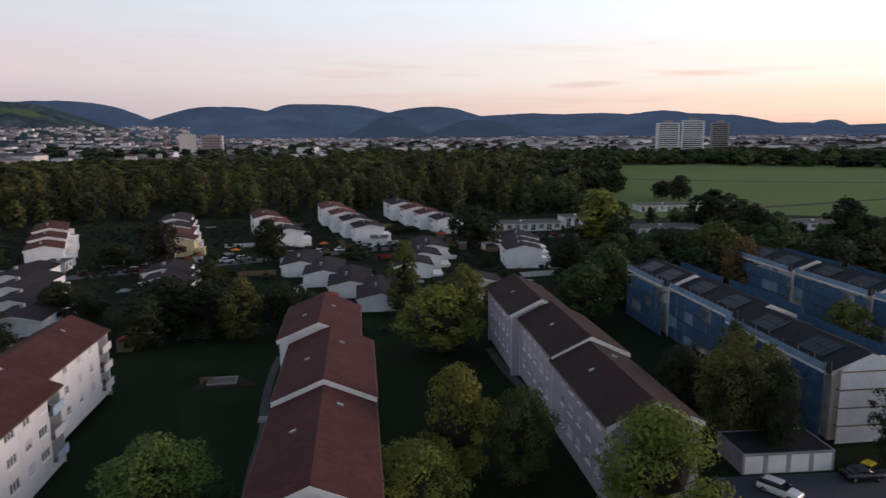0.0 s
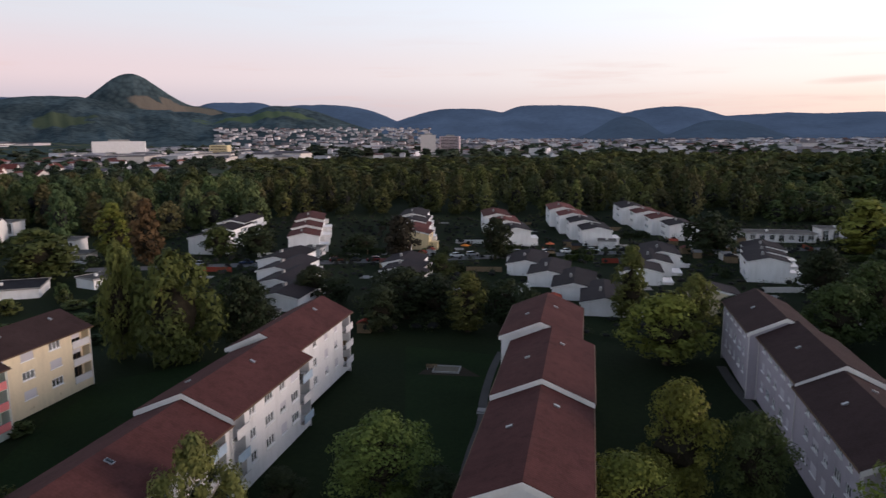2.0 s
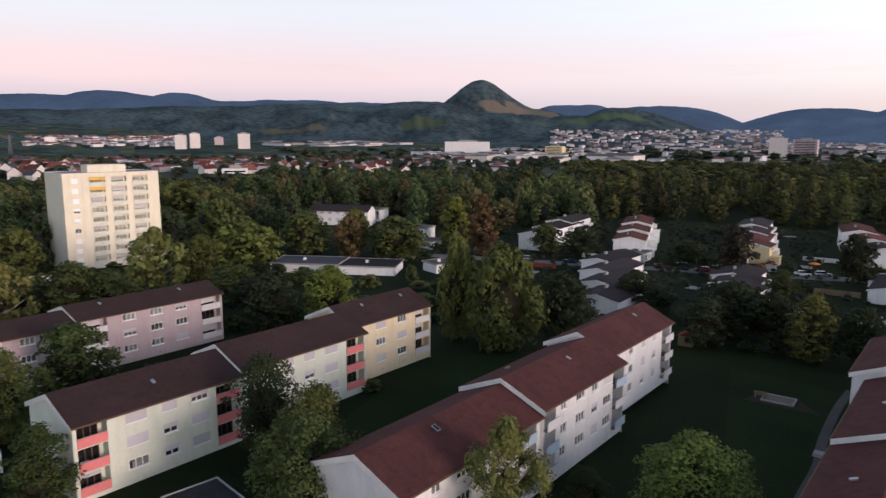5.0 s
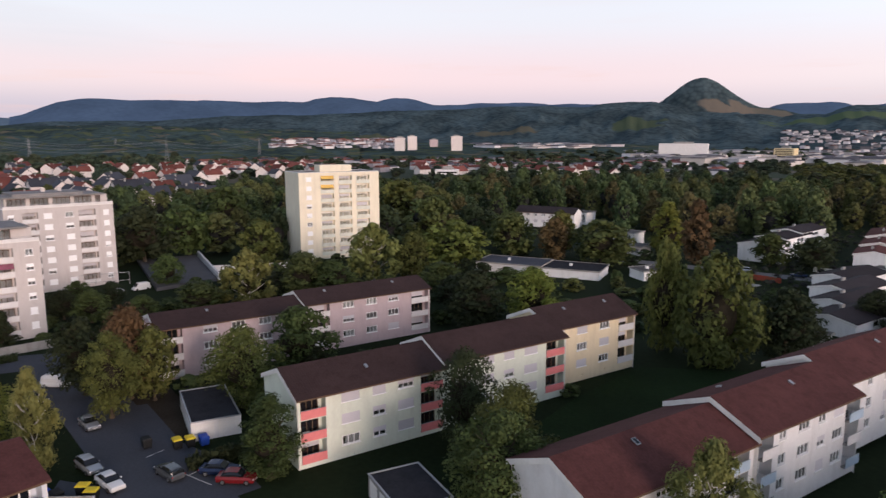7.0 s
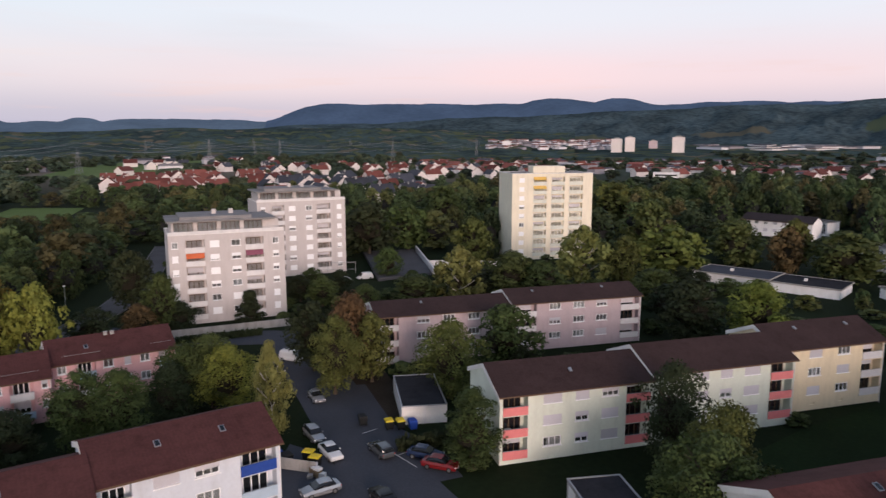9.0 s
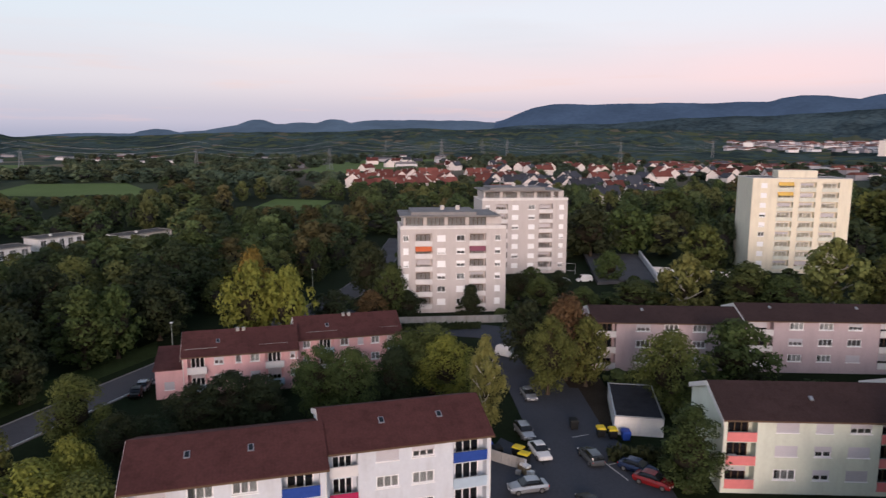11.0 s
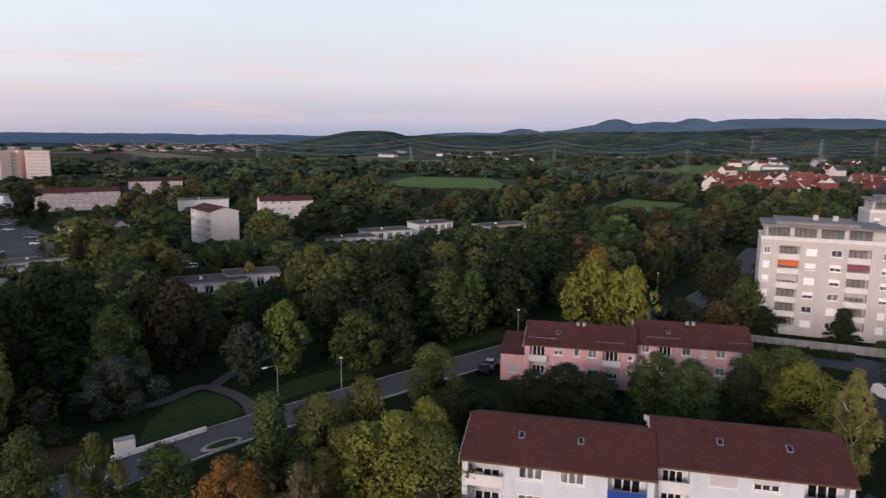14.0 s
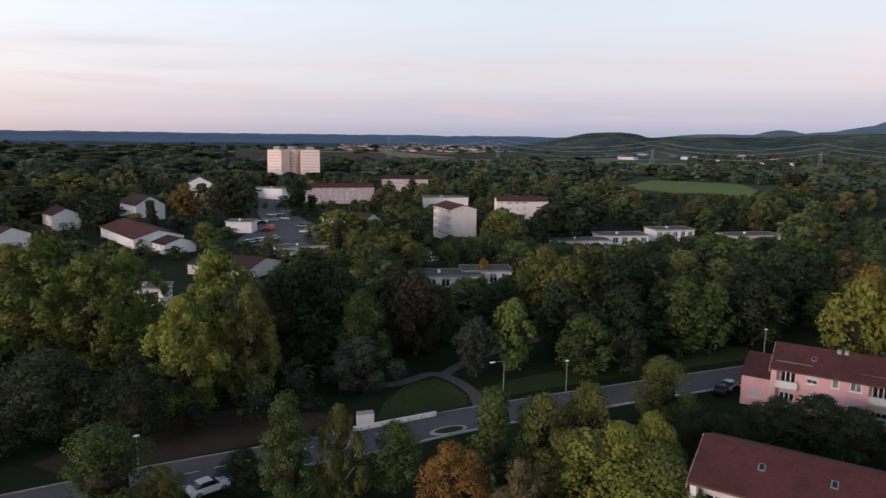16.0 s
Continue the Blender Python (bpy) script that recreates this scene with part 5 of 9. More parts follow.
# ---------------------------------------------------------------- high blocks
def tall_block(name, label, m, length, depth, floors, fh, base, cols, bays, wall, side_cols, parapet="parapet_white", penthouse=True, awnings=(), group="", casing="frame_brown", deep=1.4):
    """Facade along y on the +x side, from y=0; the block reaches back to -depth."""
    root = thing(name, m, label, "apartment tower", group)
    H = base + floors * fh + 0.7
    zf = [base + k * fh for k in range(floors)]
    w = Geo()
    hf = [(c - ww / 2, c + ww / 2, z + 0.85, z + 2.2, 0.2, False) for z in zf for c, ww in cols] + [(a, b, z + 0.05, z + fh - 0.3, deep, True) for z in zf for a, b in bays]
    hs = [(c - 0.7, c + 0.7, z + 0.85, z + 2.2, 0.2, False) for z in zf for c in side_cols]
    w.face((0, 0), (0, 1), length, 0, H, hf)
    w.face((0, length), (-1, 0), depth, 0, H, hs)
    w.face((-depth, length), (0, -1), length, 0, H)
    w.face((-depth, 0), (1, 0), depth, 0, H)
    w.poly((0, 0, H), (0, length, H), (-depth, length, H), (-depth, 0, H))
    part("wall", w, M[wall], root)
    part("coping", Geo().plate([-depth - 0.06, -depth + 0.3, -0.3, 0.06], [-0.06, 0.3, length - 0.3, length + 0.06], [(1, 1)], -0.075, 0.075), M["fascia"], root, at=pose(0, 0, H + 0.075) @ Matrix(((1, 0, 0, 0), (0, 0, 1, 0), (0, 1, 0, 0), (0, 0, 0, 1))))
    pk = random.Random(len(label))
    for k, z in enumerate(zf):
        for c, ww in cols:
            window(root, (0, 0), (0, 1), c, z + 0.85, ww, 1.35, sashes=2, shutter=PICK.choice([0, 0.5, 0.8, 1.0, 1.0, 1.0]), blind="frame_white")
        for c in side_cols:
            window(root, (0, length), (-1, 0), c, z + 0.85, 1.4, 1.35, sashes=2, shutter=PICK.choice([0, 0, 0.7]), blind="frame_white")
        for i, (a, b) in enumerate(bays):
            wd = b - a
            bal = part("balcony", Geo().box(-0.06, 0.10, a, b, z - 0.12, z + 0.95), M[parapet], root)
            window(root, (-deep, 0), (0, 1), (a + b) / 2, z + 0.1, wd * 0.8, 2.1, inset=-0.04, sashes=3, sill=False, curtain=casing != "frame_brown", casing=casing, shutter=PICK.choice([0, 0, 0, 0.3, 0.5]))
            if PICK.random() < 0.45:
                part("balcony_chest", Geo().box(-0.9, -0.4, a + 0.3, a + 0.9, z + 0.05, z + 0.9), M[PICK.choice(["wood", "container_red", "fascia"])], bal)
                part("balcony_table", Geo().box(-0.8, -0.3, b - 1.0, b - 0.3, z + 0.05, z + 0.75), M[PICK.choice(["wood", "fascia"])], bal)
    for k, i, mt in awnings:
        a, b = bays[i]
        z = zf[k]
        g = Geo()
        g.loft([[(-0.3, y, z + fh - 0.35), (0.55, y, z + fh - 1.25), (0.55, y, z + fh - 1.30), (-0.3, y, z + fh - 0.40)] for y in (a + 0.1, b - 0.1)])
        part("awning", g, M[mt], root, "lowered cloth balcony awning")
    if penthouse:
        p = Geo()
        n = 5
        hh = [(length * (i + 0.10) / n, length * (i + 0.92) / n, H + 0.4, H + 2.35, 0.25, True) for i in range(n)]
        hh = [(a, min(b, length - 3.2), c, d, e, f) for a, b, c, d, e, f in hh if a < length - 4.5]
        p.face((-1.8, 0.8), (0, 1), length - 1.6, H, H + 2.6, hh).face((-1.8, length - 0.8), (-1, 0), depth - 3.4, H, H + 2.6).face((-depth + 1.6, length - 0.8), (0, -1), length - 1.6, H, H + 2.6).face((-depth + 1.6, 0.8), (1, 0), depth - 3.4, H, H + 2.6)
        part("penthouse", p, M["pale"], root, "set-back top storey with wide windows")
        for a, b, c, d, e, f in hh:
            window(root, (-1.8, 0.8), (0, 1), (a + b) / 2, c, round(b - a, 2), 1.95, inset=0.12, sashes=4, sill=False, casing="frame_brown")
        part("parapet", Geo().box(-0.22, 0.08, 0.0, length, H + 0.15, H + 0.75), M["parapet_white"], root)
        part("railing", Geo().beam((-0.1, 0.2, H + 1.05), (-0.1, length - 0.2, H + 1.05), 0.03, n=5), M["steel"], root)
        part("roof", Geo().box(-depth + 0.6, -0.15, -0.1, length - 1.8, H + 2.6, H + 2.95).box(-depth + 1.5, -1.4, 2.5, length - 6.5, H + 2.9, H + 3.6), M["gravel"], root, "flat grey roof with a raised middle")
        for yy in (length * 0.4, length * 0.55):
            part("chimney", Geo().box(-depth * 0.5, -depth * 0.5 + 0.8, yy, yy + 0.9, H + 3.6, H + 4.6), M["pale"], root)
    else:
        part("roof", Geo().box(-depth + 0.3, -0.35, 0.3, length - 0.3, H, H + 0.08), M["gravel"], root)
        part("lift_house", Geo().box(-depth * 0.6, -depth * 0.25, length * 0.3, length * 0.7, H + 0.08, H + 2.2), M[wall], root)
    return root


tall_block("apartment_tower", "pale six-storey tower with loggias and set-back top floor", pose(-144.8, -33.0, 0, 0, 0, 15.5), 23.5, 14, 6, 2.85, 1.0,
           [(1.2, 1.2), (9.0, 1.9), (13.3, 1.9), (21.6, 1.3)], [(3.2, 7.0), (15.2, 19.0)], "pale", [3.5, 10.0], awnings=[(4, 0, "awning_orange"), (4, 1, "awning_plum")], group="pale towers")
tall_block("apartment_tower", "pale seven-storey tower with loggias and set-back top floor", pose(-193.0, -20.2, 0, 0, 0, 16.5), 25.0, 14, 7, 2.80, 0.9,
           [(1.6, 1.3), (9.6, 1.9), (14.4, 1.9), (23.2, 1.4)], [(4.0, 7.4), (16.6, 20.6)], "pale", [3.5, 10.0], group="pale towers")
tall_block("apartment_tower", "ivory nine-storey tower with columns of balconies", pose(-210.5, 56.4, 0, 0, 0, 2), 27.0, 15, 9, 2.84, 1.3,
           [(3.2, 1.7)], [(7.0, 11.4), (13.0, 17.4), (19.0, 23.6)], "ivory", [], parapet="parapet_ivory", penthouse=False, awnings=[(8, 0, "awning_yellow"), (7, 0, "awning_yellow")], casing="frame_white", deep=1.0)
part("wall_garden", Geo().box(0, 0.25, 0, 27, 0, 1.6), M["concrete"], None, at=pose(-134.8, -34.5, 0, 0, 0, 15.5))
tagged(bpy.data.objects["wall_garden"], "long low white garden wall", "wall", kind="structure")


# ---------------------------------------------------------------- terraced houses, bungalows and garages
def terrace_unit(roof, wall):
    key = ("unit", roof, wall)
    if key in CACHE:
        return None
    root = thing("terraced_house", Matrix(), "white two-storey terraced house with low dark roof", "house", "terraced houses")
    w = Geo()
    cols = [(4.6, 2.4)]
    h = [(c - a / 2, c + a / 2, z, z + 1.2, 0.18, False) for c, a in cols for z in (0.95, 3.65)]
    w.face((5, 0), (0, 1), 8.7, -1.5, 5.4, h).face((-5, 8.7), (0, -1), 8.7, -1.5, 5.4, h)
    gables(w, -5, 5, 0, 8.7, 5.4, 6.5, -1.5)
    part("wall", w, M[wall], root)
    part("roof", gable_roof(-5, 5, 0, 8.7, 5.4, 6.5, over=0.35, verge=0.12, thick=0.22), M[roof], root)
    g = Geo()
    for sgn in (-1, 1):
        e = sgn * 5.36
        a, b = sorted((0, e))
        za, zb = (6.5, 5.32) if a == 0 else (5.32, 6.5)
        g.extrude_y([(a, za - 0.35), (b, zb - 0.35), (b, zb + 0.1), (a, za + 0.1)], -0.17, -0.12)
    part("verge_board", g, M["fascia"], root)
    for o, d in (((5, 0), (0, 1)), ((-5, 8.7), (0, -1))):
        for c, a in cols:
            for z in (0.95, 3.65):
                window(root, o, d, c, z, a, 1.2, sashes=2, sill=False, curtain=False, shutter=0.6 if PICK.random() < 0.3 else 0, casing="frame_brown" if PICK.random() < 0.3 else "frame_white")
    part("chimney", Geo().box(-1.2, -0.6, 3.0, 3.6, 6.2, 7.3), M["concrete"], root)
    part("porch", Geo().box(5.0, 7.8, 0.8, 3.6, -1.5, 2.5).box(4.98, 8.0, 0.65, 3.75, 2.5, 2.68), M[wall], root)
    part("balcony", Geo().box(5.0, 6.5, 5.2, 8.2, 2.5, 2.66).box(6.42, 6.5, 5.2, 8.2, 2.66, 3.5).box(5.0, 6.42, 5.2, 5.28, 2.66, 3.5).box(5.0, 6.42, 8.12, 8.2, 2.66, 3.5), M["fascia"], root)
    CACHE[key] = root
    return root


def terrace(v, u, phi, n, step, dz, roofs, wall="bright_white", shift=0.0, z0=0.0, deep=1.0):
    """n stepped houses in a row from the plan point (v, u) of the 7-degree grid, heading phi more to the left."""
    base = pose(0, 0, 0, 0, 0, 7) @ pose(v, u, 0, 0, 0, phi)
    for i in range(n):
        m = base @ pose(shift * i, step * i, z0 + dz * i) @ Matrix.Diagonal((1.0, deep, 1.0, 1.0))
        roof = roofs[i % len(roofs)]
        made = terrace_unit(roof, wall)
        if made:
            made.matrix_basis = m
            ob = made
        else:
            ob = copy_thing(CACHE[("unit", roof, wall)], m)
        tagged(ob, {"roof_rust": "white two-storey terraced house with rust-red roof", "roof_slate": "white two-storey terraced house with low dark roof"}[roof] if wall != "yellow_wall" else "ochre-walled terraced house with low dark roof")


terrace(-122, 199, 8, 3, 13.8, 0.7, ["roof_slate"], shift=-0.6, deep=1.56)
terrace(-91.0, 208, 20, 3, 13.8, 1.0, ["roof_rust"], shift=0.3, deep=1.56)
terrace(-57, 221, 3, 1, 9.0, 0.3, ["roof_rust"], wall="yellow_wall")
terrace(-60, 230, 8, 3, 13.8, 0.8, ["roof_rust", "roof_slate", "roof_slate"], shift=-1.6, deep=1.56)
terrace(-24, 234, 12, 3, 13.8, 0.9, ["roof_slate", "roof_rust", "roof_rust"], shift=-2.2, deep=1.56)
terrace(3.4, 240, 8, 4, 13.8, 0.9, ["roof_slate", "roof_slate", "roof_rust", "roof_rust"], shift=-2.6, deep=1.56)
terrace(34, 258, 8, 4, 13.4, 0.7, ["roof_slate", "roof_rust", "roof_rust", "roof_slate"], shift=-3.2, deep=1.56)
terrace(-66.3, 135.5, 2, 4, 13.0, 0.25, ["roof_slate"], shift=-5.8, z0=-2.4, deep=1.42)
terrace(-45, 158, 2, 3, 9.6, 0.2, ["roof_slate"], shift=-2.0, z0=-2.2)
terrace(4.1, 144.7, 0, 4, 13.2, 0.1, ["roof_slate"], shift=-6.8, z0=-2.5, deep=1.42)
terrace(14, 178, 0, 3, 12.4, 0.2, ["roof_slate"], shift=3.6, z0=-2.0, deep=1.4)
terrace(27, 150, 0, 1, 8.6, 0.25, ["roof_slate"], wall="cream", z0=-1.0)
terrace(46, 187, -4, 3, 8.6, 0.2, ["roof_slate"], shift=1.0)


def flat_house(m, w, l, h, label, wall="white", glass=True, name="bungalow", category="house", roof="grey_felt"):
    root = thing(name, m, label, category)
    g = Geo()
    n = max(2, int(l / 3.2))
    holes = [(l * (i + 0.2) / n, l * (i + 0.8) / n, 0.9 if i % 2 else 0.2, h - 0.6, 0.18, False) for i in range(n)] if glass else []
    g.face((w / 2, 0), (0, 1), l, 0, h, holes).face((w / 2, l), (-1, 0), w, 0, h).face((-w / 2, l), (0, -1), l, 0, h, holes).face((-w / 2, 0), (1, 0), w, 0, h)
    part("wall", g, M[wall], root)
    part("roof", Geo().box(-w / 2 - 0.3, w / 2 + 0.3, -0.3, l + 0.3, h, h + 0.12), M[roof], root)
    part("fascia", Geo().plate([-w / 2 - 0.36, -w / 2 - 0.30, w / 2 + 0.30, w / 2 + 0.36], [-0.36, -0.30, l + 0.30, l + 0.36], [(1, 1)], 0.0, 0.38), M["concrete"], root, at=pose(0, 0, h - 0.12) @ Matrix(((1, 0, 0, 0), (0, 0, 1, 0), (0, 1, 0, 0), (0, 0, 0, 1))))
    for a0, a1, b0, b1, c, _ in holes:
        for o, d in (((w / 2, 0), (0, 1)), ((-w / 2, l), (0, -1))):
            window(root, o, d, (a0 + a1) / 2, b0, round(a1 - a0, 2), round(b1 - b0, 2), sashes=2, sill=False, curtain=False)
    part("roof_vent", Geo().box(-0.4, 0.4, l * 0.4, l * 0.4 + 0.7, h + 0.12, h + 0.8), M["fascia"], root)
    return root


def garages(m, n, label, wall="white", w=3.0, l=6.0, h=2.5, door="fascia"):
    root = thing("garage_row", m, label, "garage")
    g = Geo()
    holes = [(i * w + 0.25, i * w + w - 0.25, 0.05, 2.15, 0.15, False) for i in range(n)]
    g.face((0, 0), (1, 0), n * w, 0, h, holes).face((n * w, 0), (0, 1), l, 0, h).face((n * w, l), (-1, 0), n * w, 0, h).face((0, l), (0, -1), l, 0, h)
    part("wall", g, M[wall], root)
    part("roof", Geo().box(0.15, n * w - 0.15, 0.15, l - 0.15, h - 0.1, h + 0.02), M["felt"], root)
    part("coping", Geo().plate([-0.05, 0.14, n * w - 0.14, n * w + 0.05], [-0.05, 0.14, l - 0.14, l + 0.05], [(1, 1)], 0.0, 0.12), M["zinc"], root, at=pose(0, 0, h) @ Matrix(((1, 0, 0, 0), (0, 0, 1, 0), (0, 1, 0, 0), (0, 0, 0, 1))))
    for i in range(n):
        d = Geo().ribbed(i * w + 0.25, i * w + w - 0.25, 0.06, 0.1, 0.05, 2.15, 7)
        part("garage_door", d, M[door], root)
    return root


for v, u in ((-86, 202.5), (6.5, 234), (-30, 228), (-60, 214), (38, 252), (-64, 122)):
    flat_house(pose(0, 0, 0, 0, 0, 7) @ pose(v, u, 0, 0, 0, 0), 5.5, 5.0, 2.7, "small white flat-roofed annex before the terrace", name="garden_annex", category="annex")
garages(pose(33.3, 71.6, 0, 0, 0, 5), 4, "row of four garages with white doors", w=2.7, wall="concrete", h=2.35)
garages(pose(-87.6, 8.6, 0, 0, 0, 90), 2, "flat-roofed white garage with dark felt roof", l=12.5, w=3.1)
garages(pose(-65.0, 23.9, 0, 0, 0, 0), 3, "flat-roofed garage with pale edge trim", l=5.9, w=2.8, wall="concrete")
flat_house(pose(-159.7, 114.7, 0, 0, 0, -52), 12, 16, 2.4, "long low garage hall with pale wall and dark flat roof", wall="bright_white", roof="felt", glass=False, name="garage_hall", category="garage")
flat_house(pose(-175.5, 102.5, 0, 0, 0, -52), 12, 19.5, 2.6, "low garage with flat bluish roof", wall="white", glass=False, name="garage_hall", category="garage", roof="roof_blue")
flat_house(pose(-141, 131, 0, 0, 0, -10), 7, 7, 2.6, "small white garage with flat roof", wall="bright_white", glass=False, name="garage_hall", category="garage")
sheet("road_deck", [(-232, 10), (-184, 12), (-190, 27.6), (-232, 27.6)], 0.9, M["asphalt_light"], "asphalt deck of an underground garage", "yard", thick=0.9)
tagged(part("wall_deck", Geo().box(-42, 0, 0, 0.5, 0, 2.2), M["white"], None, at=pose(-190, 28.0, 0, 0, 0, 0)), "white retaining wall beside the garage deck", "wall", kind="structure")
tagged(part("wall_yard", Geo().box(0, 0.4, 0, 22, 0, 1.6), M["white"], None, at=pose(-206, 28.6, 0, 0, 0, -12)), "low white yard wall", "wall", kind="structure")
flats("apartment_house", "long white two-storey house with dark gabled roof", 0, [dict(x=(-5, 5), y=(-13.5, 13.5), eave=6.6, ridge=8.8, wall="bright_white", roof="roof_slate", shut=0.2, cols=tuple((2.4 + 3.6 * i, 1.6, 2) for i in range(7)), backwin=False)], floors=2, plinth=0.4, category="house").matrix_basis = pose(-245.2, 175.7, 0, 0, 0, -57)
flat_house(pose(-258, 194, 0, 0, 0, -70), 8, 14, 5.4, "white flat-roofed house among trees", wall="bright_white")
flat_house(pose(-189, 166, 0, 0, 0, -70), 8, 8, 5.6, "white flat-roofed house among trees")
flat_house(pose(-178, 158, 0, 0, 0, -70), 7, 9, 3.0, "low white flat-roofed house")
flat_house(pose(20, 268, 0, 0, 0, -80), 9, 26, 3.2, "white bungalow with long flat roof")
flat_house(pose(48, 278, 0, 0, 0, -80), 8, 14, 4.4, "white bungalow with long flat roof")
flat_house(pose(94, 333, 0, 0, 0, -84), 10, 32, 3.2, "white bungalow with long flat roof")
flat_house(pose(72, 256, 0, 0, 0, -84), 9, 24, 3.0, "white bungalow with long flat roof")
flat_house(pose(138, 268, 0, 0, 0, -84), 9, 18, 3.0, "white bungalow with long flat roof")
flat_house(pose(117, 214, 0, 0, 0, -84), 9, 14, 3.0, "white bungalow with long flat roof")
flat_house(pose(172, 225, 0, 0, 0, -84), 9, 22, 3.0, "white bungalow with long flat roof")
# south-east quarter, beyond the wooded bank
for x, y, rz, w_, l_, h_, lab in ((-87, -152, 62, 9, 18, 3.0, "low white bungalow with dark flat roof"), (-101, -149, 62, 8, 13, 3.4, "low white bungalow with dark flat roof"),
                                  (-160, -180, 64, 8, 20, 3.0, "white flat-roofed bungalow above a garden"), (-181, -179, 66, 9, 18, 3.6, "white flat-roofed bungalow above a garden"),
                                  (-206, -176, 70, 9, 16, 4.4, "white flat-roofed bungalow above a garden"), (-228, -160, 70, 8, 22, 2.8, "long low flat-roofed bungalow"),
                                  (-71, -211, 80, 6, 17, 2.8, "row of white carports with flat roof"),
                                  (-12, -196, 20, 8, 10, 4.2, "pale flat-roofed house half hidden by trees"), (-21, -164, 60, 6, 9, 4.4, "pale shed half hidden by trees")):
    flat_house(pose(x, y, 0, 0, 0, rz), w_, l_, h_, lab)


# flats on the hillside quarter
SC = ((2.5, 1.3, 2), (6.0, 1.9, 3), (9.5, 1.3, 2), (13.0, 1.9, 3))
SF = dict(shut=0.3, cols=SC, backwin=False)
LONG = dict(shut=0.3, cols=tuple((2.4 + 3.3 * i, 1.9 if i % 2 else 1.3, 3 if i % 2 else 2) for i in range(12)), backwin=False)
flats("apartment_block", "pale four-storey flats with low brown roof", 0, [dict(x=(-5, 5), y=(-9, 9), eave=12.4, ridge=13.8, wall="rosy_white", bays=((14.6, 17.8), (0.4, 3.4)), **SF)], floors=4).matrix_basis = pose(-140, -211.5, 0, 0, 0, -12)
flats("apartment_block", "white three-storey flats with low brown roof", 0, [dict(x=(-5, 5), y=(-12, 12), eave=9.0, ridge=10.6, wall="rosy_white", **SF)]).matrix_basis = pose(-205, -253, 0, 0, 0, 60)
flats("apartment_block", "rosy-grey three-storey flats with red-brown roof", 0, [dict(x=(-5, 5), y=(-22, 22), eave=9.4, ridge=11.2, wall="mauve", **LONG)]).matrix_basis = pose(-157, -361, 0, 0, 0, 72)
for x, y, rz, hw, hl, ev, rd, fl, wl_, rf, lab in (
        (-18, -313, 10, 5.0, 8.0, 6.0, 8.4, 2, "white", "roof_dark", "white gabled two-storey house with brown roof"), (-51.5, -335, 10, 6.2, 11.0, 6.8, 10.4, 2, "white", "roof_dark", "white gabled two-storey house with brown roof"),
        (-98, -424, -14, 6.5, 14.0, 10.0, 13.4, 3, "white", "roof_dark", "tall white gable house with brown roof"), (-38.8, -258, 8, 8.0, 19.5, 4.2, 6.6, 1, "white", "roof_red", "low white house with broad red-brown roof"),
        (-45.0, -233.5, 14, 5.2, 4.5, 3.2, 4.8, 1, "bright_white", "roof_dark", "white gabled wing of a low house"), (-52.5, -190, 38, 7.5, 10.0, 2.8, 4.6, 1, "rosy_white", "roof_dark", "low house with broad shallow brown roof"),
        (-126, -272, 23, 5.0, 12.5, 3.0, 5.2, 1, "white", "roof_dark", "low white house with brown gabled roof"), (-8, -400, 20, 5.0, 8.0, 6.0, 8.2, 2, "white", "roof_red", "white gabled two-storey house with brown roof"),
        (4, -262, 30, 6.0, 9.0, 5.6, 8.0, 2, "white", "roof_dark", "white gabled two-storey house with brown roof"), (-112, -470, 60, 5.0, 9.0, 6.0, 8.2, 2, "white", "roof_red", "white gabled two-storey house with brown roof"),
        (-236, -420, 60, 5.5, 16.0, 9.0, 11.0, 3, "mauve", "roof_dark", "mauve-grey three-storey flats with brown roof")):
    flats("apartment_house", lab, 0, [dict(x=(-hw, hw), y=(-hl, hl), eave=ev, ridge=rd, wall=wl_, roof=rf, shut=0.3, cols=tuple((c, 1.4, 2) for c in (2.6, 6.2, 9.8, 13.4) if c < 2 * hl - 1.5), backwin=False)], floors=fl, plinth=0.4, category="house").matrix_basis = pose(x, y, 0, 0, 0, rz)
flat_house(pose(-73.4, -272.3, 0, 0, 0, 57), 8, 10, 4.4, "white flat-roofed house beside the car park", glass=False)
flat_house(pose(-131.6, -413.8, 0, 0, 0, 29), 9, 21, 6.5, "bright white two-storey house with flat roof", wall="bright_white", glass=False)
flat_house(pose(-190, -318, 0, 0, 0, 62), 9, 24, 6.0, "pale flat-roofed block behind trees", glass=False)

sheet("road_carpark", [(-65, -236), (-82, -225), (-99, -241), (-111, -274), (-114, -300), (-150, -420), (-128, -424), (-94, -296), (-83, -274), (-70, -249)], 0.05, M["asphalt_light"], "asphalt lane and car park on the hillside", "car park")

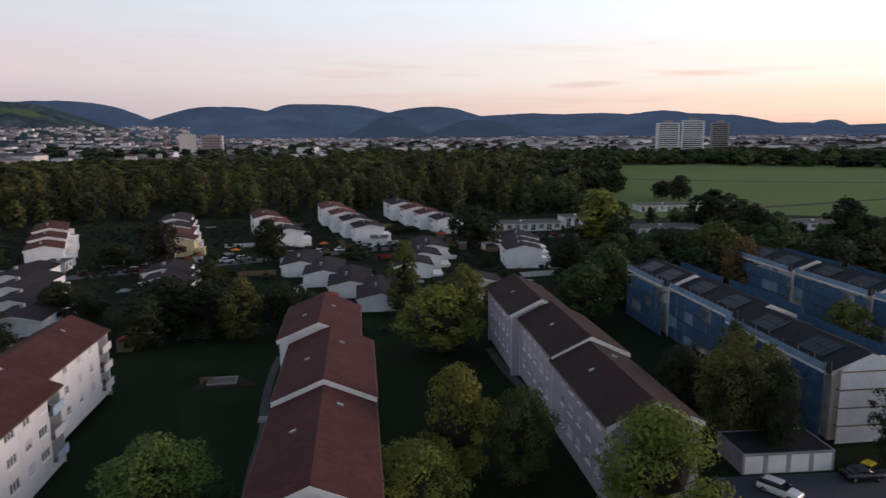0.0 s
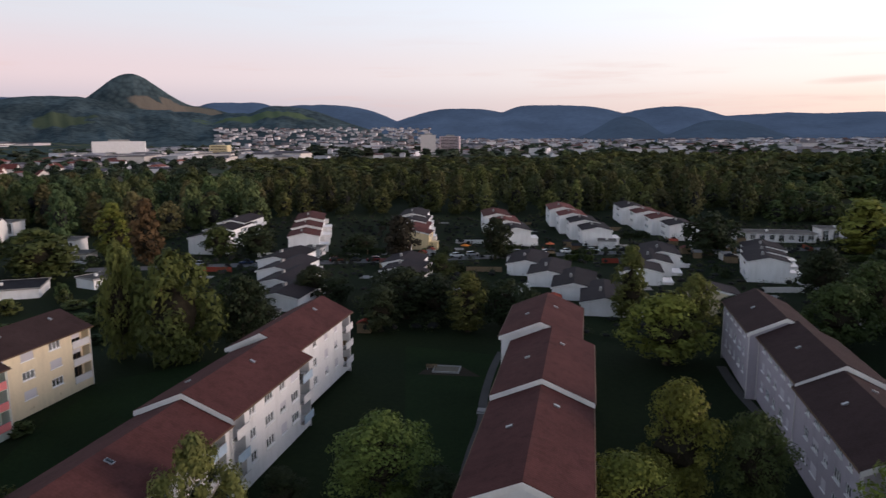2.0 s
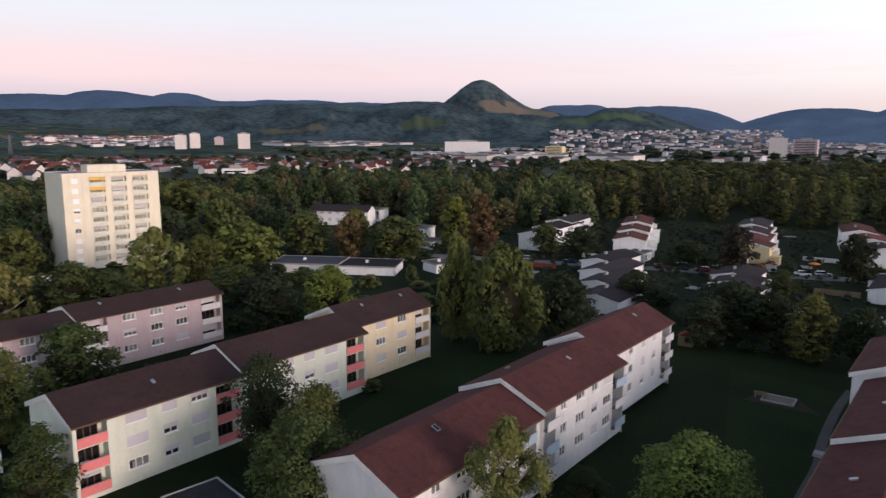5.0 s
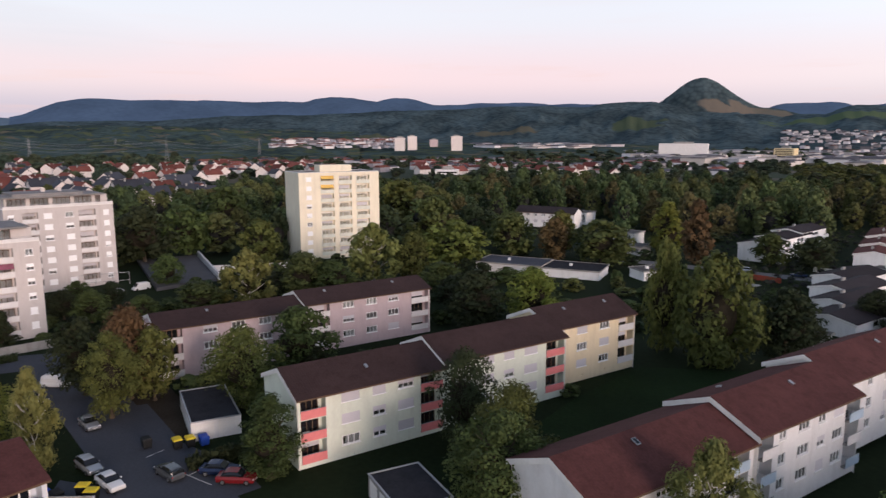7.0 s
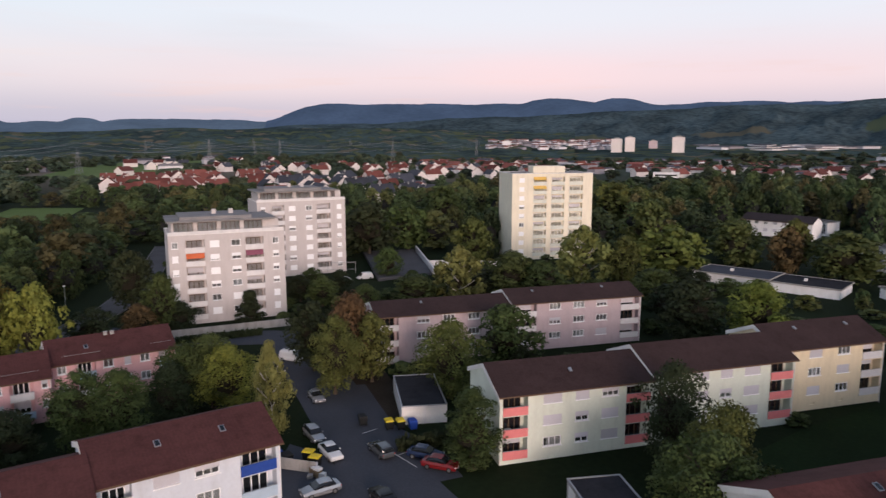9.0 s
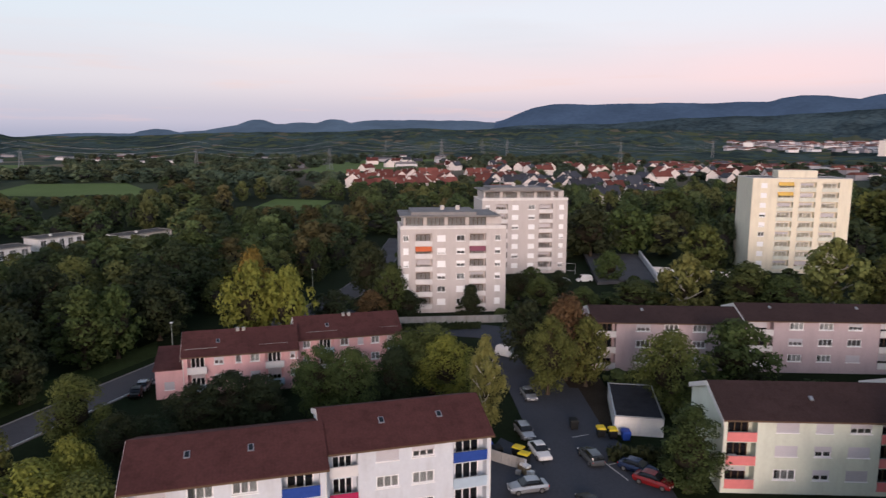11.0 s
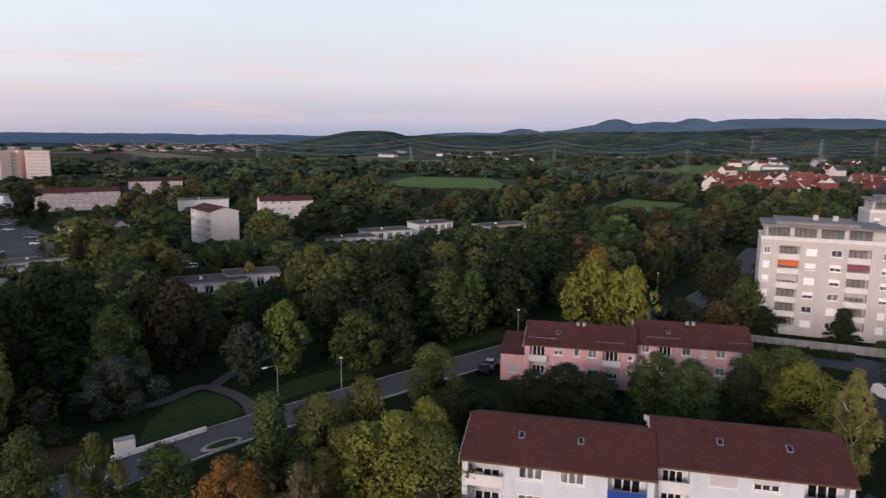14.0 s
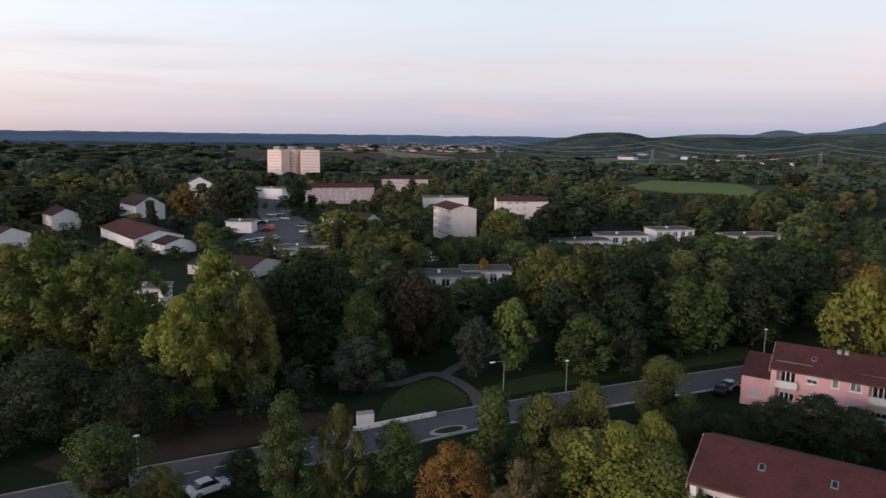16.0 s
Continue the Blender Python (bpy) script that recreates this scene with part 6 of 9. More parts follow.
# far farmland beyond the hillside woods
rgf = random.Random(77)
for i in range(22):
    az_, r_ = 136 + 50 * ((i * 7) % 22) / 22, 1000 + 1900 * ((i * 5) % 22) / 22
    c, w_, l_, th = to_dir(az_) * r_, rgf.uniform(110, 260), rgf.uniform(160, 340), radians(az_) + rgf.uniform(-0.4, 0.4)
    q = [(c.x + math.cos(th) * a * w_ - math.sin(th) * b * l_, c.y + math.sin(th) * a * w_ + math.cos(th) * b * l_) for a, b in ((-1, -0.9), (0.9, -1), (1, 0.8), (-0.8, 1))]
    k = ("meadow", "stubble", "soil", "verge")[i % 4]
    sheet("field_far", q, 0.25 + 0.02 * i, M[k], {"stubble": "pale harvested field on the plain", "meadow": "green pasture on the plain", "soil": "ploughed brown field on the plain", "verge": "dark green field on the plain"}[k], "field")


# ---------------------------------------------------------------- trees
SHAPES = {  # share of the height where the crown starts, radius, height, clump share, droop
    "round": (0.15, 5.0, 12.0, 0.29, 0.0), "tall": (0.07, 4.0, 15.0, 0.30, 0.0), "conic": (0.04, 3.6, 11.0, 0.28, 0.0),
    "weeping": (0.06, 6.0, 18.0, 0.26, 1.0), "birch": (0.12, 4.2, 13.0, 0.24, 0.6), "aspen": (0.08, 7.5, 20.0, 0.22, 0.25)}


def profile(shape, t):
    if shape == "conic":
        return (1 - t) ** 0.75 * min(1.0, 0.35 + t * 5)
    if shape == "tall":
        return max(0.0, 1 - (2 * t - 0.85) ** 2 / 1.4) ** 0.7 * 0.95
    if shape in ("birch", "aspen"):
        return max(0.05, 1 - abs(2 * t - 0.8) ** 2.2 / 1.5) ** 0.7
    return max(0.0, 1 - (2 * t - 0.9) ** 2 / 1.25) ** 0.55


def crown_arrays(shape, seed, n, card):
    """Leaf clumps of a crown in metres: vertices of n four-cornered leaf sprays, and a ragged inner mass."""
    rg = np.random.default_rng(seed)
    z0, R, H, clump, droop = SHAPES[shape]
    airy = shape in ("birch", "aspen")
    K = 46 if not airy else 64
    cent, crad = [], []
    lobes = rg.uniform(0.66, 1.22, 9)
    for k in range(K):
        t = (k + rg.uniform(0.2, 0.8)) / K
        t = t ** 0.95
        az = k * 2.39996 + rg.uniform(-0.5, 0.5)
        pr = profile(shape, t) * R * lobes[int((az % 6.283) / 6.283 * 9) % 9]
        cr = clump * R * rg.uniform(0.5, 1.4)
        rad = max(0.0, pr - cr * 0.75) * (rg.uniform(0.80, 1.08) if rg.random() < 0.8 else rg.uniform(0.2, 0.6))
        cent.append((rad * math.cos(az), rad * math.sin(az), H * (z0 + (0.97 - z0) * t) - cr * 0.4))
        crad.append(cr)
    cent, crad = np.array(cent), np.array(crad)
    pick = rg.choice(K, n, p=crad ** 2 / (crad ** 2).sum())
    dirs = rg.normal(size=(n, 3))
    dirs[:, 2] = np.where((dirs[:, 2] < -0.35) & (rg.random(n) < 0.5), -dirs[:, 2], dirs[:, 2]) + 0.2
    dirs /= np.linalg.norm(dirs, axis=1)[:, None]
    dist = rg.uniform(0.62, 1.14, n) if not airy else rg.uniform(0.1, 1.1, n)
    pos = cent[pick] + dirs * (crad[pick] * dist)[:, None] * np.array([1, 1, 0.85 + 0.5 * droop])
    if droop:
        pos[:, 2] -= rg.uniform(0, 1, n) ** 2 * droop * 0.12 * H * (np.hypot(pos[:, 0], pos[:, 1]) / R)
    pos[:, 2] = np.maximum(pos[:, 2], 0.4 + 0.02 * H)
    nor = dirs + 0.26 * rg.normal(size=(n, 3))
    nor /= np.linalg.norm(nor, axis=1)[:, None]
    ref = rg.normal(size=(n, 3))
    if droop:
        ref = ref * 0.35 + np.array([0, 0, 1.0])
    a = np.cross(nor, ref)
    a /= np.linalg.norm(a, axis=1)[:, None] + 1e-9
    b = np.cross(nor, a)
    s = card * rg.uniform(0.6, 1.35, n)[:, None]
    sb = s * (1.0 + 0.9 * droop)
    V = np.stack([pos - a * s * 0.62 - b * sb * 0.35, pos + a * s * 0.62 - b * sb * 0.30 + nor * s * 0.12, pos + b * sb * 0.75 - nor * s * 0.15], axis=1)
    # inner mass, coloured dark in place of the shade inside the crown
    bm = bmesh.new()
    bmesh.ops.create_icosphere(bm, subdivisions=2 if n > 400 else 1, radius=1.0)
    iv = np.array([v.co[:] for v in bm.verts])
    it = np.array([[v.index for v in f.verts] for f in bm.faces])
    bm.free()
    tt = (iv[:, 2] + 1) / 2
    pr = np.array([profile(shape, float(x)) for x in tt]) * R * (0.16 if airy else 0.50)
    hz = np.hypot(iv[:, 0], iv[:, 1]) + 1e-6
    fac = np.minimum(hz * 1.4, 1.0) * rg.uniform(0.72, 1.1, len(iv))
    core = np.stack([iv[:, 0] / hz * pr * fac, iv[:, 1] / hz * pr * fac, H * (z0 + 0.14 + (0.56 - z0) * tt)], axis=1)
    return V.reshape(-1, 3), core, it


def quick_mesh(name, V, quads, tris, mat, tint=None, inner=0):
    me = bpy.data.meshes.new(name)
    nq, nt = len(quads), len(tris)
    me.vertices.add(len(V))
    me.vertices.foreach_set("co", V.astype(np.float32).ravel())
    loops = np.concatenate([quads.ravel(), tris.ravel()]).astype(np.int32)
    me.loops.add(len(loops))
    me.loops.foreach_set("vertex_index", loops)
    me.polygons.add(nq + nt)
    me.polygons.foreach_set("loop_start", np.concatenate([np.arange(nq) * 4, nq * 4 + np.arange(nt) * 3]).astype(np.int32))
    me.polygons.foreach_set("loop_total", np.concatenate([np.full(nq, 4), np.full(nt, 3)]).astype(np.int32))
    if tint is not None:
        at = me.attributes.new("tint", "FLOAT_COLOR", "POINT")
        at.data.foreach_set("color", np.concatenate([tint, np.ones((len(tint), 1))], axis=1).astype(np.float32).ravel())
    me.materials.append(mat)
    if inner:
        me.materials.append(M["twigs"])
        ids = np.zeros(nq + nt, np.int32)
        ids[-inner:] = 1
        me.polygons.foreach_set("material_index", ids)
    me.update(calc_edges=True)
    me.shade_flat()
    me.validate()
    return me


ARR, TREES = {}, []
KIND = {"round": ("broadleaf_tree", "broad leafy tree"), "tall": ("broadleaf_tree", "tall slender tree"), "conic": ("hornbeam", "cone-shaped tree"), "weeping": ("weeping_tree", "tall weeping tree"),
        "birch": ("birch", "airy birch with pale bark"), "aspen": ("aspen", "tall airy aspen with loose crown")}
TINTS = {"green": "dull green foliage", "bright": "bright green foliage", "fresh": "yellow-green foliage", "olive": "olive foliage", "dark": "dark green foliage", "rust": "rust-brown autumn foliage", "rustdark": "dark reddish foliage",
         "autumn": "yellowing autumn foliage", "yellow": "bright yellow autumn foliage", "orange": "orange autumn foliage", "tan": "dry tan foliage", "birch": "yellowing fine foliage", "grey": "grey-green foliage"}


def trunk(shape, seed):
    rg = random.Random(seed)
    z0, R, H, _, _ = SHAPES[shape]
    g = Geo()
    r0 = 0.022 * H + 0.06
    top = H * 0.72
    pts = [Vector((rg.uniform(-0.12, 0.12) * k, rg.uniform(-0.12, 0.12) * k, top * k / 4)) for k in range(5)]
    for k in range(4):
        g.beam(pts[k], pts[k + 1], r0 * (1 - k * 0.22), r0 * (1 - (k + 1) * 0.22), n=7)
    g.beam((0, 0, -0.1), (0, 0, 0.5), r0 * 1.7, r0 * 1.02, n=7)
    for k in range(8):
        a = k * 2.4 + rg.random()
        z = H * (z0 + 0.08 + 0.06 * k)
        o = Vector((pts[2].x * 0.5, pts[2].y * 0.5, z))
        R = SHAPES[shape][1] * max(0.25, profile(shape, z / H)) * 0.85
        mid = o + Vector((math.cos(a) * R * 0.35, math.sin(a) * R * 0.35, R * 0.28))
        g.beam(o, mid, r0 * 0.42, r0 * 0.26, n=5)
        g.beam(mid, mid + Vector((math.cos(a + 0.3) * R * 0.35, math.sin(a + 0.3) * R * 0.35, R * 0.35)), r0 * 0.26, r0 * 0.08, n=5)
        g.beam(mid, mid + Vector((math.cos(a - 0.7) * R * 0.25, math.sin(a - 0.7) * R * 0.25, R * 0.42)), r0 * 0.2, r0 * 0.06, n=5)
    return g


def tree(x, y, h, r, shape, tint):
    d = math.hypot(x, y)
    lod = (9800, 0.24) if d < 105 else ((3900, 0.415) if d < 190 else (1700, 0.68))
    if shape == "birch" and d < 105:
        lod = (13000, 0.185)
    if shape == "aspen":
        lod = (12500, 0.36)
    var = (len(TREES) * 7 + 3) % (3 if shape == "round" else 2)
    z0, R, H, _, _ = SHAPES[shape]
    key = (shape, tint, var, lod[0])
    m = pose(x, y, 0, 0, 0, (len(TREES) * 77) % 360)
    if key not in CACHE:
        ak = (shape, var, lod[0])
        if ak not in ARR:
            ARR[ak] = crown_arrays(shape, 100 + var * 17 + len(shape), *lod)
        V, core, it = ARR[ak]
        n = len(V)
        q = np.arange(n).reshape(-1, 3)
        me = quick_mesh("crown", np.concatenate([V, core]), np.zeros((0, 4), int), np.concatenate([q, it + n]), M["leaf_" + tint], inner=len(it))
        root = thing(KIND[shape][0], m, KIND[shape][1] + " with " + TINTS[tint] if "foliage" not in KIND[shape][1] else "", "tree")
        tk = ("trunk", shape, var)
        if tk not in CACHE:
            CACHE[tk] = trunk(shape, 5 + var).mesh("trunk", M["bark_birch" if shape == "birch" else "bark"])
        part("trunk", CACHE[tk], None, root)
        part("crown", me, None, root)
        CACHE[key] = root
    else:
        root = copy_thing(CACHE[key], m)
    root.scale = (r / R * 1.04, r / R * 1.04, h / H)
    TREES.append((x, y, h, r))
    return root


tree(-27.7, 60.5, 10.0, 5.8, "round", "bright")
tree(1.4, 71.1, 13.0, 5.0, "round", "fresh")
tree(8.7, 70.3, 11.0, 4.0, "round", "green")
tree(-2.5, 61.1, 9.0, 5.1, "round", "fresh")
tree(20.7, 62.1, 12.0, 6.0, "round", "fresh")
tree(-14.5, 56.9, 7.0, 2.8, "round", "autumn")
tree(-21.2, 58.6, 6.0, 3.5, "round", "dark")
tree(-0.6, 116.2, 12.0, 7.1, "round", "fresh")
tree(-53.0, 129.7, 11.0, 7.3, "round", "dark")
tree(-46.2, 128.9, 10.0, 6.4, "round", "dark")
tree(-37.8, 124.5, 12.0, 4.6, "tall", "olive")
tree(-31.2, 129.5, 10.0, 5.6, "round", "dark")
tree(-25.5, 125.5, 9.0, 4.4, "round", "dark")
tree(-54.2, 119.6, 9.0, 5.0, "round", "dark")
tree(-8.3, 141.9, 16.0, 4.1, "tall", "olive")
tree(3.7, 129.0, 13.0, 4.4, "round", "olive")
tree(28.2, 134.5, 12.0, 6.0, "round", "green")
tree(36.6, 148.9, 14.0, 5.8, "round", "green")
tree(31.6, 168.7, 13.0, 5.7, "round", "dark")
tree(55.4, 244.3, 18.0, 10.0, "tall", "fresh")
tree(36.3, 79.8, 14.0, 5.7, "round", "olive")
tree(31.8, 87.6, 10.0, 4.1, "round", "dark")
tree(38.7, 75.2, 12.0, 3.3, "round", "dark")
tree(40.8, 93.3, 12.0, 2.5, "round", "green")
tree(51.6, 72.6, 11.0, 3.8, "round", "dark")
tree(69.8, 173.2, 15.0, 8.1, "round", "olive")
tree(69.7, 155.8, 14.0, 5.4, "round", "rust")
tree(59.1, 177.7, 13.0, 8.6, "round", "dark")
tree(66.8, 110.4, 10.0, 4.9, "round", "olive")
tree(104.9, 265.2, 16.0, 9.9, "round", "dark")
tree(107.7, 430.0, 14.0, 7.3, "round", "dark")
tree(131.6, 381.3, 14.0, 8.0, "round", "dark")
tree(127.1, 399.2, 10.0, 6.2, "round", "dark")
tree(140.6, 238.2, 15.0, 7.3, "round", "dark")
tree(109.4, 240.5, 12.0, 7.0, "round", "dark")
tree(91.3, 181.7, 13.0, 8.8, "round", "green")
tree(93.4, 161.4, 13.0, 8.6, "round", "dark")
tree(104.7, 165.5, 13.0, 7.3, "round", "dark")
tree(-53.2, 203.7, 13.0, 5.1, "round", "dark")
tree(-79.9, 190.6, 14.0, 5.8, "round", "rustdark")
tree(-59.2, 170.3, 7.0, 3.5, "round", "green")
tree(10.5, 231.0, 14.0, 8.6, "round", "dark")
tree(-80.3, 139.0, 8.0, 4.6, "round", "dark")
tree(-73.7, 137.2, 6.0, 4.5, "round", "dark")
tree(-99.8, 204.3, 6.0, 5.7, "round", "dark")
tree(11.2, 141.0, 7.0, 3.6, "round", "dark")
tree(-89.5, 89.9, 20.0, 3.8, "weeping", "olive")
tree(-79.8, 91.7, 19.0, 7.4, "weeping", "olive")
tree(-74.6, 103.4, 13.0, 5.6, "round", "dark")
tree(-136.7, 179.5, 10.0, 5.6, "round", "green")
tree(-126.4, 185.9, 10.0, 6.7, "round", "dark")
tree(-149.4, 162.5, 20.0, 4.9, "tall", "rust")
tree(-166.3, 167.0, 18.0, 5.9, "tall", "fresh")
tree(-160.9, 134.7, 14.0, 9.6, "round", "green")
tree(-179.8, 133.8, 15.0, 5.6, "round", "olive")
tree(-200.6, 128.8, 13.0, 8.3, "round", "green")
tree(-176.9, 93.7, 15.0, 9.3, "round", "bright")
tree(-303.9, 141.7, 16.0, 12.5, "round", "olive")
tree(-255.3, 126.2, 15.0, 10.6, "round", "green")
tree(-230.3, 130.2, 13.0, 8.8, "round", "dark")
tree(-117.6, 66.9, 12.0, 6.6, "round", "dark")
tree(-114.0, 78.1, 12.0, 5.8, "round", "fresh")
tree(-132.9, 69.8, 8.0, 5.1, "round", "dark")
tree(-69.8, 38.2, 13.0, 4.2, "round", "dark")
tree(-59.4, 38.5, 12.0, 4.6, "round", "olive")
tree(-53.6, 33.7, 12.0, 5.5, "round", "green")
tree(-36.8, 43.5, 14.0, 4.2, "birch", "birch")
tree(-36.5, 55.5, 5.0, 2.8, "round", "dark")
tree(-43.2, 53.6, 5.0, 2.5, "round", "dark")
tree(-57.4, 138.2, 9.0, 7.6, "round", "dark")
tree(-74.0, 15.5, 10.0, 3.9, "tall", "green")
tree(-100.6, -0.2, 12.3, 3.9, "round", "olive")
tree(-105.1, 5.6, 11.0, 3.8, "round", "olive")
tree(-107.4, 2.6, 14.0, 4.0, "round", "rust")
tree(-112.1, -3.5, 12.0, 4.3, "round", "dark")
tree(-96.3, 16.8, 12.0, 5.1, "round", "olive")
tree(-107.3, 27.7, 11.0, 6.0, "round", "green")
tree(-106.0, 29.0, 5.0, 3.3, "round", "dark")
tree(-154.1, 28.9, 14.0, 6.0, "birch", "birch")
tree(-161.0, 43.4, 11.0, 7.0, "round", "green")
tree(-169.6, 65.0, 16.0, 7.3, "birch", "birch")
tree(-167.9, 75.4, 13.0, 5.2, "round", "olive")
tree(-185.9, 118.8, 14.0, 7.7, "round", "green")
tree(-172.7, 126.9, 14.0, 5.3, "round", "rust")
tree(-284.9, 123.1, 20.0, 11.3, "round", "olive")
tree(-213.0, 103.7, 18.0, 8.3, "round", "green")
tree(-274.7, 45.1, 20.0, 9.2, "round", "green")
tree(-201.4, 41.8, 15.0, 6.2, "round", "olive")
tree(-225.9, 12.0, 18.0, 9.4, "round", "dark")
tree(-236.0, 26.0, 17.0, 8.0, "round", "green")
tree(-188.8, 15.0, 8.5, 4.4, "round", "green")
tree(-155.7, 18.5, 7.0, 7.3, "round", "green")
tree(-162.1, 34.7, 7.0, 8.4, "round", "dark")
tree(-158.7, 50.4, 9.0, 6.3, "round", "green")
tree(-148.3, 74.5, 8.0, 6.3, "round", "green")
tree(-239.7, 295.8, 20.0, 8.8, "round", "green")
tree(-86.5, -8.4, 13.0, 3.0, "birch", "birch")
tree(-97.1, -21.0, 10.0, 4.3, "round", "green")
tree(-98.1, -17.5, 11.0, 4.7, "round", "green")
tree(-95.7, -15.2, 10.0, 4.4, "round", "fresh")
tree(-91.3, -21.6, 9.0, 3.3, "round", "dark")
tree(-77.7, -45.1, 7.0, 4.0, "round", "dark")
tree(-80.2, -41.2, 8.0, 4.6, "round", "dark")
tree(-82.3, -37.9, 7.0, 4.4, "round", "dark")
tree(-87.5, -31.6, 10.0, 4.2, "round", "green")
tree(-86.8, -26.8, 10.0, 4.0, "round", "green")
tree(-118.5, -55.3, 18.0, 3.7, "round", "yellow")
tree(-112.0, -52.6, 17.0, 5.2, "round", "fresh")
tree(-112.7, -46.0, 16.0, 4.5, "round", "fresh")
tree(-72.8, -58.6, 9.0, 3.9, "round", "olive")
tree(-67.8, -49.0, 7.0, 2.8, "round", "dark")
tree(-69.5, -46.9, 6.0, 3.0, "round", "dark")
tree(-53.2, -52.6, 11.0, 3.9, "round", "olive")
tree(-48.2, -43.3, 11.0, 5.6, "round", "fresh")
tree(-52.7, -43.3, 11.0, 3.4, "round", "fresh")
tree(-48.2, -38.2, 10.0, 4.6, "round", "olive")
tree(-41.5, -54.6, 12.0, 4.3, "conic", "green")
tree(-46.9, -52.7, 11.0, 3.8, "round", "olive")
tree(-46.4, -47.3, 9.0, 4.3, "round", "olive")
tree(-159.9, -45.1, 14.0, 5.6, "round", "dark")
tree(-139.7, -33.8, 12.0, 3.6, "round", "green")
tree(-145.1, -17.5, 7.0, 3.7, "conic", "dark")
tree(-130.7, -43.7, 8.0, 4.7, "round", "dark")
tree(-135.7, -37.4, 7.0, 3.6, "round", "rust")
tree(-140.8, -30.8, 6.0, 4.3, "round", "dark")
tree(-33.1, -49.8, 10.0, 3.4, "round", "orange")
tree(-37.8, -45.7, 9.0, 3.1, "birch", "tan")
tree(-21.7, -62.4, 13.0, 3.1, "tall", "green")
tree(-27.0, -61.6, 11.0, 2.8, "birch", "olive")
tree(-33.0, -60.7, 8.0, 3.2, "round", "green")
tree(-6.1, -70.4, 10.0, 4.8, "round", "green")
tree(-10.9, -67.2, 6.0, 2.3, "round", "olive")
tree(-19.2, -69.0, 5.0, 2.6, "round", "dark")
tree(-25.2, -101.8, 21.5, 8.0, "aspen", "fresh")
tree(-18.6, -94.0, 17.0, 6.6, "aspen", "fresh")
tree(-27.9, -94.6, 17.0, 4.6, "aspen", "birch")
tree(-4.2, -128.0, 22.0, 9.5, "aspen", "bright")
tree(-9.8, -120.0, 19.0, 7.6, "aspen", "bright")
tree(0.7, -132.2, 20.0, 10.0, "aspen", "birch")
tree(-16.0, -123.5, 19.0, 6.0, "aspen", "bright")
tree(-11.9, -87.0, 10.0, 4.6, "round", "dark")
tree(-3.2, -96.2, 11.0, 6.7, "round", "dark")
tree(-45.4, -94.4, 14.0, 4.0, "round", "green")
tree(-43.5, -90.6, 8.0, 5.4, "weeping", "grey")
tree(-42.6, -109.5, 18.0, 7.0, "round", "dark")
tree(-37.2, -107.0, 16.0, 4.8, "round", "dark")
tree(-47.3, -107.2, 16.0, 5.5, "round", "dark")
tree(-58.8, -100.9, 15.0, 5.0, "round", "rustdark")
tree(-58.3, -107.2, 15.0, 4.7, "round", "dark")
tree(-61.6, -86.0, 10.0, 3.2, "round", "grey")
tree(-68.7, -85.5, 12.0, 3.8, "round", "bright")
tree(-77.0, -77.9, 10.0, 4.5, "round", "green")
tree(-83.6, -75.6, 9.0, 3.9, "round", "dark")
tree(-99.3, -76.6, 14.0, 4.9, "tall", "green")
tree(-105.3, -74.8, 13.0, 4.4, "round", "green")
tree(-93.5, -107.0, 16.0, 6.0, "round", "olive")
tree(-92.7, -98.5, 15.0, 5.7, "round", "olive")
tree(-97.3, -92.4, 15.0, 6.8, "round", "dark")
tree(-110.4, -92.6, 15.0, 6.7, "round", "dark")
tree(-81.8, -88.0, 13.0, 5.6, "round", "dark")
tree(-87.1, -79.8, 13.0, 5.5, "round", "dark")
tree(-121.5, -78.5, 14.0, 7.3, "round", "dark")
tree(-141.7, -83.9, 15.0, 8.3, "round", "dark")
tree(-155.4, -88.2, 16.0, 7.5, "round", "green")
tree(-116.6, -73.8, 12.0, 5.8, "round", "dark")
tree(-149.5, -195.1, 13.0, 7.4, "round", "olive")
tree(-139.2, -178.0, 13.0, 8.5, "round", "olive")
tree(-201.4, -208.8, 15.0, 12.0, "round", "dark")
tree(-165.3, -185.5, 15.0, 9.3, "round", "dark")
tree(-117.7, -208.1, 15.0, 9.9, "round", "green")
tree(-86.6, -159.2, 13.0, 8.3, "round", "olive")
tree(-92.8, -209.7, 14.0, 10.5, "round", "olive")
tree(-54.0, -229.0, 9.5, 5.0, "round", "olive")
tree(-66.0, -312.1, 17.0, 6.0, "round", "autumn")
tree(-83.7, -303.4, 18.0, 8.3, "round", "dark")
tree(-120.5, -322.5, 16.0, 8.0, "round", "dark")
tree(-47.3, -288.5, 12.0, 4.4, "conic", "dark")
tree(-30.0, -438.0, 16.0, 16.3, "round", "olive")
tree(-5.9, -329.2, 16.0, 16.3, "round", "dark")
tree(-31.0, -298.0, 14.0, 8.0, "round", "dark")
tree(-106.3, -146.4, 6.0, 2.1, "round", "yellow")
tree(-102.0, -158.1, 9.0, 3.9, "round", "green")

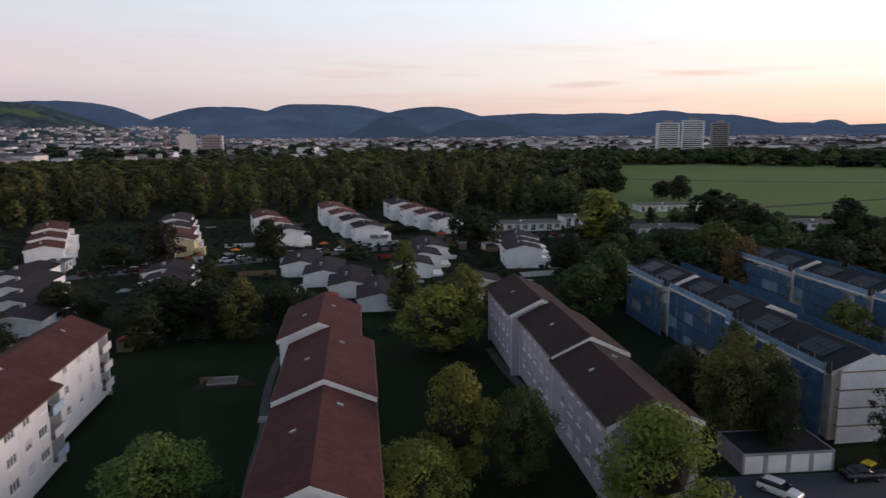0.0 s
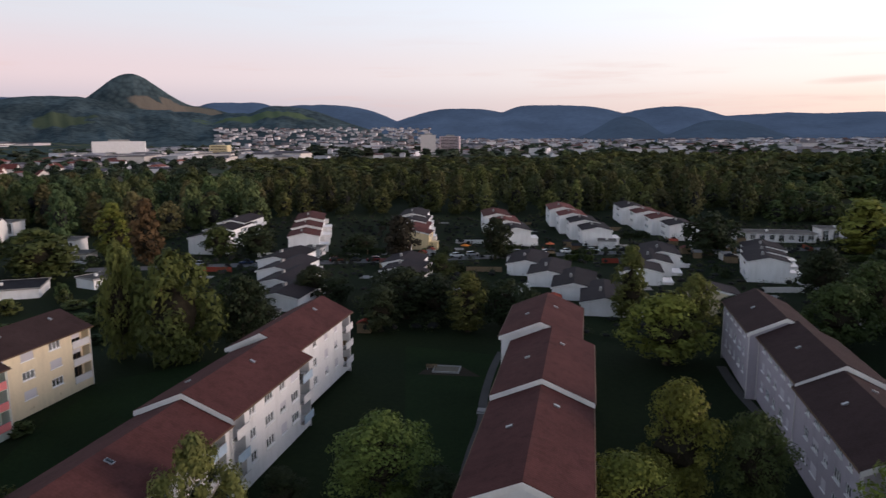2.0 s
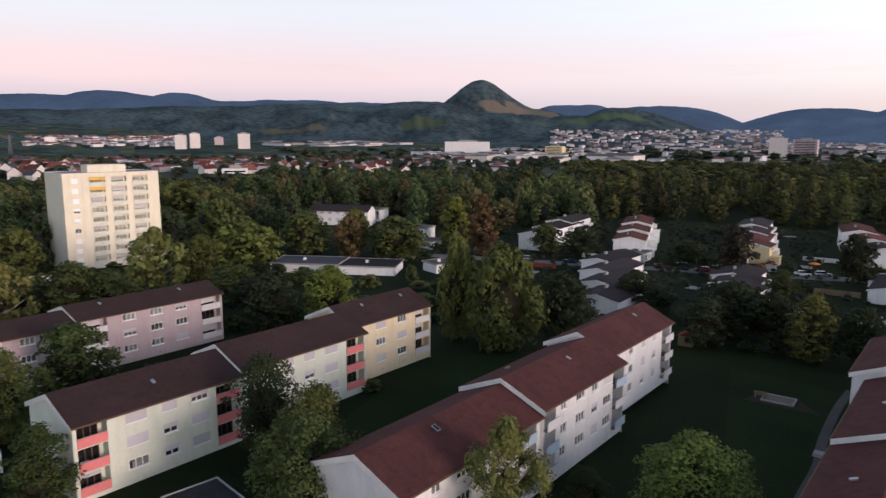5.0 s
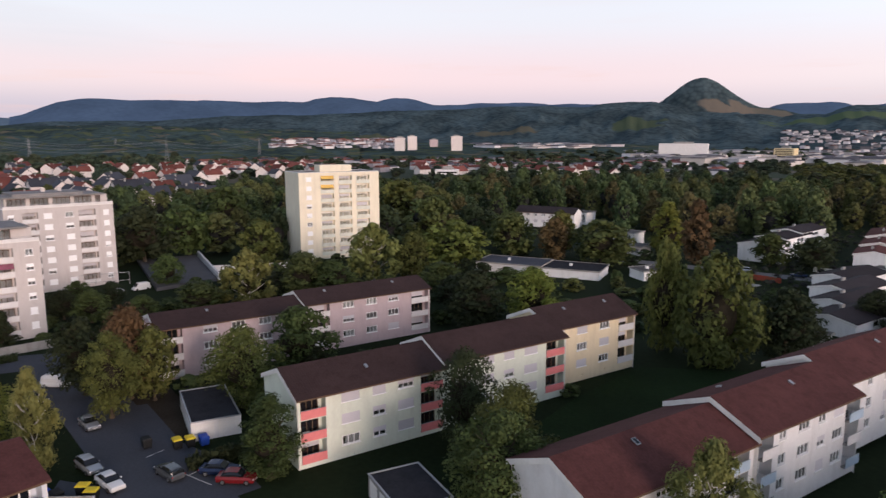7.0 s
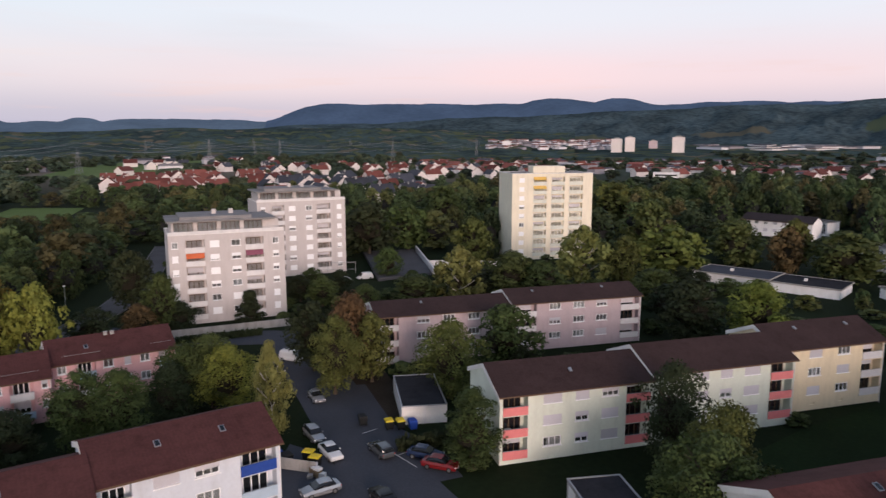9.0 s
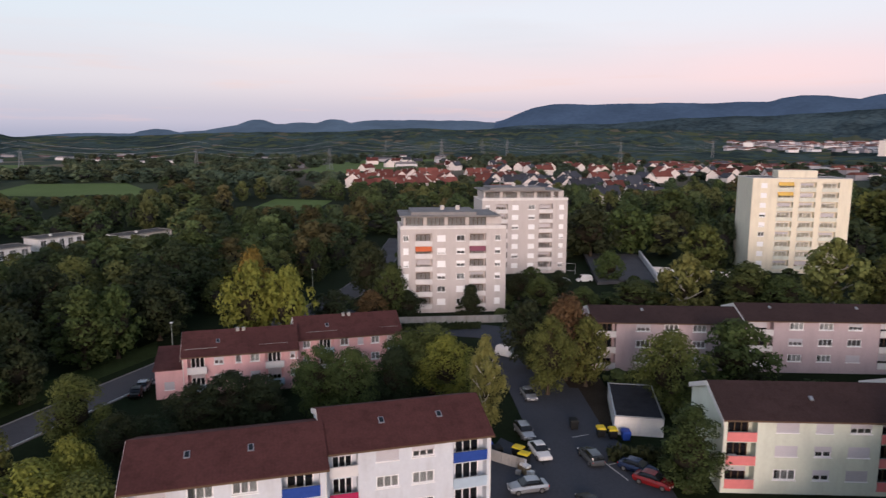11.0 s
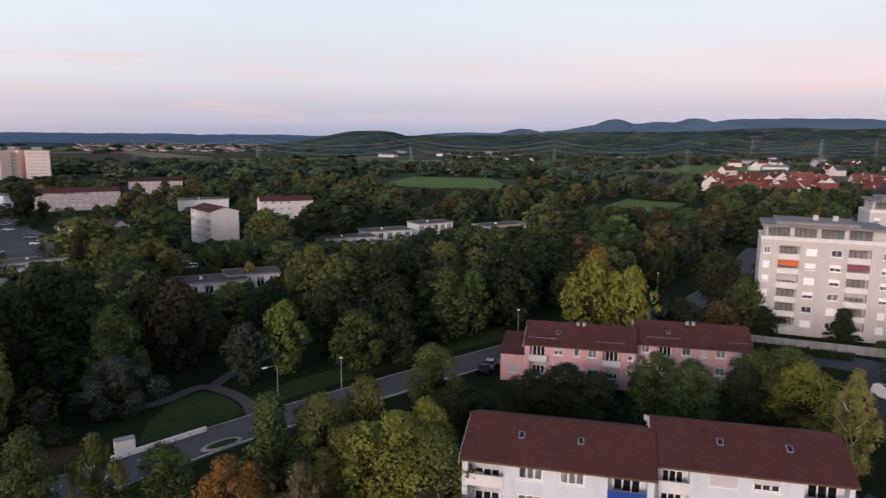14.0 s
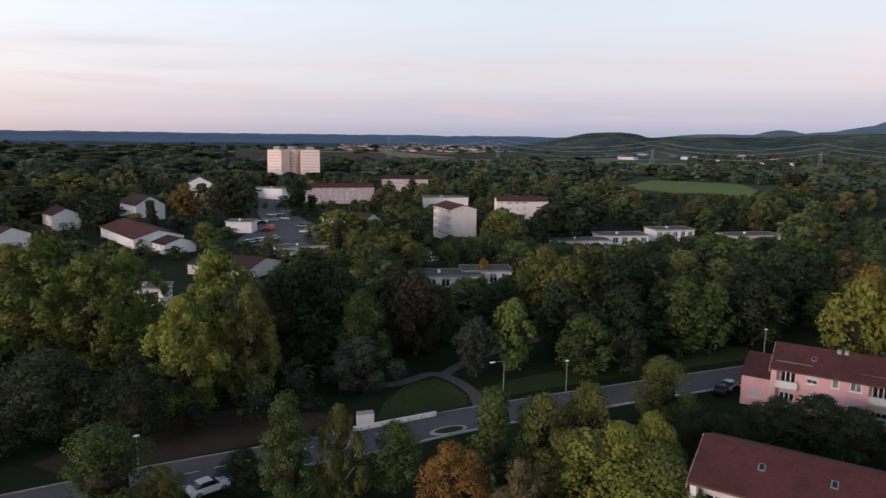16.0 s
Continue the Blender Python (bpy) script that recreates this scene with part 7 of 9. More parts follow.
# ---------------------------------------------------------------- villages and town
def gable_house(roof):
    key = ("gh", roof)
    if key in CACHE:
        return None
    root = thing("village_house", Matrix(), "white gabled house with clay tile roof", "house", "village houses")
    w = Geo()
    h = [(c - 0.7, c + 0.7, z, z + 1.3, 0.2, True) for c in (2.2, 5.5, 8.8) for z in (1.0, 3.6)]
    w.face((5, 0), (0, 1), 11, 0, 5.4, h).face((-5, 11), (0, -1), 11, 0, 5.4, h)
    gables(w, -5, 5, 0, 11, 5.4, 9.4)
    part("wall", w, M["rosy_white"], root)
    part("roof", gable_roof(-5, 5, 0, 11, 5.4, 9.4, over=0.5, verge=0.3, thick=0.3), M[roof], root)
    part("chimney", Geo().box(0.6, 1.3, 4, 4.7, 8.2, 10.4), M["concrete"], root)
    CACHE[key] = root
    return root


def village(az, rng, n, roofs, seed, z=0.0, big=1.0):
    rg = random.Random(seed)
    placed = tries = 0
    while placed < n and tries < n * 20:
        tries += 1
        a, r_ = radians(rg.uniform(*az)), rg.uniform(*rng)
        x, y = -math.sin(a) * r_, math.cos(a) * r_
        if any((x - X) ** 2 + (y - Y) ** 2 < 17 ** 2 for X, Y in HOUSES):
            continue
        HOUSES.append((x, y))
        roof = rg.choice(roofs)
        m = pose(x, y, z, 0, 0, rg.choice([25, 115, 20, 110, 60]) + rg.uniform(-8, 8))
        ob = gable_house(roof)
        if ob:
            ob.matrix_basis = m
        else:
            ob = copy_thing(CACHE[("gh", roof)], m)
        s = rg.uniform(0.95, 1.25) * big
        ob.scale = (s, s * rg.uniform(1.0, 1.5), s)
        tagged(ob, {"roof_orange": "white gabled house with orange-red tile roof", "roof_blue": "white gabled house with blue-grey roof", "roof_rust": "white gabled house with rust-red roof"}[roof])
        placed += 1


HOUSES = []
village((95, 107.5), (490, 670), 34, ["roof_orange"], 1)
village((82, 96), (430, 620), 30, ["roof_blue", "roof_blue", "roof_orange"], 2)
village((74, 96), (640, 980), 46, ["roof_orange", "roof_orange", "roof_blue"], 3)
village((48, 66), (680, 900), 16, ["roof_rust", "roof_orange", "roof_blue"], 4)
village((94, 106), (800, 1200), 14, ["roof_blue", "roof_rust"], 6)


# ---------------------------------------------------------------- woods, gardens and distant trees
bpy.context.view_layer.update()
KEEP = []
for ob in list(scene.objects):
    if ob.type == "MESH" and ob.name.split(".")[0] in ("roof", "road", "road_side", "path_park", "path_fork", "field_b"):
        c = [ob.matrix_world @ Vector(b) for b in ob.bound_box]
        if ob.name.startswith(("road", "path")):
            for v in list(ob.data.vertices)[::3]:
                KEEP.append((v.co.x, v.co.y, 5.5, 0.5))
        else:
            cx, cy = sum(p.x for p in c) / 8, sum(p.y for p in c) / 8
            KEEP.append((cx, cy, max(max(p.x for p in c) - cx, max(p.y for p in c) - cy) * 0.85 + 1.0, (2.2 if math.hypot(cx, cy) < 400 else 9.0) if max(p.z for p in c) < 16 else 5.0))
KEEP += [(x, y, r, h) for x, y, r, h in ((-240, -647, 40, 3), (-385, -152, 34, 0), (-470, -365, 55, 0), (-425, -325, 36, 0), (-515, -395, 30, 0), (-830, -270, 70, 0), (-1000, -280, 70, 0), (-1250, -280, 70, 0), (-210, 24, 22, 0), (-178, 0, 16, 0), (-48, -86, 8, 0), (-64, 72, 16, 0), (-70, 88, 10, 0), (-78, -236, 11, 1.5), (-92, -254, 13, 1.5), (-102, -275, 12, 1.5), (-105, -297, 10, 1.5), (-116, -330, 8, 1.5), (-126, -370, 8, 2), (-110, -182, 5, 1), (-46, -83, 7, 0), (-53, -86, 6, 0))]
for x, y in ((150, 560), (130, 420), (200, 400), (300, 450), (250, 650), (180, 480), (400, 500), (350, 600)):
    KEEP.append((x, y, 45, 0.0))
KA = np.array(KEEP)
KR, KZ = np.hypot(KA[:, 0], KA[:, 1]), np.degrees(np.arctan2(-KA[:, 0], KA[:, 1]))
GRID = {}


def fits(x, y, h, r, gap, open_view=True):
    """The tallest tree that may stand at (x, y) without standing in a house or in front of one, or 0."""
    d2 = (KA[:, 0] - x) ** 2 + (KA[:, 1] - y) ** 2
    if (d2 < (KA[:, 2] + r * 0.6) ** 2).any():
        return 0.0
    for i in (-1, 0, 1):
        for j in (-1, 0, 1):
            for X, Y in GRID.get((int(x // 12) + i, int(y // 12) + j), ()):
                if (X - x) ** 2 + (Y - y) ** 2 < gap * gap:
                    return 0.0
    rr = math.hypot(x, y)
    az = math.degrees(math.atan2(-x, y))
    dz = np.abs((KZ - az + 180) % 360 - 180)
    near = (KR > rr) & (dz < np.degrees((KA[:, 2] + r * 0.7) / np.maximum(KR, 1))) & (KR < 480 + 900 * (KA[:, 0] < -200))
    if near.any() and open_view:
        h = min(h, float((38 - (38 - KA[near, 3]) * rr / KR[near]).min()))
    return h


def put(x, y):
    GRID.setdefault((int(x // 12), int(y // 12)), []).append((x, y))


for x, y, h, r in TREES:
    put(x, y)
PALETTE = {"deep": [(0.052, 0.076, 0.029), (0.068, 0.088, 0.031), (0.036, 0.053, 0.025), (0.085, 0.096, 0.035), (0.060, 0.084, 0.031), (0.104, 0.112, 0.037)],
           "mixed": [(0.046, 0.068, 0.029), (0.066, 0.082, 0.033), (0.087, 0.076, 0.034), (0.058, 0.080, 0.031), (0.089, 0.098, 0.037), (0.038, 0.055, 0.027)],
           "belt": [(0.090, 0.098, 0.036), (0.073, 0.084, 0.034), (0.108, 0.108, 0.038), (0.061, 0.070, 0.031), (0.098, 0.108, 0.035), (0.088, 0.082, 0.035)],
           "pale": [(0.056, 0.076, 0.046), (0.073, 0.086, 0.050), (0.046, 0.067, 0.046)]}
BLOCKS = {}


def wood(name, label, az, rng, count, hts, wid, pal, n=150, card=1.3, gap=5.0, seed=1, shapes=("round", "round", "tall"), free=0.0):
    """A stand of trees between two bearings and two distances, joined as one mass."""
    rg = np.random.default_rng(seed)
    keys = []
    for s in set(shapes):
        for v in range(2):
            k = (s, v, n)
            if k not in BLOCKS:
                BLOCKS[k] = crown_arrays(s, 300 + v * 13 + n, n, card)
            keys.append(k)
    Vs, T, C = [], [], []
    off = placed = tries = 0
    while placed < count and tries < count * 6:
        tries += 1
        a = radians(rg.uniform(*az))
        r_ = math.sqrt(rg.uniform(rng[0] ** 2, rng[1] ** 2))
        x, y = -math.sin(a) * r_, math.cos(a) * r_
        h, w = rg.uniform(*hts), rg.uniform(*wid)
        hh = fits(x, y, h, w, gap, rg.random() >= free)
        if hh < min(3.0, hts[0]):
            continue
        w *= min(1.0, max(0.55, hh / h))
        s = shapes[int(rg.integers(len(shapes)))]
        V, core, it = BLOCKS[(s, int(rg.integers(2)), n)]
        z0, R, H, _, _ = SHAPES[s]
        th = rg.uniform(0, 6.283)
        P = np.concatenate([V, core]) * np.array([w / R, w / R, hh / H])
        if s == "round":
            P[:, 2] -= hh * 0.08
        c, sn = math.cos(th), math.sin(th)
        P = np.stack([P[:, 0] * c - P[:, 1] * sn + x, P[:, 0] * sn + P[:, 1] * c + y, P[:, 2]], axis=1)
        Vs.append(P)
        T.append(np.arange(len(V)).reshape(-1, 3) + off)
        T.append(it + off + len(V))
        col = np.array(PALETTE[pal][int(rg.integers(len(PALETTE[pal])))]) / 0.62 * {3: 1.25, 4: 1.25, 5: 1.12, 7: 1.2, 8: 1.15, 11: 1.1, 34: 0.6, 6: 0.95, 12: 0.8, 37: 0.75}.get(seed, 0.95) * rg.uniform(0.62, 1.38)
        # dark tint on the inner mass stands in for shade between leaves
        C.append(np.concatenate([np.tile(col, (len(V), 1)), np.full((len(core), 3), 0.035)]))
        off += len(P)
        placed += 1
        put(x, y)
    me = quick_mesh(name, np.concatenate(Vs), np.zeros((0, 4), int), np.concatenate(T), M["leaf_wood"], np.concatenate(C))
    return tagged(new(name, me), label, "woodland", kind="stuff")


wood("woodland", "dense dark mixed woodland behind the terraced houses", (-7, 34), (322, 480), 175, (12, 20), (4.2, 6.2), "belt", n=1250, card=0.74, gap=10.5, seed=1, shapes=("tall", "tall", "round"))
wood("woodland", "low mixed woodland stretching to the town", (9, 36), (480, 1000), 420, (6, 10.5), (6, 10), "belt", n=220, card=2.1, gap=11, seed=22)
wood("woodland", "dense mixed woodland stretching to the town", (-9, 9), (480, 1050), 300, (11, 17), (7, 11), "belt", n=220, card=2.1, gap=11, seed=2)
wood("woodland", "tall dark trees between gardens and the town", (34, 62), (285, 480), 180, (13, 21), (4.2, 7), "mixed", n=950, card=0.82, gap=9, seed=3)
wood("woodland", "mixed trees round the ivory tower", (60, 90), (228, 470), 150, (10, 18), (4.5, 7.2), "mixed", n=950, card=0.82, gap=9.5, seed=4)
wood("woodland", "mixed trees beyond the pale towers", (88, 128), (165, 470), 260, (9, 16), (4.6, 8), "mixed", n=800, card=0.82, gap=9, seed=5)
wood("woodland", "dense wooded bank beyond the road", (106, 162), (104, 240), 205, (8, 14), (3.6, 6.2), "deep", n=1450, card=0.50, gap=6.4, seed=6)
wood("woodland", "trees among the houses on the hill", (128, 184), (200, 520), 215, (8, 15), (4.2, 7.5), "mixed", n=750, card=0.86, gap=9.5, seed=7)
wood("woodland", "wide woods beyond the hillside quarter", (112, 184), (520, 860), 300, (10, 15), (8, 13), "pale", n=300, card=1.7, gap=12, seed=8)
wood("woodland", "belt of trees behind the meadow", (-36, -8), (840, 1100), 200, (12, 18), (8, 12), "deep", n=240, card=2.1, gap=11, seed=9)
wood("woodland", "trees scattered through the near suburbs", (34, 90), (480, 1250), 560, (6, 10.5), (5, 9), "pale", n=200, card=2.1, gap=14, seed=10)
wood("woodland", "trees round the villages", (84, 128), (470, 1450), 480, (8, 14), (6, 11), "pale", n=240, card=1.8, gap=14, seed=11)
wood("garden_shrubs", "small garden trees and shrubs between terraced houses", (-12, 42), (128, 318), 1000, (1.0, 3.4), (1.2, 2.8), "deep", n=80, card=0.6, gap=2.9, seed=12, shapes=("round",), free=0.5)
wood("garden_shrubs", "shrubs and hedges between the flats", (40, 128), (100, 230), 150, (1.5, 4.5), (1.5, 3.2), "deep", n=300, card=0.5, gap=5, seed=13, shapes=("round",))
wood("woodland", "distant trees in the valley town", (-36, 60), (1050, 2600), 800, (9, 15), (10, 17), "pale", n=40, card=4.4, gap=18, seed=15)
wood("woodland", "trees along the near edge of the meadow", (-34, -5), (150, 300), 110, (6, 12), (3.5, 6.5), "deep", n=600, card=0.8, gap=7, seed=31)
wood("woodland", "broad trees at the corner of the meadow", (-13, -5), (290, 470), 80, (9, 15), (5, 8), "deep", n=600, card=1.0, gap=8, seed=32)
wood("woodland", "wood closing the side of the meadow", (-14, -8), (440, 860), 90, (11, 17), (7, 10), "deep", n=260, card=2.0, gap=9, seed=33)
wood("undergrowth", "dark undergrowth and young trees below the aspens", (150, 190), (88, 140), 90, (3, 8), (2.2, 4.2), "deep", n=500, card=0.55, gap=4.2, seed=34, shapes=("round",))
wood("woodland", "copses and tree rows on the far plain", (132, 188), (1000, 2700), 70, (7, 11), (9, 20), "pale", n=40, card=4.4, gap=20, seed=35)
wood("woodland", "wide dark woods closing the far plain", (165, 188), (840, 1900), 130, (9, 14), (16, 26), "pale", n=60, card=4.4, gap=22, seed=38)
wood("garden_trees", "small garden trees between the hillside houses", (150, 186), (170, 420), 130, (3.5, 8), (2.6, 4.6), "mixed", n=320, card=0.7, gap=6.5, seed=40, shapes=("round", "tall"), free=0.15)
wood("garden_shrubs", "low shrubs and hedges round the pale towers", (84, 108), (140, 240), 60, (1.2, 3.2), (1.4, 2.8), "deep", n=220, card=0.5, gap=4.5, seed=36, shapes=("round",))
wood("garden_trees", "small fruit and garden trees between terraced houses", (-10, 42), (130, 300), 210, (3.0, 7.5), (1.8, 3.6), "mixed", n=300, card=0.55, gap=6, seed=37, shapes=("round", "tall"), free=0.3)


# ---------------------------------------------------------------- the town
def town(name, label, az, rng, n, size, height, seed, up=0.0, base=0.0, cols=((0.80, 0.78, 0.80), (0.66, 0.64, 0.66), (0.36, 0.34, 0.36), (0.84, 0.80, 0.78)), roofs=((0.16, 0.09, 0.08), (0.10, 0.10, 0.11), (0.30, 0.28, 0.28))):
    """Far houses, too small to pick apart: walls and hipped or flat roofs in one mass."""
    rg = np.random.default_rng(seed)
    V, Q, C = [], [], []
    off = 0
    for i in range(n):
        a, r_ = radians(rg.uniform(*az)), math.sqrt(rg.uniform(rng[0] ** 2, rng[1] ** 2))
        x, y = -math.sin(a) * r_, math.cos(a) * r_
        w, l, h = rg.uniform(*size) / 2, rg.uniform(*size) * 0.8, rg.uniform(*height)
        th = rg.choice([0.2, 1.77, 0.5]) + rg.uniform(-0.2, 0.2)
        z = base + up * max(0.0, (r_ - rng[0]) / (rng[1] - rng[0])) - 1
        rh = rg.uniform(0.2, 0.45) * h if h < 10 else 0.3
        top = 0.25 if rh > 0.5 else 0.95
        P = np.array([(sx_ * w * k, sy_ * l * k2, zz) for zz, k, k2 in ((0, 1, 1), (h, 1, 1), (h, 1.05, 1.05), (h + rh, top, 0.9)) for sx_, sy_ in ((-1, -1), (1, -1), (1, 1), (-1, 1))])
        c, s = math.cos(th), math.sin(th)
        P = np.stack([P[:, 0] * c - P[:, 1] * s + x, P[:, 0] * s + P[:, 1] * c + y, P[:, 2] + z], axis=1)
        V.append(P)
        for b in (0, 8):
            for k in range(4):
                Q.append((off + b + k, off + b + (k + 1) % 4, off + b + 4 + (k + 1) % 4, off + b + 4 + k))
        Q.append((off + 12, off + 13, off + 14, off + 15))
        wc, rc = np.array(cols[int(rg.integers(len(cols)))]), np.array(roofs[int(rg.integers(len(roofs)))])
        C.append(np.concatenate([np.tile(wc * rg.uniform(0.75, 1.1), (8, 1)), np.tile(rc * rg.uniform(0.7, 1.2), (8, 1))]))
        off += 16
    me = quick_mesh(name, np.concatenate(V), np.array(Q), np.zeros((0, 3), int), M["town"], np.concatenate(C))
    return tagged(new(name, me), label, "town", kind="stuff")


town("town", "pale houses of the valley town below the hills", (-34, 34), (1150, 3600), 1500, (7, 17), (4.5, 9), 21, up=14)
town("town", "larger pale blocks in the valley town", (-30, 36), (1200, 3000), 110, (18, 38), (7, 15), 29, up=10)
town("town", "town houses climbing the foot of the hill", (20, 37), (1500, 2550), 340, (8, 14), (4.5, 7), 22, up=62, cols=((0.70, 0.66, 0.66), (0.48, 0.45, 0.45), (0.30, 0.28, 0.28), (0.78, 0.74, 0.72)))
town("town", "low white works and warehouses", (31, 48), (1080, 1900), 190, (14, 40), (6, 13), 23, cols=((0.75, 0.73, 0.74), (0.66, 0.62, 0.60), (0.78, 0.72, 0.66)), roofs=((0.22, 0.21, 0.21), (0.14, 0.13, 0.14), (0.42, 0.40, 0.40)))
town("town", "red-roofed suburb beyond the trees", (40, 84), (760, 1250), 150, (9, 16), (4.5, 7), 24, roofs=((0.24, 0.09, 0.07), (0.20, 0.08, 0.07), (0.10, 0.10, 0.12)))
town("town", "far white housing estate under the hills", (67, 77), (1690, 1950), 130, (9, 16), (5, 8), 25, up=18, base=16, roofs=((0.22, 0.10, 0.08), (0.24, 0.22, 0.22)))
town("town", "low white works under the wooded hills", (49, 60), (1800, 2100), 20, (20, 60), (4, 6), 30, up=9, base=14)
town("town", "far villages on the plain", (140, 156), (1700, 3000), 240, (7, 13), (3.5, 5.5), 26, cols=((0.50, 0.44, 0.42), (0.36, 0.32, 0.32), (0.60, 0.54, 0.50)), roofs=((0.20, 0.10, 0.08), (0.14, 0.09, 0.08)))
town("town", "far buildings beyond the meadow", (-34, -8), (1150, 1700), 90, (14, 40), (6, 14), 27)
town("town", "far hamlets in the fields", (96, 135), (900, 1600), 40, (10, 22), (5, 8), 28)


def far_tower(az, dist, w, d, floors, label, wall, phi, fh=2.9, band_="car_glass", z=0.0):
    p = to_dir(az) * dist
    root = thing("high_rise", pose(p.x, p.y, z, 0, 0, phi), label, "high-rise")
    H = floors * fh + 1
    part("wall", Geo().box(-d / 2, d / 2, -w / 2, w / 2, 0, H), M[wall], root)
    part("roof", Geo().box(-d / 4, d / 4, -w / 5, w / 5, H, H + 3), M["concrete"], root)
    if band_ is None:
        for k in range(12):
            part("rib", CACHE.setdefault(("rib", w, d), Geo().box(-d / 2 - 0.6, d / 2 + 0.6, -0.5, 0.5, 0, H).mesh("rib", M[wall])), None, root, at=pose(0, -w / 2 + w * (k + 0.5) / 12, 0))
    for k in range(floors if band_ else 0):
        for side in ((1,) if (pose(0, 0, 0, 0, 0, phi) @ Vector((1, 0, 0))).dot(p) < 0 else (-1,)):
            part("window_band", CACHE.setdefault(("wb", w, d, side, band_), Geo().box(min(side * d / 2, side * (d / 2 + 0.12)), max(side * d / 2, side * (d / 2 + 0.12)), -w * 0.42, w * 0.42, 0.9, 2.1).mesh("window_band", M[band_])), None, root, at=pose(0, 0, fh * k))
    return root


far_tower(-17.9, 1010, 30, 16, 17, "grey slab high-rise with dark balcony bands", "white", 80)
far_tower(-19.75, 1030, 30, 16, 18, "grey slab high-rise with dark balcony bands", "white", 72)
far_tower(-21.7, 1050, 24, 16, 17, "grey slab high-rise with dark balcony bands", "concrete", 72)
far_tower(20.2, 1380, 22, 30, 13, "tall pale hospital-like slab with blank end wall", "pale", 20)
far_tower(18.4, 1400, 40, 18, 12, "rosy slab high-rise beside a pale one", "mauve", 100)
far_tower(62.0, 1700, 34, 26, 12, "pale pink high-rise at the foot of the hills", "rosy_white", 60, band_="shutter", z=9)
far_tower(63.9, 1900, 32, 20, 7, "grey pink high-rise at the foot of the hills", "mauve", 60, band_="shutter", z=15)
far_tower(66.7, 1690, 30, 22, 11, "pale pink high-rise at the foot of the hills", "rosy_white", 60, band_="shutter", z=8.5)
far_tower(65.7, 1720, 26, 22, 12, "pale pink high-rise at the foot of the hills", "rosy_white", 70, band_="shutter", z=9)
far_tower(75.5, 1750, 30, 20, 9, "small white high-rise among houses", "white", 70, z=9)
far_tower(44.0, 1330, 84, 24, 8, "long white factory block", "white", 130, fh=3.6, band_=None)
far_tower(36.8, 1380, 34, 24, 7, "cream works building beside warehouses", "yellow_wall", 110)
far_tower(62.8, 650, 22, 14, 3, "white gabled-end hall among trees", "white", 150)
far_tower(160.9, 690, 16, 14, 8, "pinkish high-rise lit by the evening sky", "rose", 215, fh=2.85, band_="shutter")
far_tower(159.8, 700, 16, 14, 8, "pinkish high-rise lit by the evening sky", "rose", 215, fh=2.85, band_="shutter")
far_tower(158.4, 690, 18, 14, 8, "pinkish high-rise lit by the evening sky", "rose", 245, fh=2.85, band_="shutter")

# ---------------------------------------------------------------- power line
def pylon():
    root = thing("power_pylon", Matrix(), "steel lattice power pylon", "pylon", "power pylons")
    H = 40
    for sx_ in (-1, 1):
        for sy_ in (-1, 1):
            part("leg", Geo().beam((3 * sx_, 3 * sy_, 0), (0.6 * sx_, 0.6 * sy_, H * 0.95), 0.22, 0.14, n=4), M["pylon"], root)
    for k in range(8):
        z0, z1 = H * 0.11 * k, H * 0.11 * (k + 1)
        a, b = 3 - 2.4 * z0 / (H * 0.95), 3 - 2.4 * z1 / (H * 0.95)
        g = Geo()
        for s in (-1, 1):
            g.beam((-a, s * a, z0), (b, s * b, z1), 0.1, n=4).beam((a, s * a, z0), (-b, s * b, z1), 0.1, n=4)
            g.beam((s * a, -a, z0), (s * b, b, z1), 0.1, n=4).beam((s * a, a, z0), (s * b, -b, z1), 0.1, n=4)
        part("bracing", g, M["pylon"], root)
    for z, l in ((26, 9), (32, 7), (37, 5)):
        part("cross_arm", Geo().beam((-l, 0, z), (l, 0, z), 0.18, n=4).beam((-l, 0, z), (0, 0, z + 2), 0.1, n=4).beam((l, 0, z), (0, 0, z + 2), 0.1, n=4), M["pylon"], root)
    return root


def line_of(points):
    first = None
    P = [to_dir(az) * r_ for az, r_ in points]
    for i, p in enumerate(P):
        q = P[min(i + 1, len(P) - 1)] - P[max(i - 1, 0)]
        m = pose(p.x, p.y, 0, 0, 0, math.degrees(math.atan2(q.y, q.x)) + 90)
        first = copy_thing(PYL, m) if PYL.get("used") else PYL
        first.scale = (1, 1, 0.72 if p.length < 900 else 1.05)
        if first is PYL:
            PYL["used"] = 1
            PYL.matrix_basis = m
    for i in range(len(P) - 1):
        w = thing("power_cable", pose(P[i].x, P[i].y, 0), "sagging high-voltage cables between pylons", "cables", "power cables")
        q = (P[i + 1] - P[i])
        n = Vector((-q.y, q.x, 0)).normalized()
        for z, l in ((26, 9), (32, 7), (37, 5)):
            for s in (-1, 1):
                g = Geo()
                pts = [q * (k / 8) + n * l * s + Vector((0, 0, z - 1 - 9 * (1 - (k / 4 - 1) ** 2))) for k in range(9)]
                up = Vector((0, 0, 0.06))
                g.loft([[p_ + n * 0.06, p_ + up, p_ - n * 0.06, p_ - up] for p_ in pts])
                part("cable", g, M["wire"], w)


PYL = pylon()
line_of([(152, 1000), (143, 860), (130.7, 860), (118.9, 820), (108.6, 900), (99.4, 1150), (94.0, 1500), (88.4, 1700), (80.8, 1900)])
line_of([(104, 1500), (96, 1500), (84.9, 1080), (78.0, 1500)])


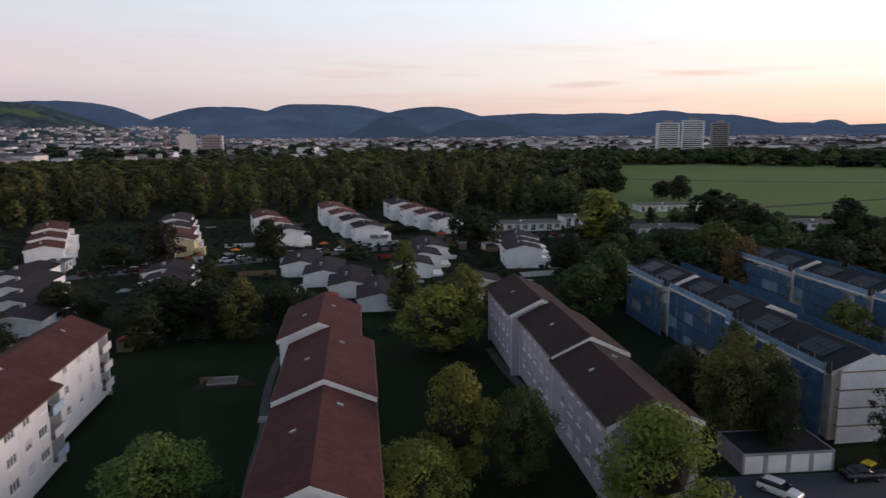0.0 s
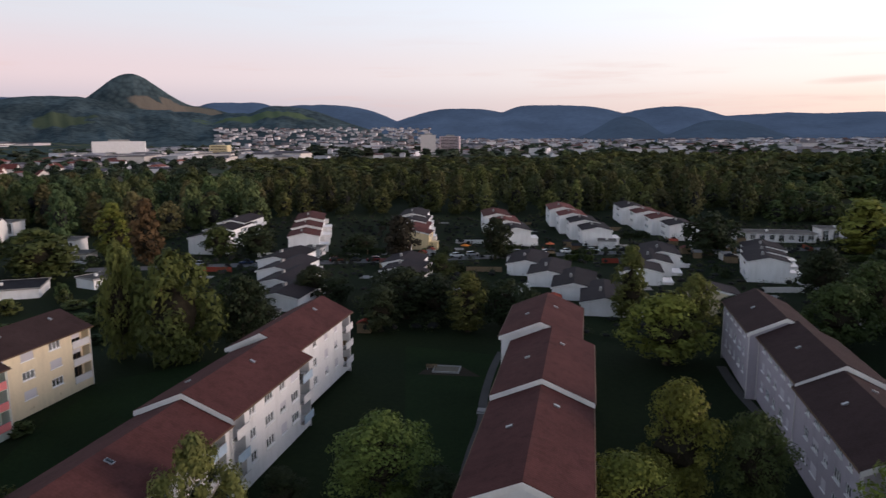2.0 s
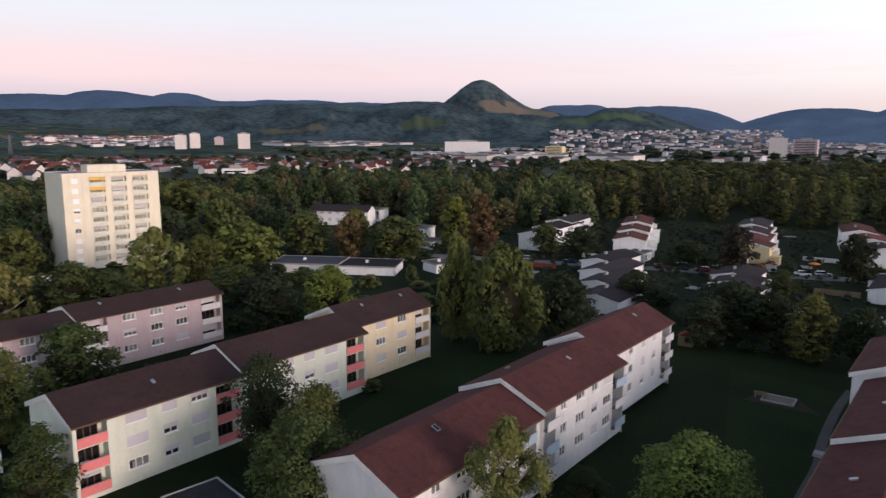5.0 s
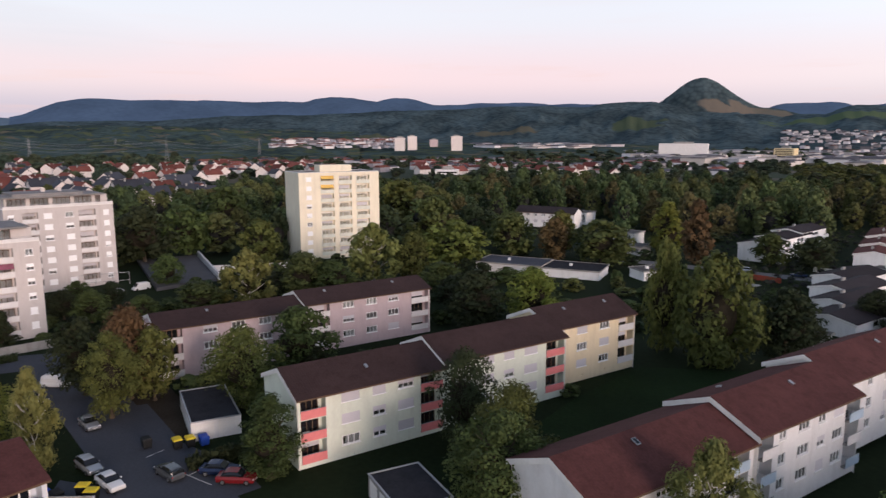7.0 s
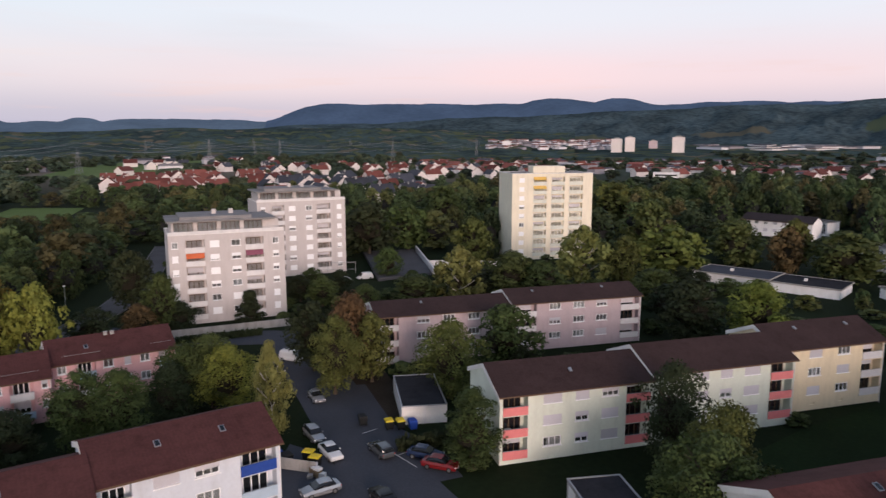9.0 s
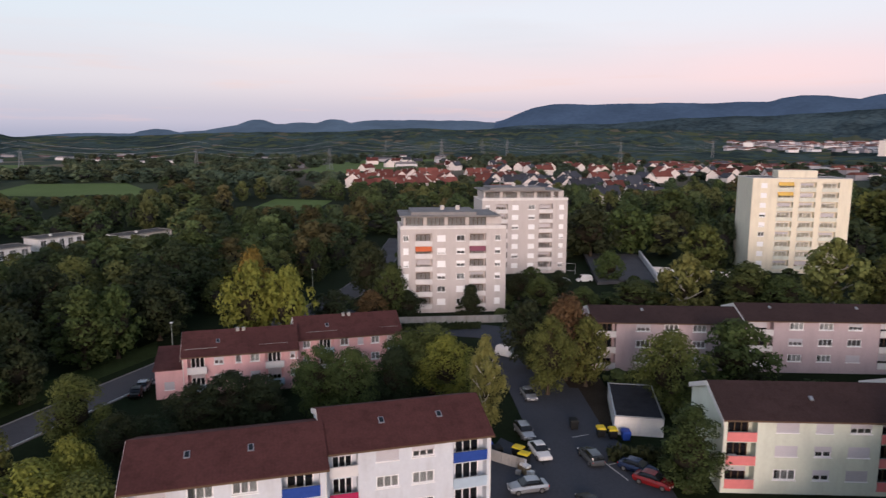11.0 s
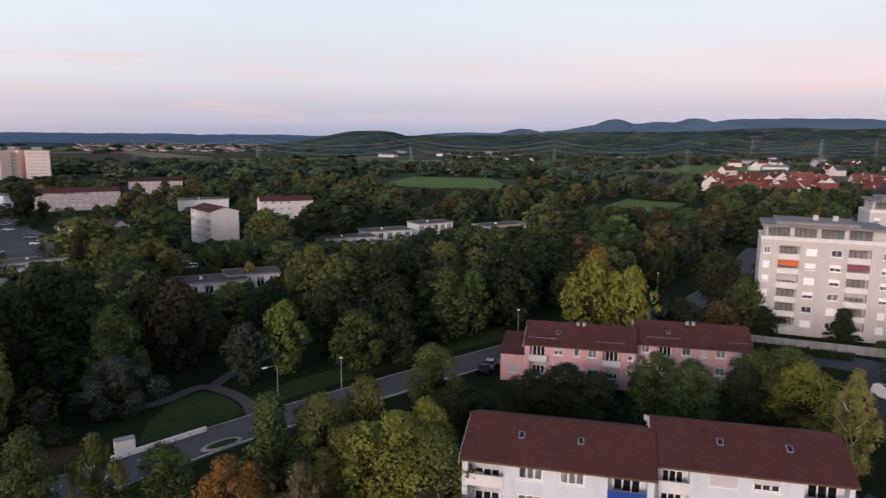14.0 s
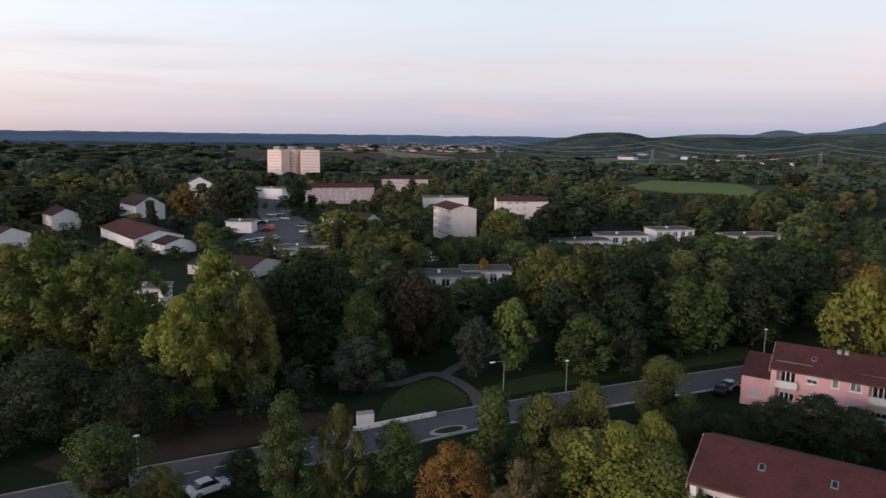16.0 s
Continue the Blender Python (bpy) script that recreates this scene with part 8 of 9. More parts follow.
# ---------------------------------------------------------------- cars
PAINT = {k: material("car_paint_" + k, c, rough=0.25, metal=mt, large=(1, 0.03), fine=(3, 0.03), spec=0.5) for k, c, mt in
         (("silver", (0.42, 0.43, 0.45), 0.6), ("white", (0.72, 0.72, 0.72), 0.0), ("red", (0.17, 0.012, 0.014), 0.1), ("black", (0.015, 0.016, 0.018), 0.2), ("blue", (0.022, 0.036, 0.085), 0.4), ("grey", (0.14, 0.15, 0.16), 0.5), ("orange", (0.62, 0.13, 0.03), 0.0))}


def car(x, y, rz, paint, label, estate=False, van=False):
    far = math.hypot(x, y) > 130
    key = ("car", paint, estate, van, far)
    m = pose(x, y, 0.06, 0, 0, rz)
    if key in CACHE:
        return tagged(copy_thing(CACHE[key], m), label)
    root = thing("car" if not van else "van", m, label, "van" if van else "car", "parked cars")
    hgt = 1.95 if van else 1.46

    def ring(y_, w, zb, zt, t=0.82):
        return [(-w * 0.92, y_, zb), (-w, y_, zb + 0.12), (-w, y_, zb + (zt - zb) * 0.6), (-w * t, y_, zt), (w * t, y_, zt), (w, y_, zb + (zt - zb) * 0.6), (w, y_, zb + 0.12), (w * 0.92, y_, zb)][::-1]
    b = Geo()
    st = [(-2.2, 0.70, 0.40, 0.66), (-2.1, 0.82, 0.25, 0.78), (-1.4, 0.88, 0.20, 0.88), (-0.8, 0.89, 0.20, 0.95), (0.6, 0.89, 0.20, 0.96), (1.6, 0.88, 0.22, 0.98), (2.1, 0.84, 0.28, 0.93), (2.2, 0.74, 0.42, 0.80)]
    b.loft([ring(*s) for s in st])
    part("body", b, PAINT[paint], root, smooth=False)
    c = Geo()
    tail = 2.05 if (estate or van) else 1.55
    front = -1.55 if van else -0.95
    cs = [(front, 0.80, 0.92, 0.95, 0.9), (front + 0.65, 0.80, 0.92, hgt - 0.06, 0.78), (front + 1.0, 0.80, 0.92, hgt, 0.78), (tail - 0.7, 0.80, 0.92, hgt - 0.03, 0.78), (tail - (0.12 if estate or van else 0.0), 0.78, 0.92, (hgt - 0.14) if (estate or van) else 1.0, 0.80), (tail + 0.02, 0.77, 0.92, 0.96, 0.85)]
    c.loft([ring(*s) for s in cs])
    part("cabin", c, M["car_glass"] if not van else PAINT[paint], root)
    part("roof", Geo().loft([[(-0.60, y_, z), (0.60, y_, z), (0.58, y_, z + 0.03), (-0.58, y_, z + 0.03)] for y_, z in ((front + 0.62, hgt - 0.05), (front + 1.0, hgt), (tail - 0.7, hgt - 0.02), (tail - 0.35, hgt - 0.08))]), PAINT[paint], root)
    if van:
        part("windscreen", Geo().loft([[(-0.66, y_, z), (0.66, y_, z), (0.66, y_ - 0.03, z + 0.02), (-0.66, y_ - 0.03, z + 0.02)] for y_, z in ((-1.53, 1.0), (-0.95, 1.83))]), M["car_glass"], root)
    elif not far:
        for s in (-1, 1):
            part("door_pillar", Geo().loft([[(s * 0.785, y_, 0.95), (s * 0.80, y_ + 0.07, 0.95), (s * 0.645, y_ + 0.07, hgt - 0.02), (s * 0.635, y_, hgt - 0.02)] for y_ in (0.15, 0.22)]), PAINT[paint], root)
    for s in (-1, 1):
        if not far:
            part("headlight", Geo().box(min(s * 0.45, s * 0.78), max(s * 0.45, s * 0.78), -2.17, -2.08, 0.58, 0.72), M["lamp_clear"], root)
        if not far:
            part("tail_light", Geo().box(min(s * 0.50, s * 0.80), max(s * 0.50, s * 0.80), 2.09, 2.18, 0.66, 0.80), M["lamp_red"], root)
        if not far:
            part("mirror", Geo().box(min(s * 0.86, s * 1.0), max(s * 0.86, s * 1.0), -0.72, -0.60, 0.92, 1.04), PAINT[paint], root)
        for yw in (-1.36, 1.34):
            wh = part("wheel", Geo().beam((s * 0.68, yw, 0.31), (s * 0.90, yw, 0.31), 0.32, n=14), M["rubber"], root)
            if not far:
                part("rim", Geo().beam((s * 0.895, yw, 0.31), (s * 0.912, yw, 0.31), 0.20, n=12), M["alloy"], wh)
    if not far:
        part("number_plate", Geo().box(-0.26, 0.26, -2.225, -2.205, 0.42, 0.52), M["fascia"], root)
    CACHE[key] = root
    return root


for x, y, rz, p, lab, es in ((-98.7, -3.0, 108, "silver", "silver hatchback parked at the kerb", False), (-85.2, -3.0, 112, "silver", "silver estate car parked at the kerb", True), (-79.8, -0.9, 112, "white", "white saloon parked at the kerb", False),
                             (-68.0, 4.6, 292, "black", "black car parked at the kerb", False), (-79.4, 5.2, 292, "grey", "grey estate car parked in a marked bay", True), (-70.8, -2.0, 22, "silver", "silver saloon parked in the yard", False),
                             (-77.4, 10.4, 150, "blue", "dark blue car parked in front of a hedge", False), (-74.5, 11.8, 150, "red", "red hatchback parked in front of a hedge", False), (-112.5, -9.6, 108, "black", "black car parked at the kerb", False),
                             (-15.9, -71.2, 280, "white", "white hatchback parked at the roadside", False), (-89.7, -61.0, 290, "black", "black car parked beside the road", False), (-184.4, 2.5, 20, "white", "white car parked by the towers", False),
                             (35.4, 67.3, 40, "white", "white estate car in the garage yard", True), (46.0, 70.5, 95, "black", "black car beside the garages", False), (-92.3, -61.6, 290, "silver", "silver car parked beside the road", False), (-107.5, -0.8, 106, "grey", "grey car parked at the kerb", False)):
    car(x, y, rz, p, lab, es)
car(-187.3, 8.6, 20, "white", "white van parked by the towers", van=True)
car(-118.0, -7.6, 150, "white", "white camper van at the street corner", van=True)
pk = random.Random(8)
for x, y, p, lab in ((-98.1, 184.5, "red", "red hatchback parked along the terrace lane"), (-87.7, 188.6, "red", "red hatchback parked along the terrace lane"), (-93.0, 186.6, "black", "dark hatchback parked along the terrace lane"), (-65.4, 203.1, "white", "white car parked along the terrace lane"),
                     (-61.2, 206.5, "silver", "silver car parked along the terrace lane"), (-47.9, 214.7, "silver", "silver car parked along the terrace lane"), (-39.3, 218.0, "white", "white car parked along the terrace lane"), (-33.6, 221.4, "white", "white car parked along the terrace lane"),
                     (-25.6, 225.6, "white", "white car parked along the terrace lane"), (-17.0, 229.5, "black", "dark car parked along the terrace lane"), (-6.0, 235.0, "silver", "silver car parked along the terrace lane"), (4.0, 239.6, "white", "white car parked along the terrace lane"),
                     (-75.0, 197.6, "grey", "grey car parked along the terrace lane"), (-108.0, 179.8, "white", "white car parked along the terrace lane"), (-134.6, 165.4, "silver", "silver car parked along the terrace lane"), (-122.0, 172.4, "blue", "dark blue car parked along the terrace lane"), (14.0, 244.0, "red", "red car parked along the terrace lane")):
    car(x, y, -61 + 180 * (pk.random() < 0.5) + pk.uniform(-3, 3), p, lab, pk.random() < 0.4)
for i in range(8):
    car(-68.5 - 1.9 * i, -236.5 - 0.9 * i + pk.uniform(-0.5, 0.5), 128 + pk.uniform(-4, 4), ("black", "white", "silver", "grey", "white", "black", "red", "silver")[i], "car in the hillside car park", pk.random() < 0.4)
for x, y, p in ((-98.4, -255.2, "white"), (-94.0, -294.5, "white"), (-99.5, -297.0, "silver"), (-106.0, -300.5, "white"), (-103.0, -272.0, "silver"), (-105.7, -317.0, "white"), (-111.0, -318.0, "silver"), (-91.5, -289.0, "black"), (-108.5, -177.0, "white"), (-112.0, -186.0, "silver"), (-118.5, -200.0, "white")):
    car(x, y, 60 + pk.uniform(-8, 8), p, "car in the hillside car park" if y < -210 else "car parked beside the hillside flats", pk.random() < 0.4)
car(-88.9, -270, 60, "orange", "bright orange van in the hillside car park", van=True)
car(-86.0, -265.5, 60, "red", "red car in the hillside car park")

# ---------------------------------------------------------------- street furniture
def street_lamp(x, y, h, rz, arm=True):
    key = ("lamp", arm)
    m = pose(x, y, 0, 0, 0, rz)
    if key in CACHE:
        ob = copy_thing(CACHE[key], m)
    else:
        ob = thing("street_lamp", m, "slim grey-green street lamp on a post", "street lamp", "street lamps")
        part("post", Geo().beam((0, 0, 0), (0, 0, 5.0), 0.09, 0.06, n=8), M["pole"], ob)
        if arm:
            part("arm", Geo().beam((0, 0, 4.97), (0.5, 0, 5.2), 0.05, n=6).beam((0.5, 0, 5.2), (1.5, 0, 5.15), 0.05, 0.04, n=6), M["pole"], ob)
            part("lamp_head", Geo().loft([[(x_, -w, z0), (x_, w, z0), (x_, w * 0.7, z1), (x_, -w * 0.7, z1)] for x_, w, z0, z1 in ((1.4, 0.08, 5.08, 5.2), (1.6, 0.16, 5.04, 5.24), (2.2, 0.13, 5.02, 5.18))]), M["fascia"], ob)
        else:
            part("lamp_head", Geo().beam((0, 0, 5.0), (0, 0, 5.12), 0.1, 0.32, n=10).beam((0, 0, 5.12), (0, 0, 5.26), 0.32, 0.1, n=10), M["fascia"], ob)
        CACHE[key] = ob
    ob.scale = (1, 1, h / 5.0)


street_lamp(-61.3, -78.5, 4.6, -20)
street_lamp(-69.2, -73.3, 4.9, 0, False)
street_lamp(-109.6, -67.0, 5.5, 0, False)
street_lamp(-10.3, -79.9, 4.2, 0, False)
street_lamp(-19.0, 84.0, 3.8, 0, False)
street_lamp(16.8, 92.0, 3.8, 0, False)
street_lamp(-163, -60.0, 5.5, 0, False)


def bin_(x, y, rz, lid, label):
    key = ("bin", lid)
    m = pose(x, y, 0.06, 0, 0, rz)
    if key in CACHE:
        return copy_thing(CACHE[key], m)
    ob = thing("wheelie_bin", m, label, "bin", "rubbish bins")
    part("body", Geo().loft([[(-0.55, -0.45, 0.15), (0.55, -0.45, 0.15), (0.55, 0.45, 0.15), (-0.55, 0.45, 0.15)], [(-0.66, -0.55, 1.15), (0.66, -0.55, 1.15), (0.66, 0.55, 1.15), (-0.66, 0.55, 1.15)]]), M["bin_black" if lid != "bin_blue" else "bin_blue"], ob)
    part("lid", Geo().loft([[(-0.69, -0.58, 1.15), (0.69, -0.58, 1.15), (0.69, 0.58, 1.15), (-0.69, 0.58, 1.15)], [(-0.60, -0.40, 1.33), (0.60, -0.40, 1.33), (0.60, 0.45, 1.33), (-0.60, 0.45, 1.33)]]), M[lid], ob)
    for s in (-1, 1):
        for t in (-1, 1):
            part("caster", Geo().beam((s * 0.45, t * 0.35, 0.08), (s * 0.50, t * 0.35, 0.08), 0.08, n=8), M["rubber"], ob)
    CACHE[key] = ob
    return ob


for x, y, rz, lid, lab in ((-86.6, 6.8, 8, "bin_yellow", "dark wheeled bin with a yellow lid"), (-86.4, 8.3, 8, "bin_yellow", "dark wheeled bin with a yellow lid"), (-79.0, -3.5, 65, "bin_yellow", "dark wheeled bin with a yellow lid"),
                           (-77.4, -2.7, 65, "bin_yellow", "dark wheeled bin with a yellow lid"), (-79.6, -7.2, 25, "bin_blue", "blue plastic wheeled rubbish bin"), (-78.6, -6.0, 25, "bin_black", "black plastic wheeled rubbish bin"), (-86.0, 9.9, 8, "bin_blue", "blue plastic wheeled rubbish bin"), (-88.5, 3.4, 10, "bin_black", "black plastic wheeled rubbish bin")):
    bin_(x, y, rz, lid, lab)
scr = thing("bin_screen", pose(-76.5, -4.9, 0, 0, 0, 65), "pale fence screening the bin yard", "fence")
for i in range(5):
    part("panel", Geo().box(-2.5 + i * 1.02, -2.5 + i * 1.02 + 0.98, -0.04, 0.04, 0.1, 1.5), M["concrete"], scr)

# playground beside the path
sp = thing("sandpit", pose(-34.6, 102.0, 0, 0, 0, 10), "rectangular sandpit with a timber rim", "sandpit")
part("sand", Geo().box(-2.0, 2.0, -1.4, 1.4, 0, 0.12), M["sand"], sp)
for a, b, c, d in ((-2.2, 2.2, -1.6, -1.4), (-2.2, 2.2, 1.4, 1.6), (-2.2, -2.0, -1.4, 1.4), (2.0, 2.2, -1.4, 1.4)):
    part("rim", Geo().box(a, b, c, d, 0, 0.28), M["concrete"], sp)
sheet("pavement_play", [(-38.4, 98.6), (-28.4, 100.6), (-33.0, 104.6), (-37.7, 104.0)], 0.035, M["soil"], "paved corner of the playground", "paving")
bn = thing("bench", pose(-37.0, 101.4, 0, 0, 0, 20), "small wooden park bench", "bench")
part("seat", Geo().box(-0.9, 0.9, -0.2, 0.2, 0.42, 0.47), M["wood"], bn)
part("backrest", Geo().box(-0.9, 0.9, 0.2, 0.25, 0.55, 0.9), M["wood"], bn)
for s in (-0.7, 0.7):
    part("leg", Geo().box(s - 0.04, s + 0.04, -0.18, 0.25, 0, 0.42), M["concrete"], bn)
st = thing("garden_steps", pose(-24.2, 86.5, 0, 0, 0, 8), "short flight of concrete garden steps", "steps")
for k in range(5):
    part("step", Geo().box(-0.8, 0.8, 0.34 * k, 0.34 * k + 0.33, 0, 0.06 + 0.16 * min(k, 1)), M["concrete"], st)
# road markings and the barrier by the bus stop
for i in range(9):
    t = i / 30
    x = -12 - 100 * t
    y = -76.6 + 5.0 * t + 6.5 * t * t
    tagged(part("lane_line", CACHE.setdefault("dash", Geo().box(-0.9, 0.9, -0.06, 0.06, 0.055, 0.062).mesh("lane_line", M["line"])), None, at=pose(x, y, 0, 0, 0, -4 - 6 * t)), "white dashed centre line", "road marking", kind="structure")
bx = thing("utility_cabinet", pose(-38.0, -78.2, 0, 0, 0, -16), "white roadside utility cabinet", "cabinet")
part("body", Geo().box(-1.1, 1.1, -0.5, 0.5, 0, 1.7), M["fascia"], bx)
part("lid", Geo().box(-1.15, 1.15, -0.55, 0.55, 1.7, 1.8), M["concrete"], bx)
gr = thing("guard_rail", pose(-41.6, -76.2, 0, 0, 0, -5.5), "white roadside guard rail on short posts", "guard rail")
part("rail", Geo().box(-5.9, 6.1, -0.07, 0.07, 0.16, 0.84), M["bright_white"], gr)
for i in range(7):
    part("post", Geo().box(-5.6 + 1.9 * i, -5.5 + 1.9 * i, 0.05, 0.15, 0, 0.6), M["steel"], gr)
isl = thing("traffic_island", pose(-46.8, -70.8, 0, 0, 0, -8), "planted traffic island with a white kerb", "traffic island")
rim = [(2.6 * math.cos(a) * (1.15 if math.cos(a) > 0 else 0.9), 1.15 * math.sin(a)) for a in [math.tau * i / 20 for i in range(20)]]
part("kerb", Geo().loft([[(x, y, 0.0) for x, y in rim], [(x, y, 0.19) for x, y in rim], [(x * 0.94, y * 0.88, 0.19) for x, y in rim]]), M["concrete"], isl)
part("bed", Geo().loft([[(x * 0.94, y * 0.88, 0.15) for x, y in rim], [(x * 0.5, y * 0.5, 0.26) for x, y in rim], [(x * 0.05, y * 0.05, 0.3) for x, y in rim]]), M["verge"], isl)
# marked bay lines by the street
for x, y, rz, l in ((-77.0, 8.0, 30, 4.5), (-79.2, 8.3, 120, 2.4), (-86.2, 4.2, 120, 2.4)):
    tagged(part("bay_line", Geo().box(-l / 2, l / 2, -0.06, 0.06, 0.065, 0.07), M["line"], at=pose(x, y, 0, 0, 0, rz)), "white parking bay line", "road marking", kind="structure")
# hedges
for x, y, rz, l, w_, h_ in ((-80.5, 11.2, 100, 8, 1.6, 1.6), (-100, -44, 25, 30, 1.6, 1.8), (-133.5, -22, 105, 16, 1.0, 1.3), (-70, 203, 100, 14, 1.4, 1.8), (-44, 208, 8, 18, 1.2, 1.6), (-28, 214, 98, 16, 1.4, 1.9), (2, 214, 100, 14, 1.4, 1.8), (-96, 200, 15, 14, 1.4, 1.8), (-60, 178, 96, 22, 1.4, 1.8), (-36, 184, 6, 16, 1.2, 1.6)):
    rg = np.random.default_rng(int(l * 10))
    n = int(l * 160)
    pos = np.stack([rg.uniform(-l / 2, l / 2, n), rg.uniform(-w_ / 2, w_ / 2, n), rg.uniform(0.1, h_, n)], axis=1)
    a, b = rg.normal(size=(n, 3)) * 0.16, rg.normal(size=(n, 3)) * 0.16
    V = np.stack([pos - a, pos - b, pos + a, pos + b], axis=1).reshape(-1, 3)
    me = quick_mesh("hedge", V, np.arange(len(V)).reshape(-1, 4), np.zeros((0, 3), int), M["leaf_dark"])
    ob = new("hedge", me)
    ob.matrix_basis = pose(x, y, 0, 0, 0, rz)
    tagged(ob, "clipped dark green hedge", "hedge")
# garden things among the terraces
for x, y, c, lab in ((-66, 214, "orange_cloth", "open orange garden sunshade on a pole"), (-2, 225, "awning_yellow", "open yellow garden sunshade on a pole"), (-84, 206, "container_red", "small garden shed with red roof"), (-60, 112, "container_red", "small garden shed with red roof"), (-57, 118, "container_red", "small garden shed with red roof"), (-40, 226, "awning_orange", "open orange garden sunshade on a pole"), (-75, 198, "container_red", "small garden shed with red roof")):
    if "shed" in lab:
        ob = thing("garden_shed", pose(x, y, 0, 0, 0, 12), lab, "shed")
        part("wall", Geo().box(-1.3, 1.3, -1, 1, 0, 1.9), M["wood"], ob)
        part("roof", gable_roof(-1.3, 1.3, -1, 1, 1.9, 2.5, over=0.2, verge=0.1, thick=0.08), M[c], ob)
    else:
        ob = thing("sunshade", pose(x, y, 0), lab, "sunshade")
        part("pole", Geo().beam((0, 0, 0), (0, 0, 2.4), 0.04), M["wood"], ob)
        part("canopy", Geo().beam((0, 0, 2.0), (0, 0, 2.6), 1.6, 0.06, n=10), M[c], ob)
# sheds, pergolas and patio things in the terrace gardens
pk = random.Random(41)
done = 0
while done < 26:
    x, y = pk.uniform(-112, 46), pk.uniform(150, 262)
    if fits(x, y, 2.4, 2.0, 3.0) < 2.2:
        continue
    put(x, y)
    done += 1
    c = pk.choice(["container_red", "roof_rust", "felt", "felt", "zinc", "roof_slate"])
    w_, l_ = pk.uniform(1.1, 1.9), pk.uniform(1.1, 1.8)
    ob = thing("garden_shed", pose(x, y, 0, 0, 0, pk.choice([10, 100]) + pk.uniform(-8, 8)), {"container_red": "small garden shed with red roof", "roof_rust": "small garden shed with rust-red roof", "felt": "small garden shed with dark felt roof", "zinc": "small garden shed with metal roof", "roof_slate": "small garden shed with dark roof"}[c], "shed", "garden sheds")
    part("wall", Geo().box(-w_, w_, -l_, l_, 0, 1.9), M[pk.choice(["wood", "wood", "white", "frame_brown"])], ob)
    part("roof", gable_roof(-w_, w_, -l_, l_, 1.9, 2.4, over=0.2, verge=0.1, thick=0.08), M[c], ob)
# mesh fence of the ball court by the towers
fc = thing("court_fence", pose(-197.5, -5.6, 0, 0, 0, 0), "tall pale mesh fence round a small ball court", "fence")
for i in range(6):
    part("post", Geo().beam((4 * i, 0.15 * i, 0), (4 * i, 0.15 * i, 3.2), 0.06, n=6), M["steel"], fc)
for i in range(1, 4):
    part("post", Geo().beam((0, 4 * i, 0), (0, 4 * i, 3.2), 0.06, n=6), M["steel"], fc)
for z in (1.1, 3.15):
    part("rail", Geo().beam((0, 0, z), (20, 0.75, z), 0.05, n=6), M["steel"], fc)
    part("rail", Geo().beam((0, 0, z), (0, 12, z), 0.05, n=6), M["steel"], fc)
bin_(47.5, 71.8, 30, "bin_yellow", "dark wheeled bin with a yellow lid")
# bulky rubbish put out beside the bin yard
hp = thing("rubbish_heap", pose(-75.2, -2.6, 0.05, 0, 0, 20), "heap of discarded pale furniture and boxes", "rubbish")
for a_, b_, c_, w_, l_, h_, rz, mt in ((0, 0, 0, 1.6, 0.8, 0.7, 10, "wood"), (0.9, 0.5, 0, 0.7, 0.6, 0.5, 40, "fascia"), (-0.9, 0.3, 0, 0.8, 0.5, 0.9, -20, "rosy_white"), (0.1, 0.1, 0.7, 1.2, 0.7, 0.25, 25, "fascia"), (0.4, -0.8, 0, 0.6, 0.6, 0.4, 60, "concrete")):
    part("box", Geo().box(-w_ / 2, w_ / 2, -l_ / 2, l_ / 2, 0, h_), M[mt], hp, at=pose(a_, b_, c_, 0, 0, rz))
tree(-163.4, -7.9, 6.5, 3.6, "round", "dark")
tree(-157.9, -2.7, 7.0, 3.8, "round", "green")
tree(-170.4, 1.5, 6.0, 3.2, "round", "dark")
tree(-178.0, -5.5, 5.5, 3.0, "round", "green")
tree(-152.5, 7.1, 6.0, 3.4, "round", "green")
tree(-160.0, 93.0, 4.6, 3.6, "round", "dark")
tree(-154.0, 97.0, 4.2, 3.2, "round", "green")
tree(-166.0, 91.0, 5.0, 3.4, "round", "dark")
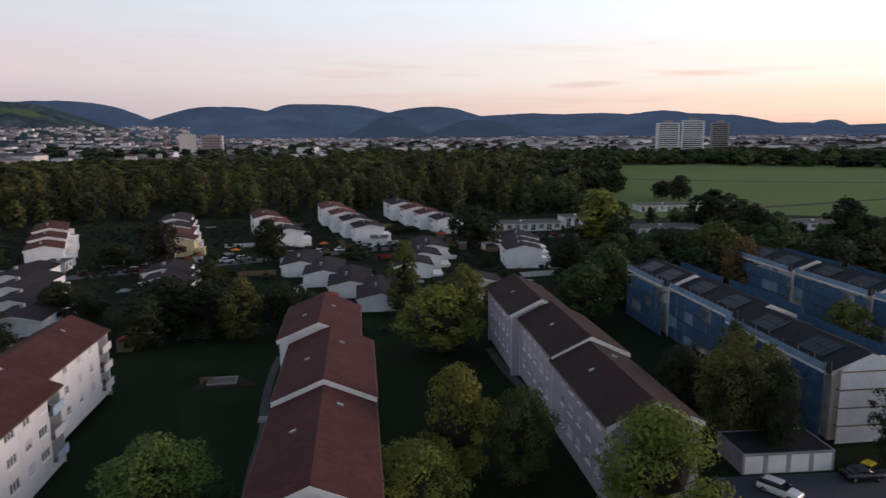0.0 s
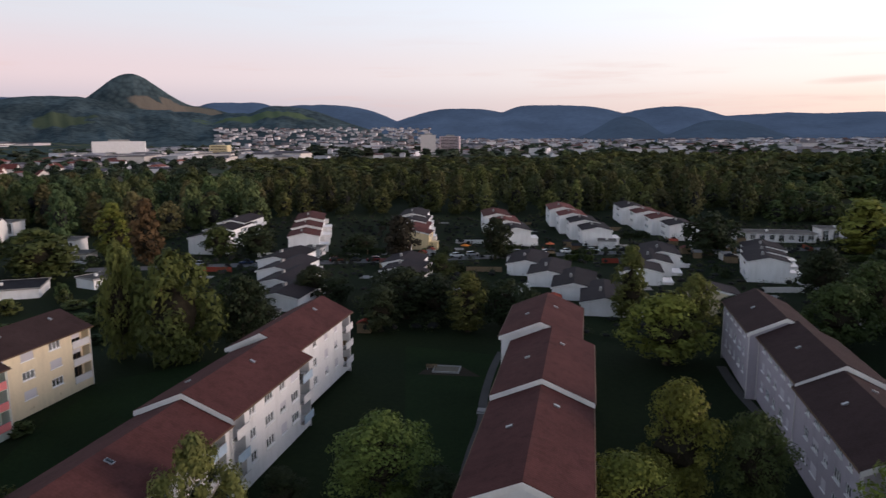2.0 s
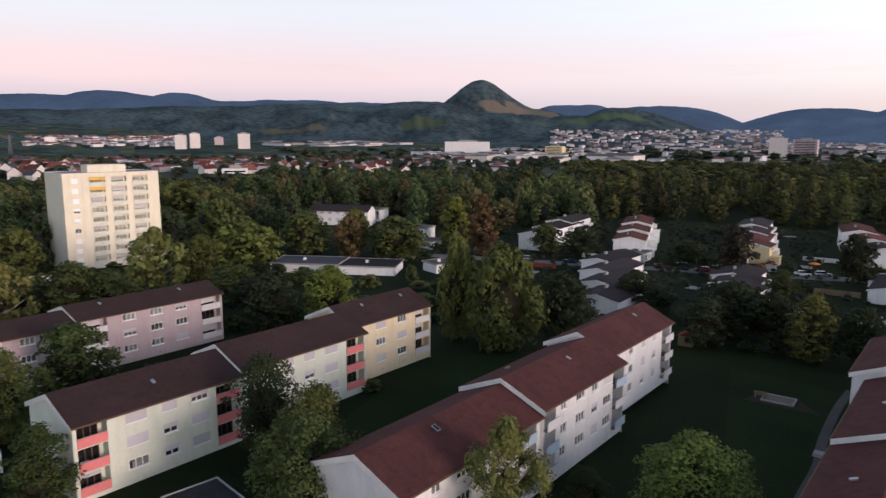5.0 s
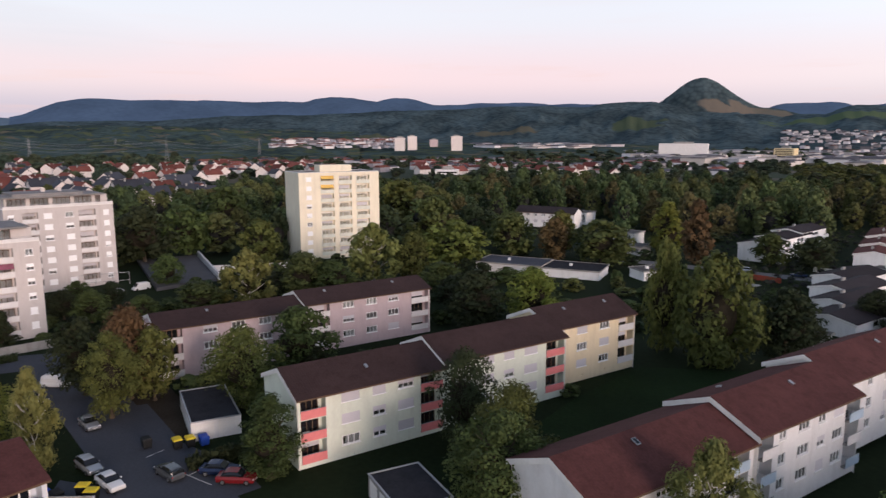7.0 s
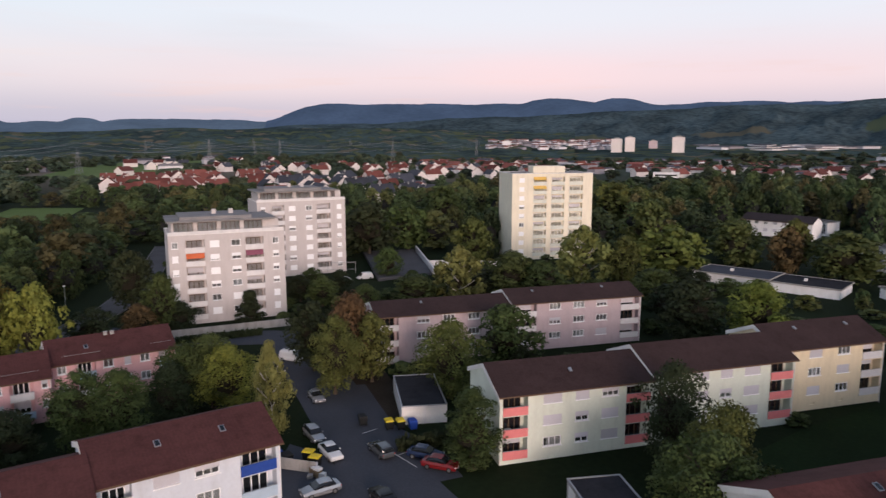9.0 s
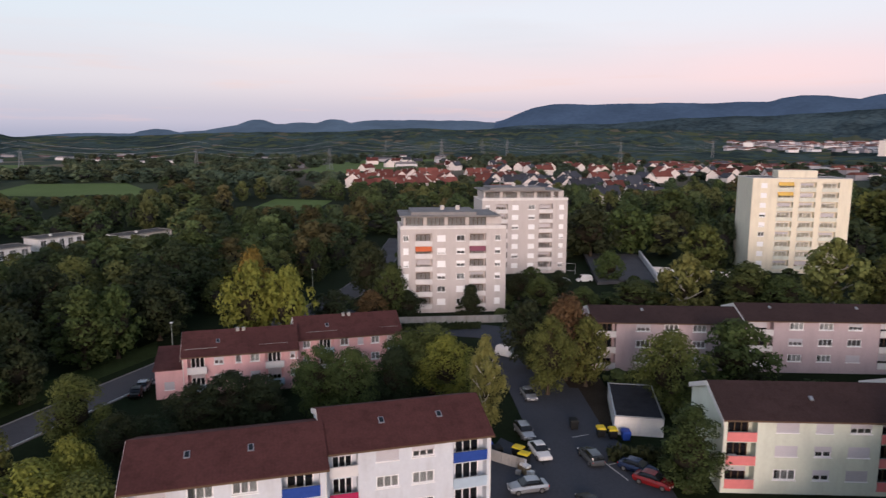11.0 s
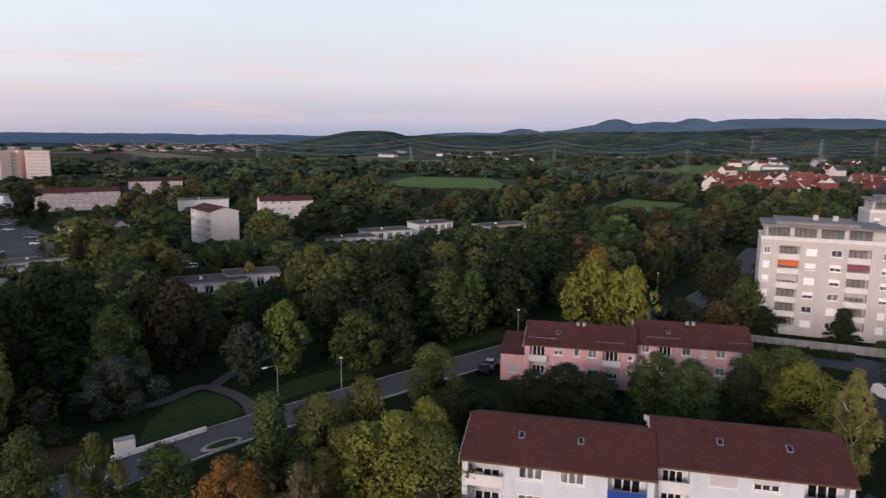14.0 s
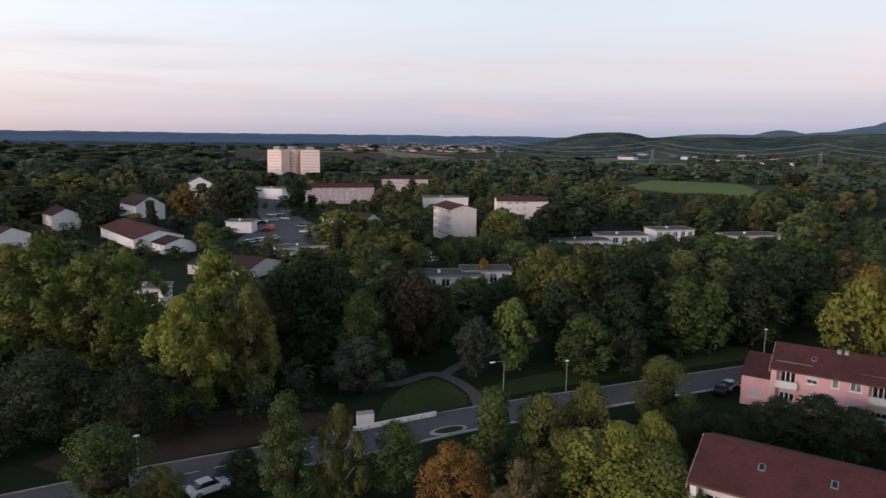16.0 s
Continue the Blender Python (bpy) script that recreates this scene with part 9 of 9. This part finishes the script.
tree(-84.5, 119.5, 7.5, 5.0, "round", "dark")
tree(-97.0, 133.0, 6.0, 4.2, "round", "green")
tree(-76.5, 112.5, 5.5, 3.6, "round", "dark")
# hedges, plank fences and patios dividing the terrace gardens
pk = random.Random(52)
done = tries = 0
while done < 84 and tries < 3000:
    tries += 1
    x, y = pk.uniform(-125, 62), pk.uniform(150, 288)
    if fits(x, y, 1.5, 2.4, 2.2, False) < 1.0:
        continue
    put(x, y)
    rz, l_ = 7 + pk.choice([8, 98]) + pk.uniform(-5, 5), pk.uniform(5, 11)
    if done % 3 == 0:
        rg = np.random.default_rng(done)
        n, h_ = int(l_ * 60), pk.uniform(1.2, 2.1)
        pos = np.stack([rg.uniform(-l_ / 2, l_ / 2, n), rg.uniform(-0.6, 0.6, n), rg.uniform(0.1, h_, n)], axis=1)
        a, b = rg.normal(size=(n, 3)) * 0.24, rg.normal(size=(n, 3)) * 0.24
        V = np.stack([pos - a, pos - b, pos + a, pos + b], axis=1).reshape(-1, 3)
        ob = new("hedge", quick_mesh("hedge", V, np.arange(len(V)).reshape(-1, 4), np.zeros((0, 3), int), M[pk.choice(["leaf_dark", "leaf_green"])]))
        tagged(ob, "leafy garden hedge between terraced houses", "hedge", "garden hedges")
    elif done % 3 == 1:
        k = pk.choice(["wood", "frame_brown", "fascia", "container_red"])
        ob = new("garden_fence", Geo().plate([-l_ / 2 + l_ * i / 12 for i in range(13)], [0.0, 0.12, 1.45], [(i, 0) for i in range(0, 12, 2)], -0.03, 0.03).mesh("garden_fence", M[k]))
        tagged(ob, {"wood": "weathered plank garden fence", "frame_brown": "dark brown plank garden fence", "fascia": "white painted garden fence", "container_red": "faded red plank garden fence"}[k], "fence", "garden fences")
    else:
        ob = new("patio", Geo().box(-l_ * 0.3, l_ * 0.3, -1.6, 1.6, 0.0, 0.07).mesh("patio", M["concrete"]))
        tagged(ob, "small concrete garden patio", "patio", "garden patios")
    ob.matrix_basis = pose(x, y, 0.0, 0, 0, rz)
    done += 1
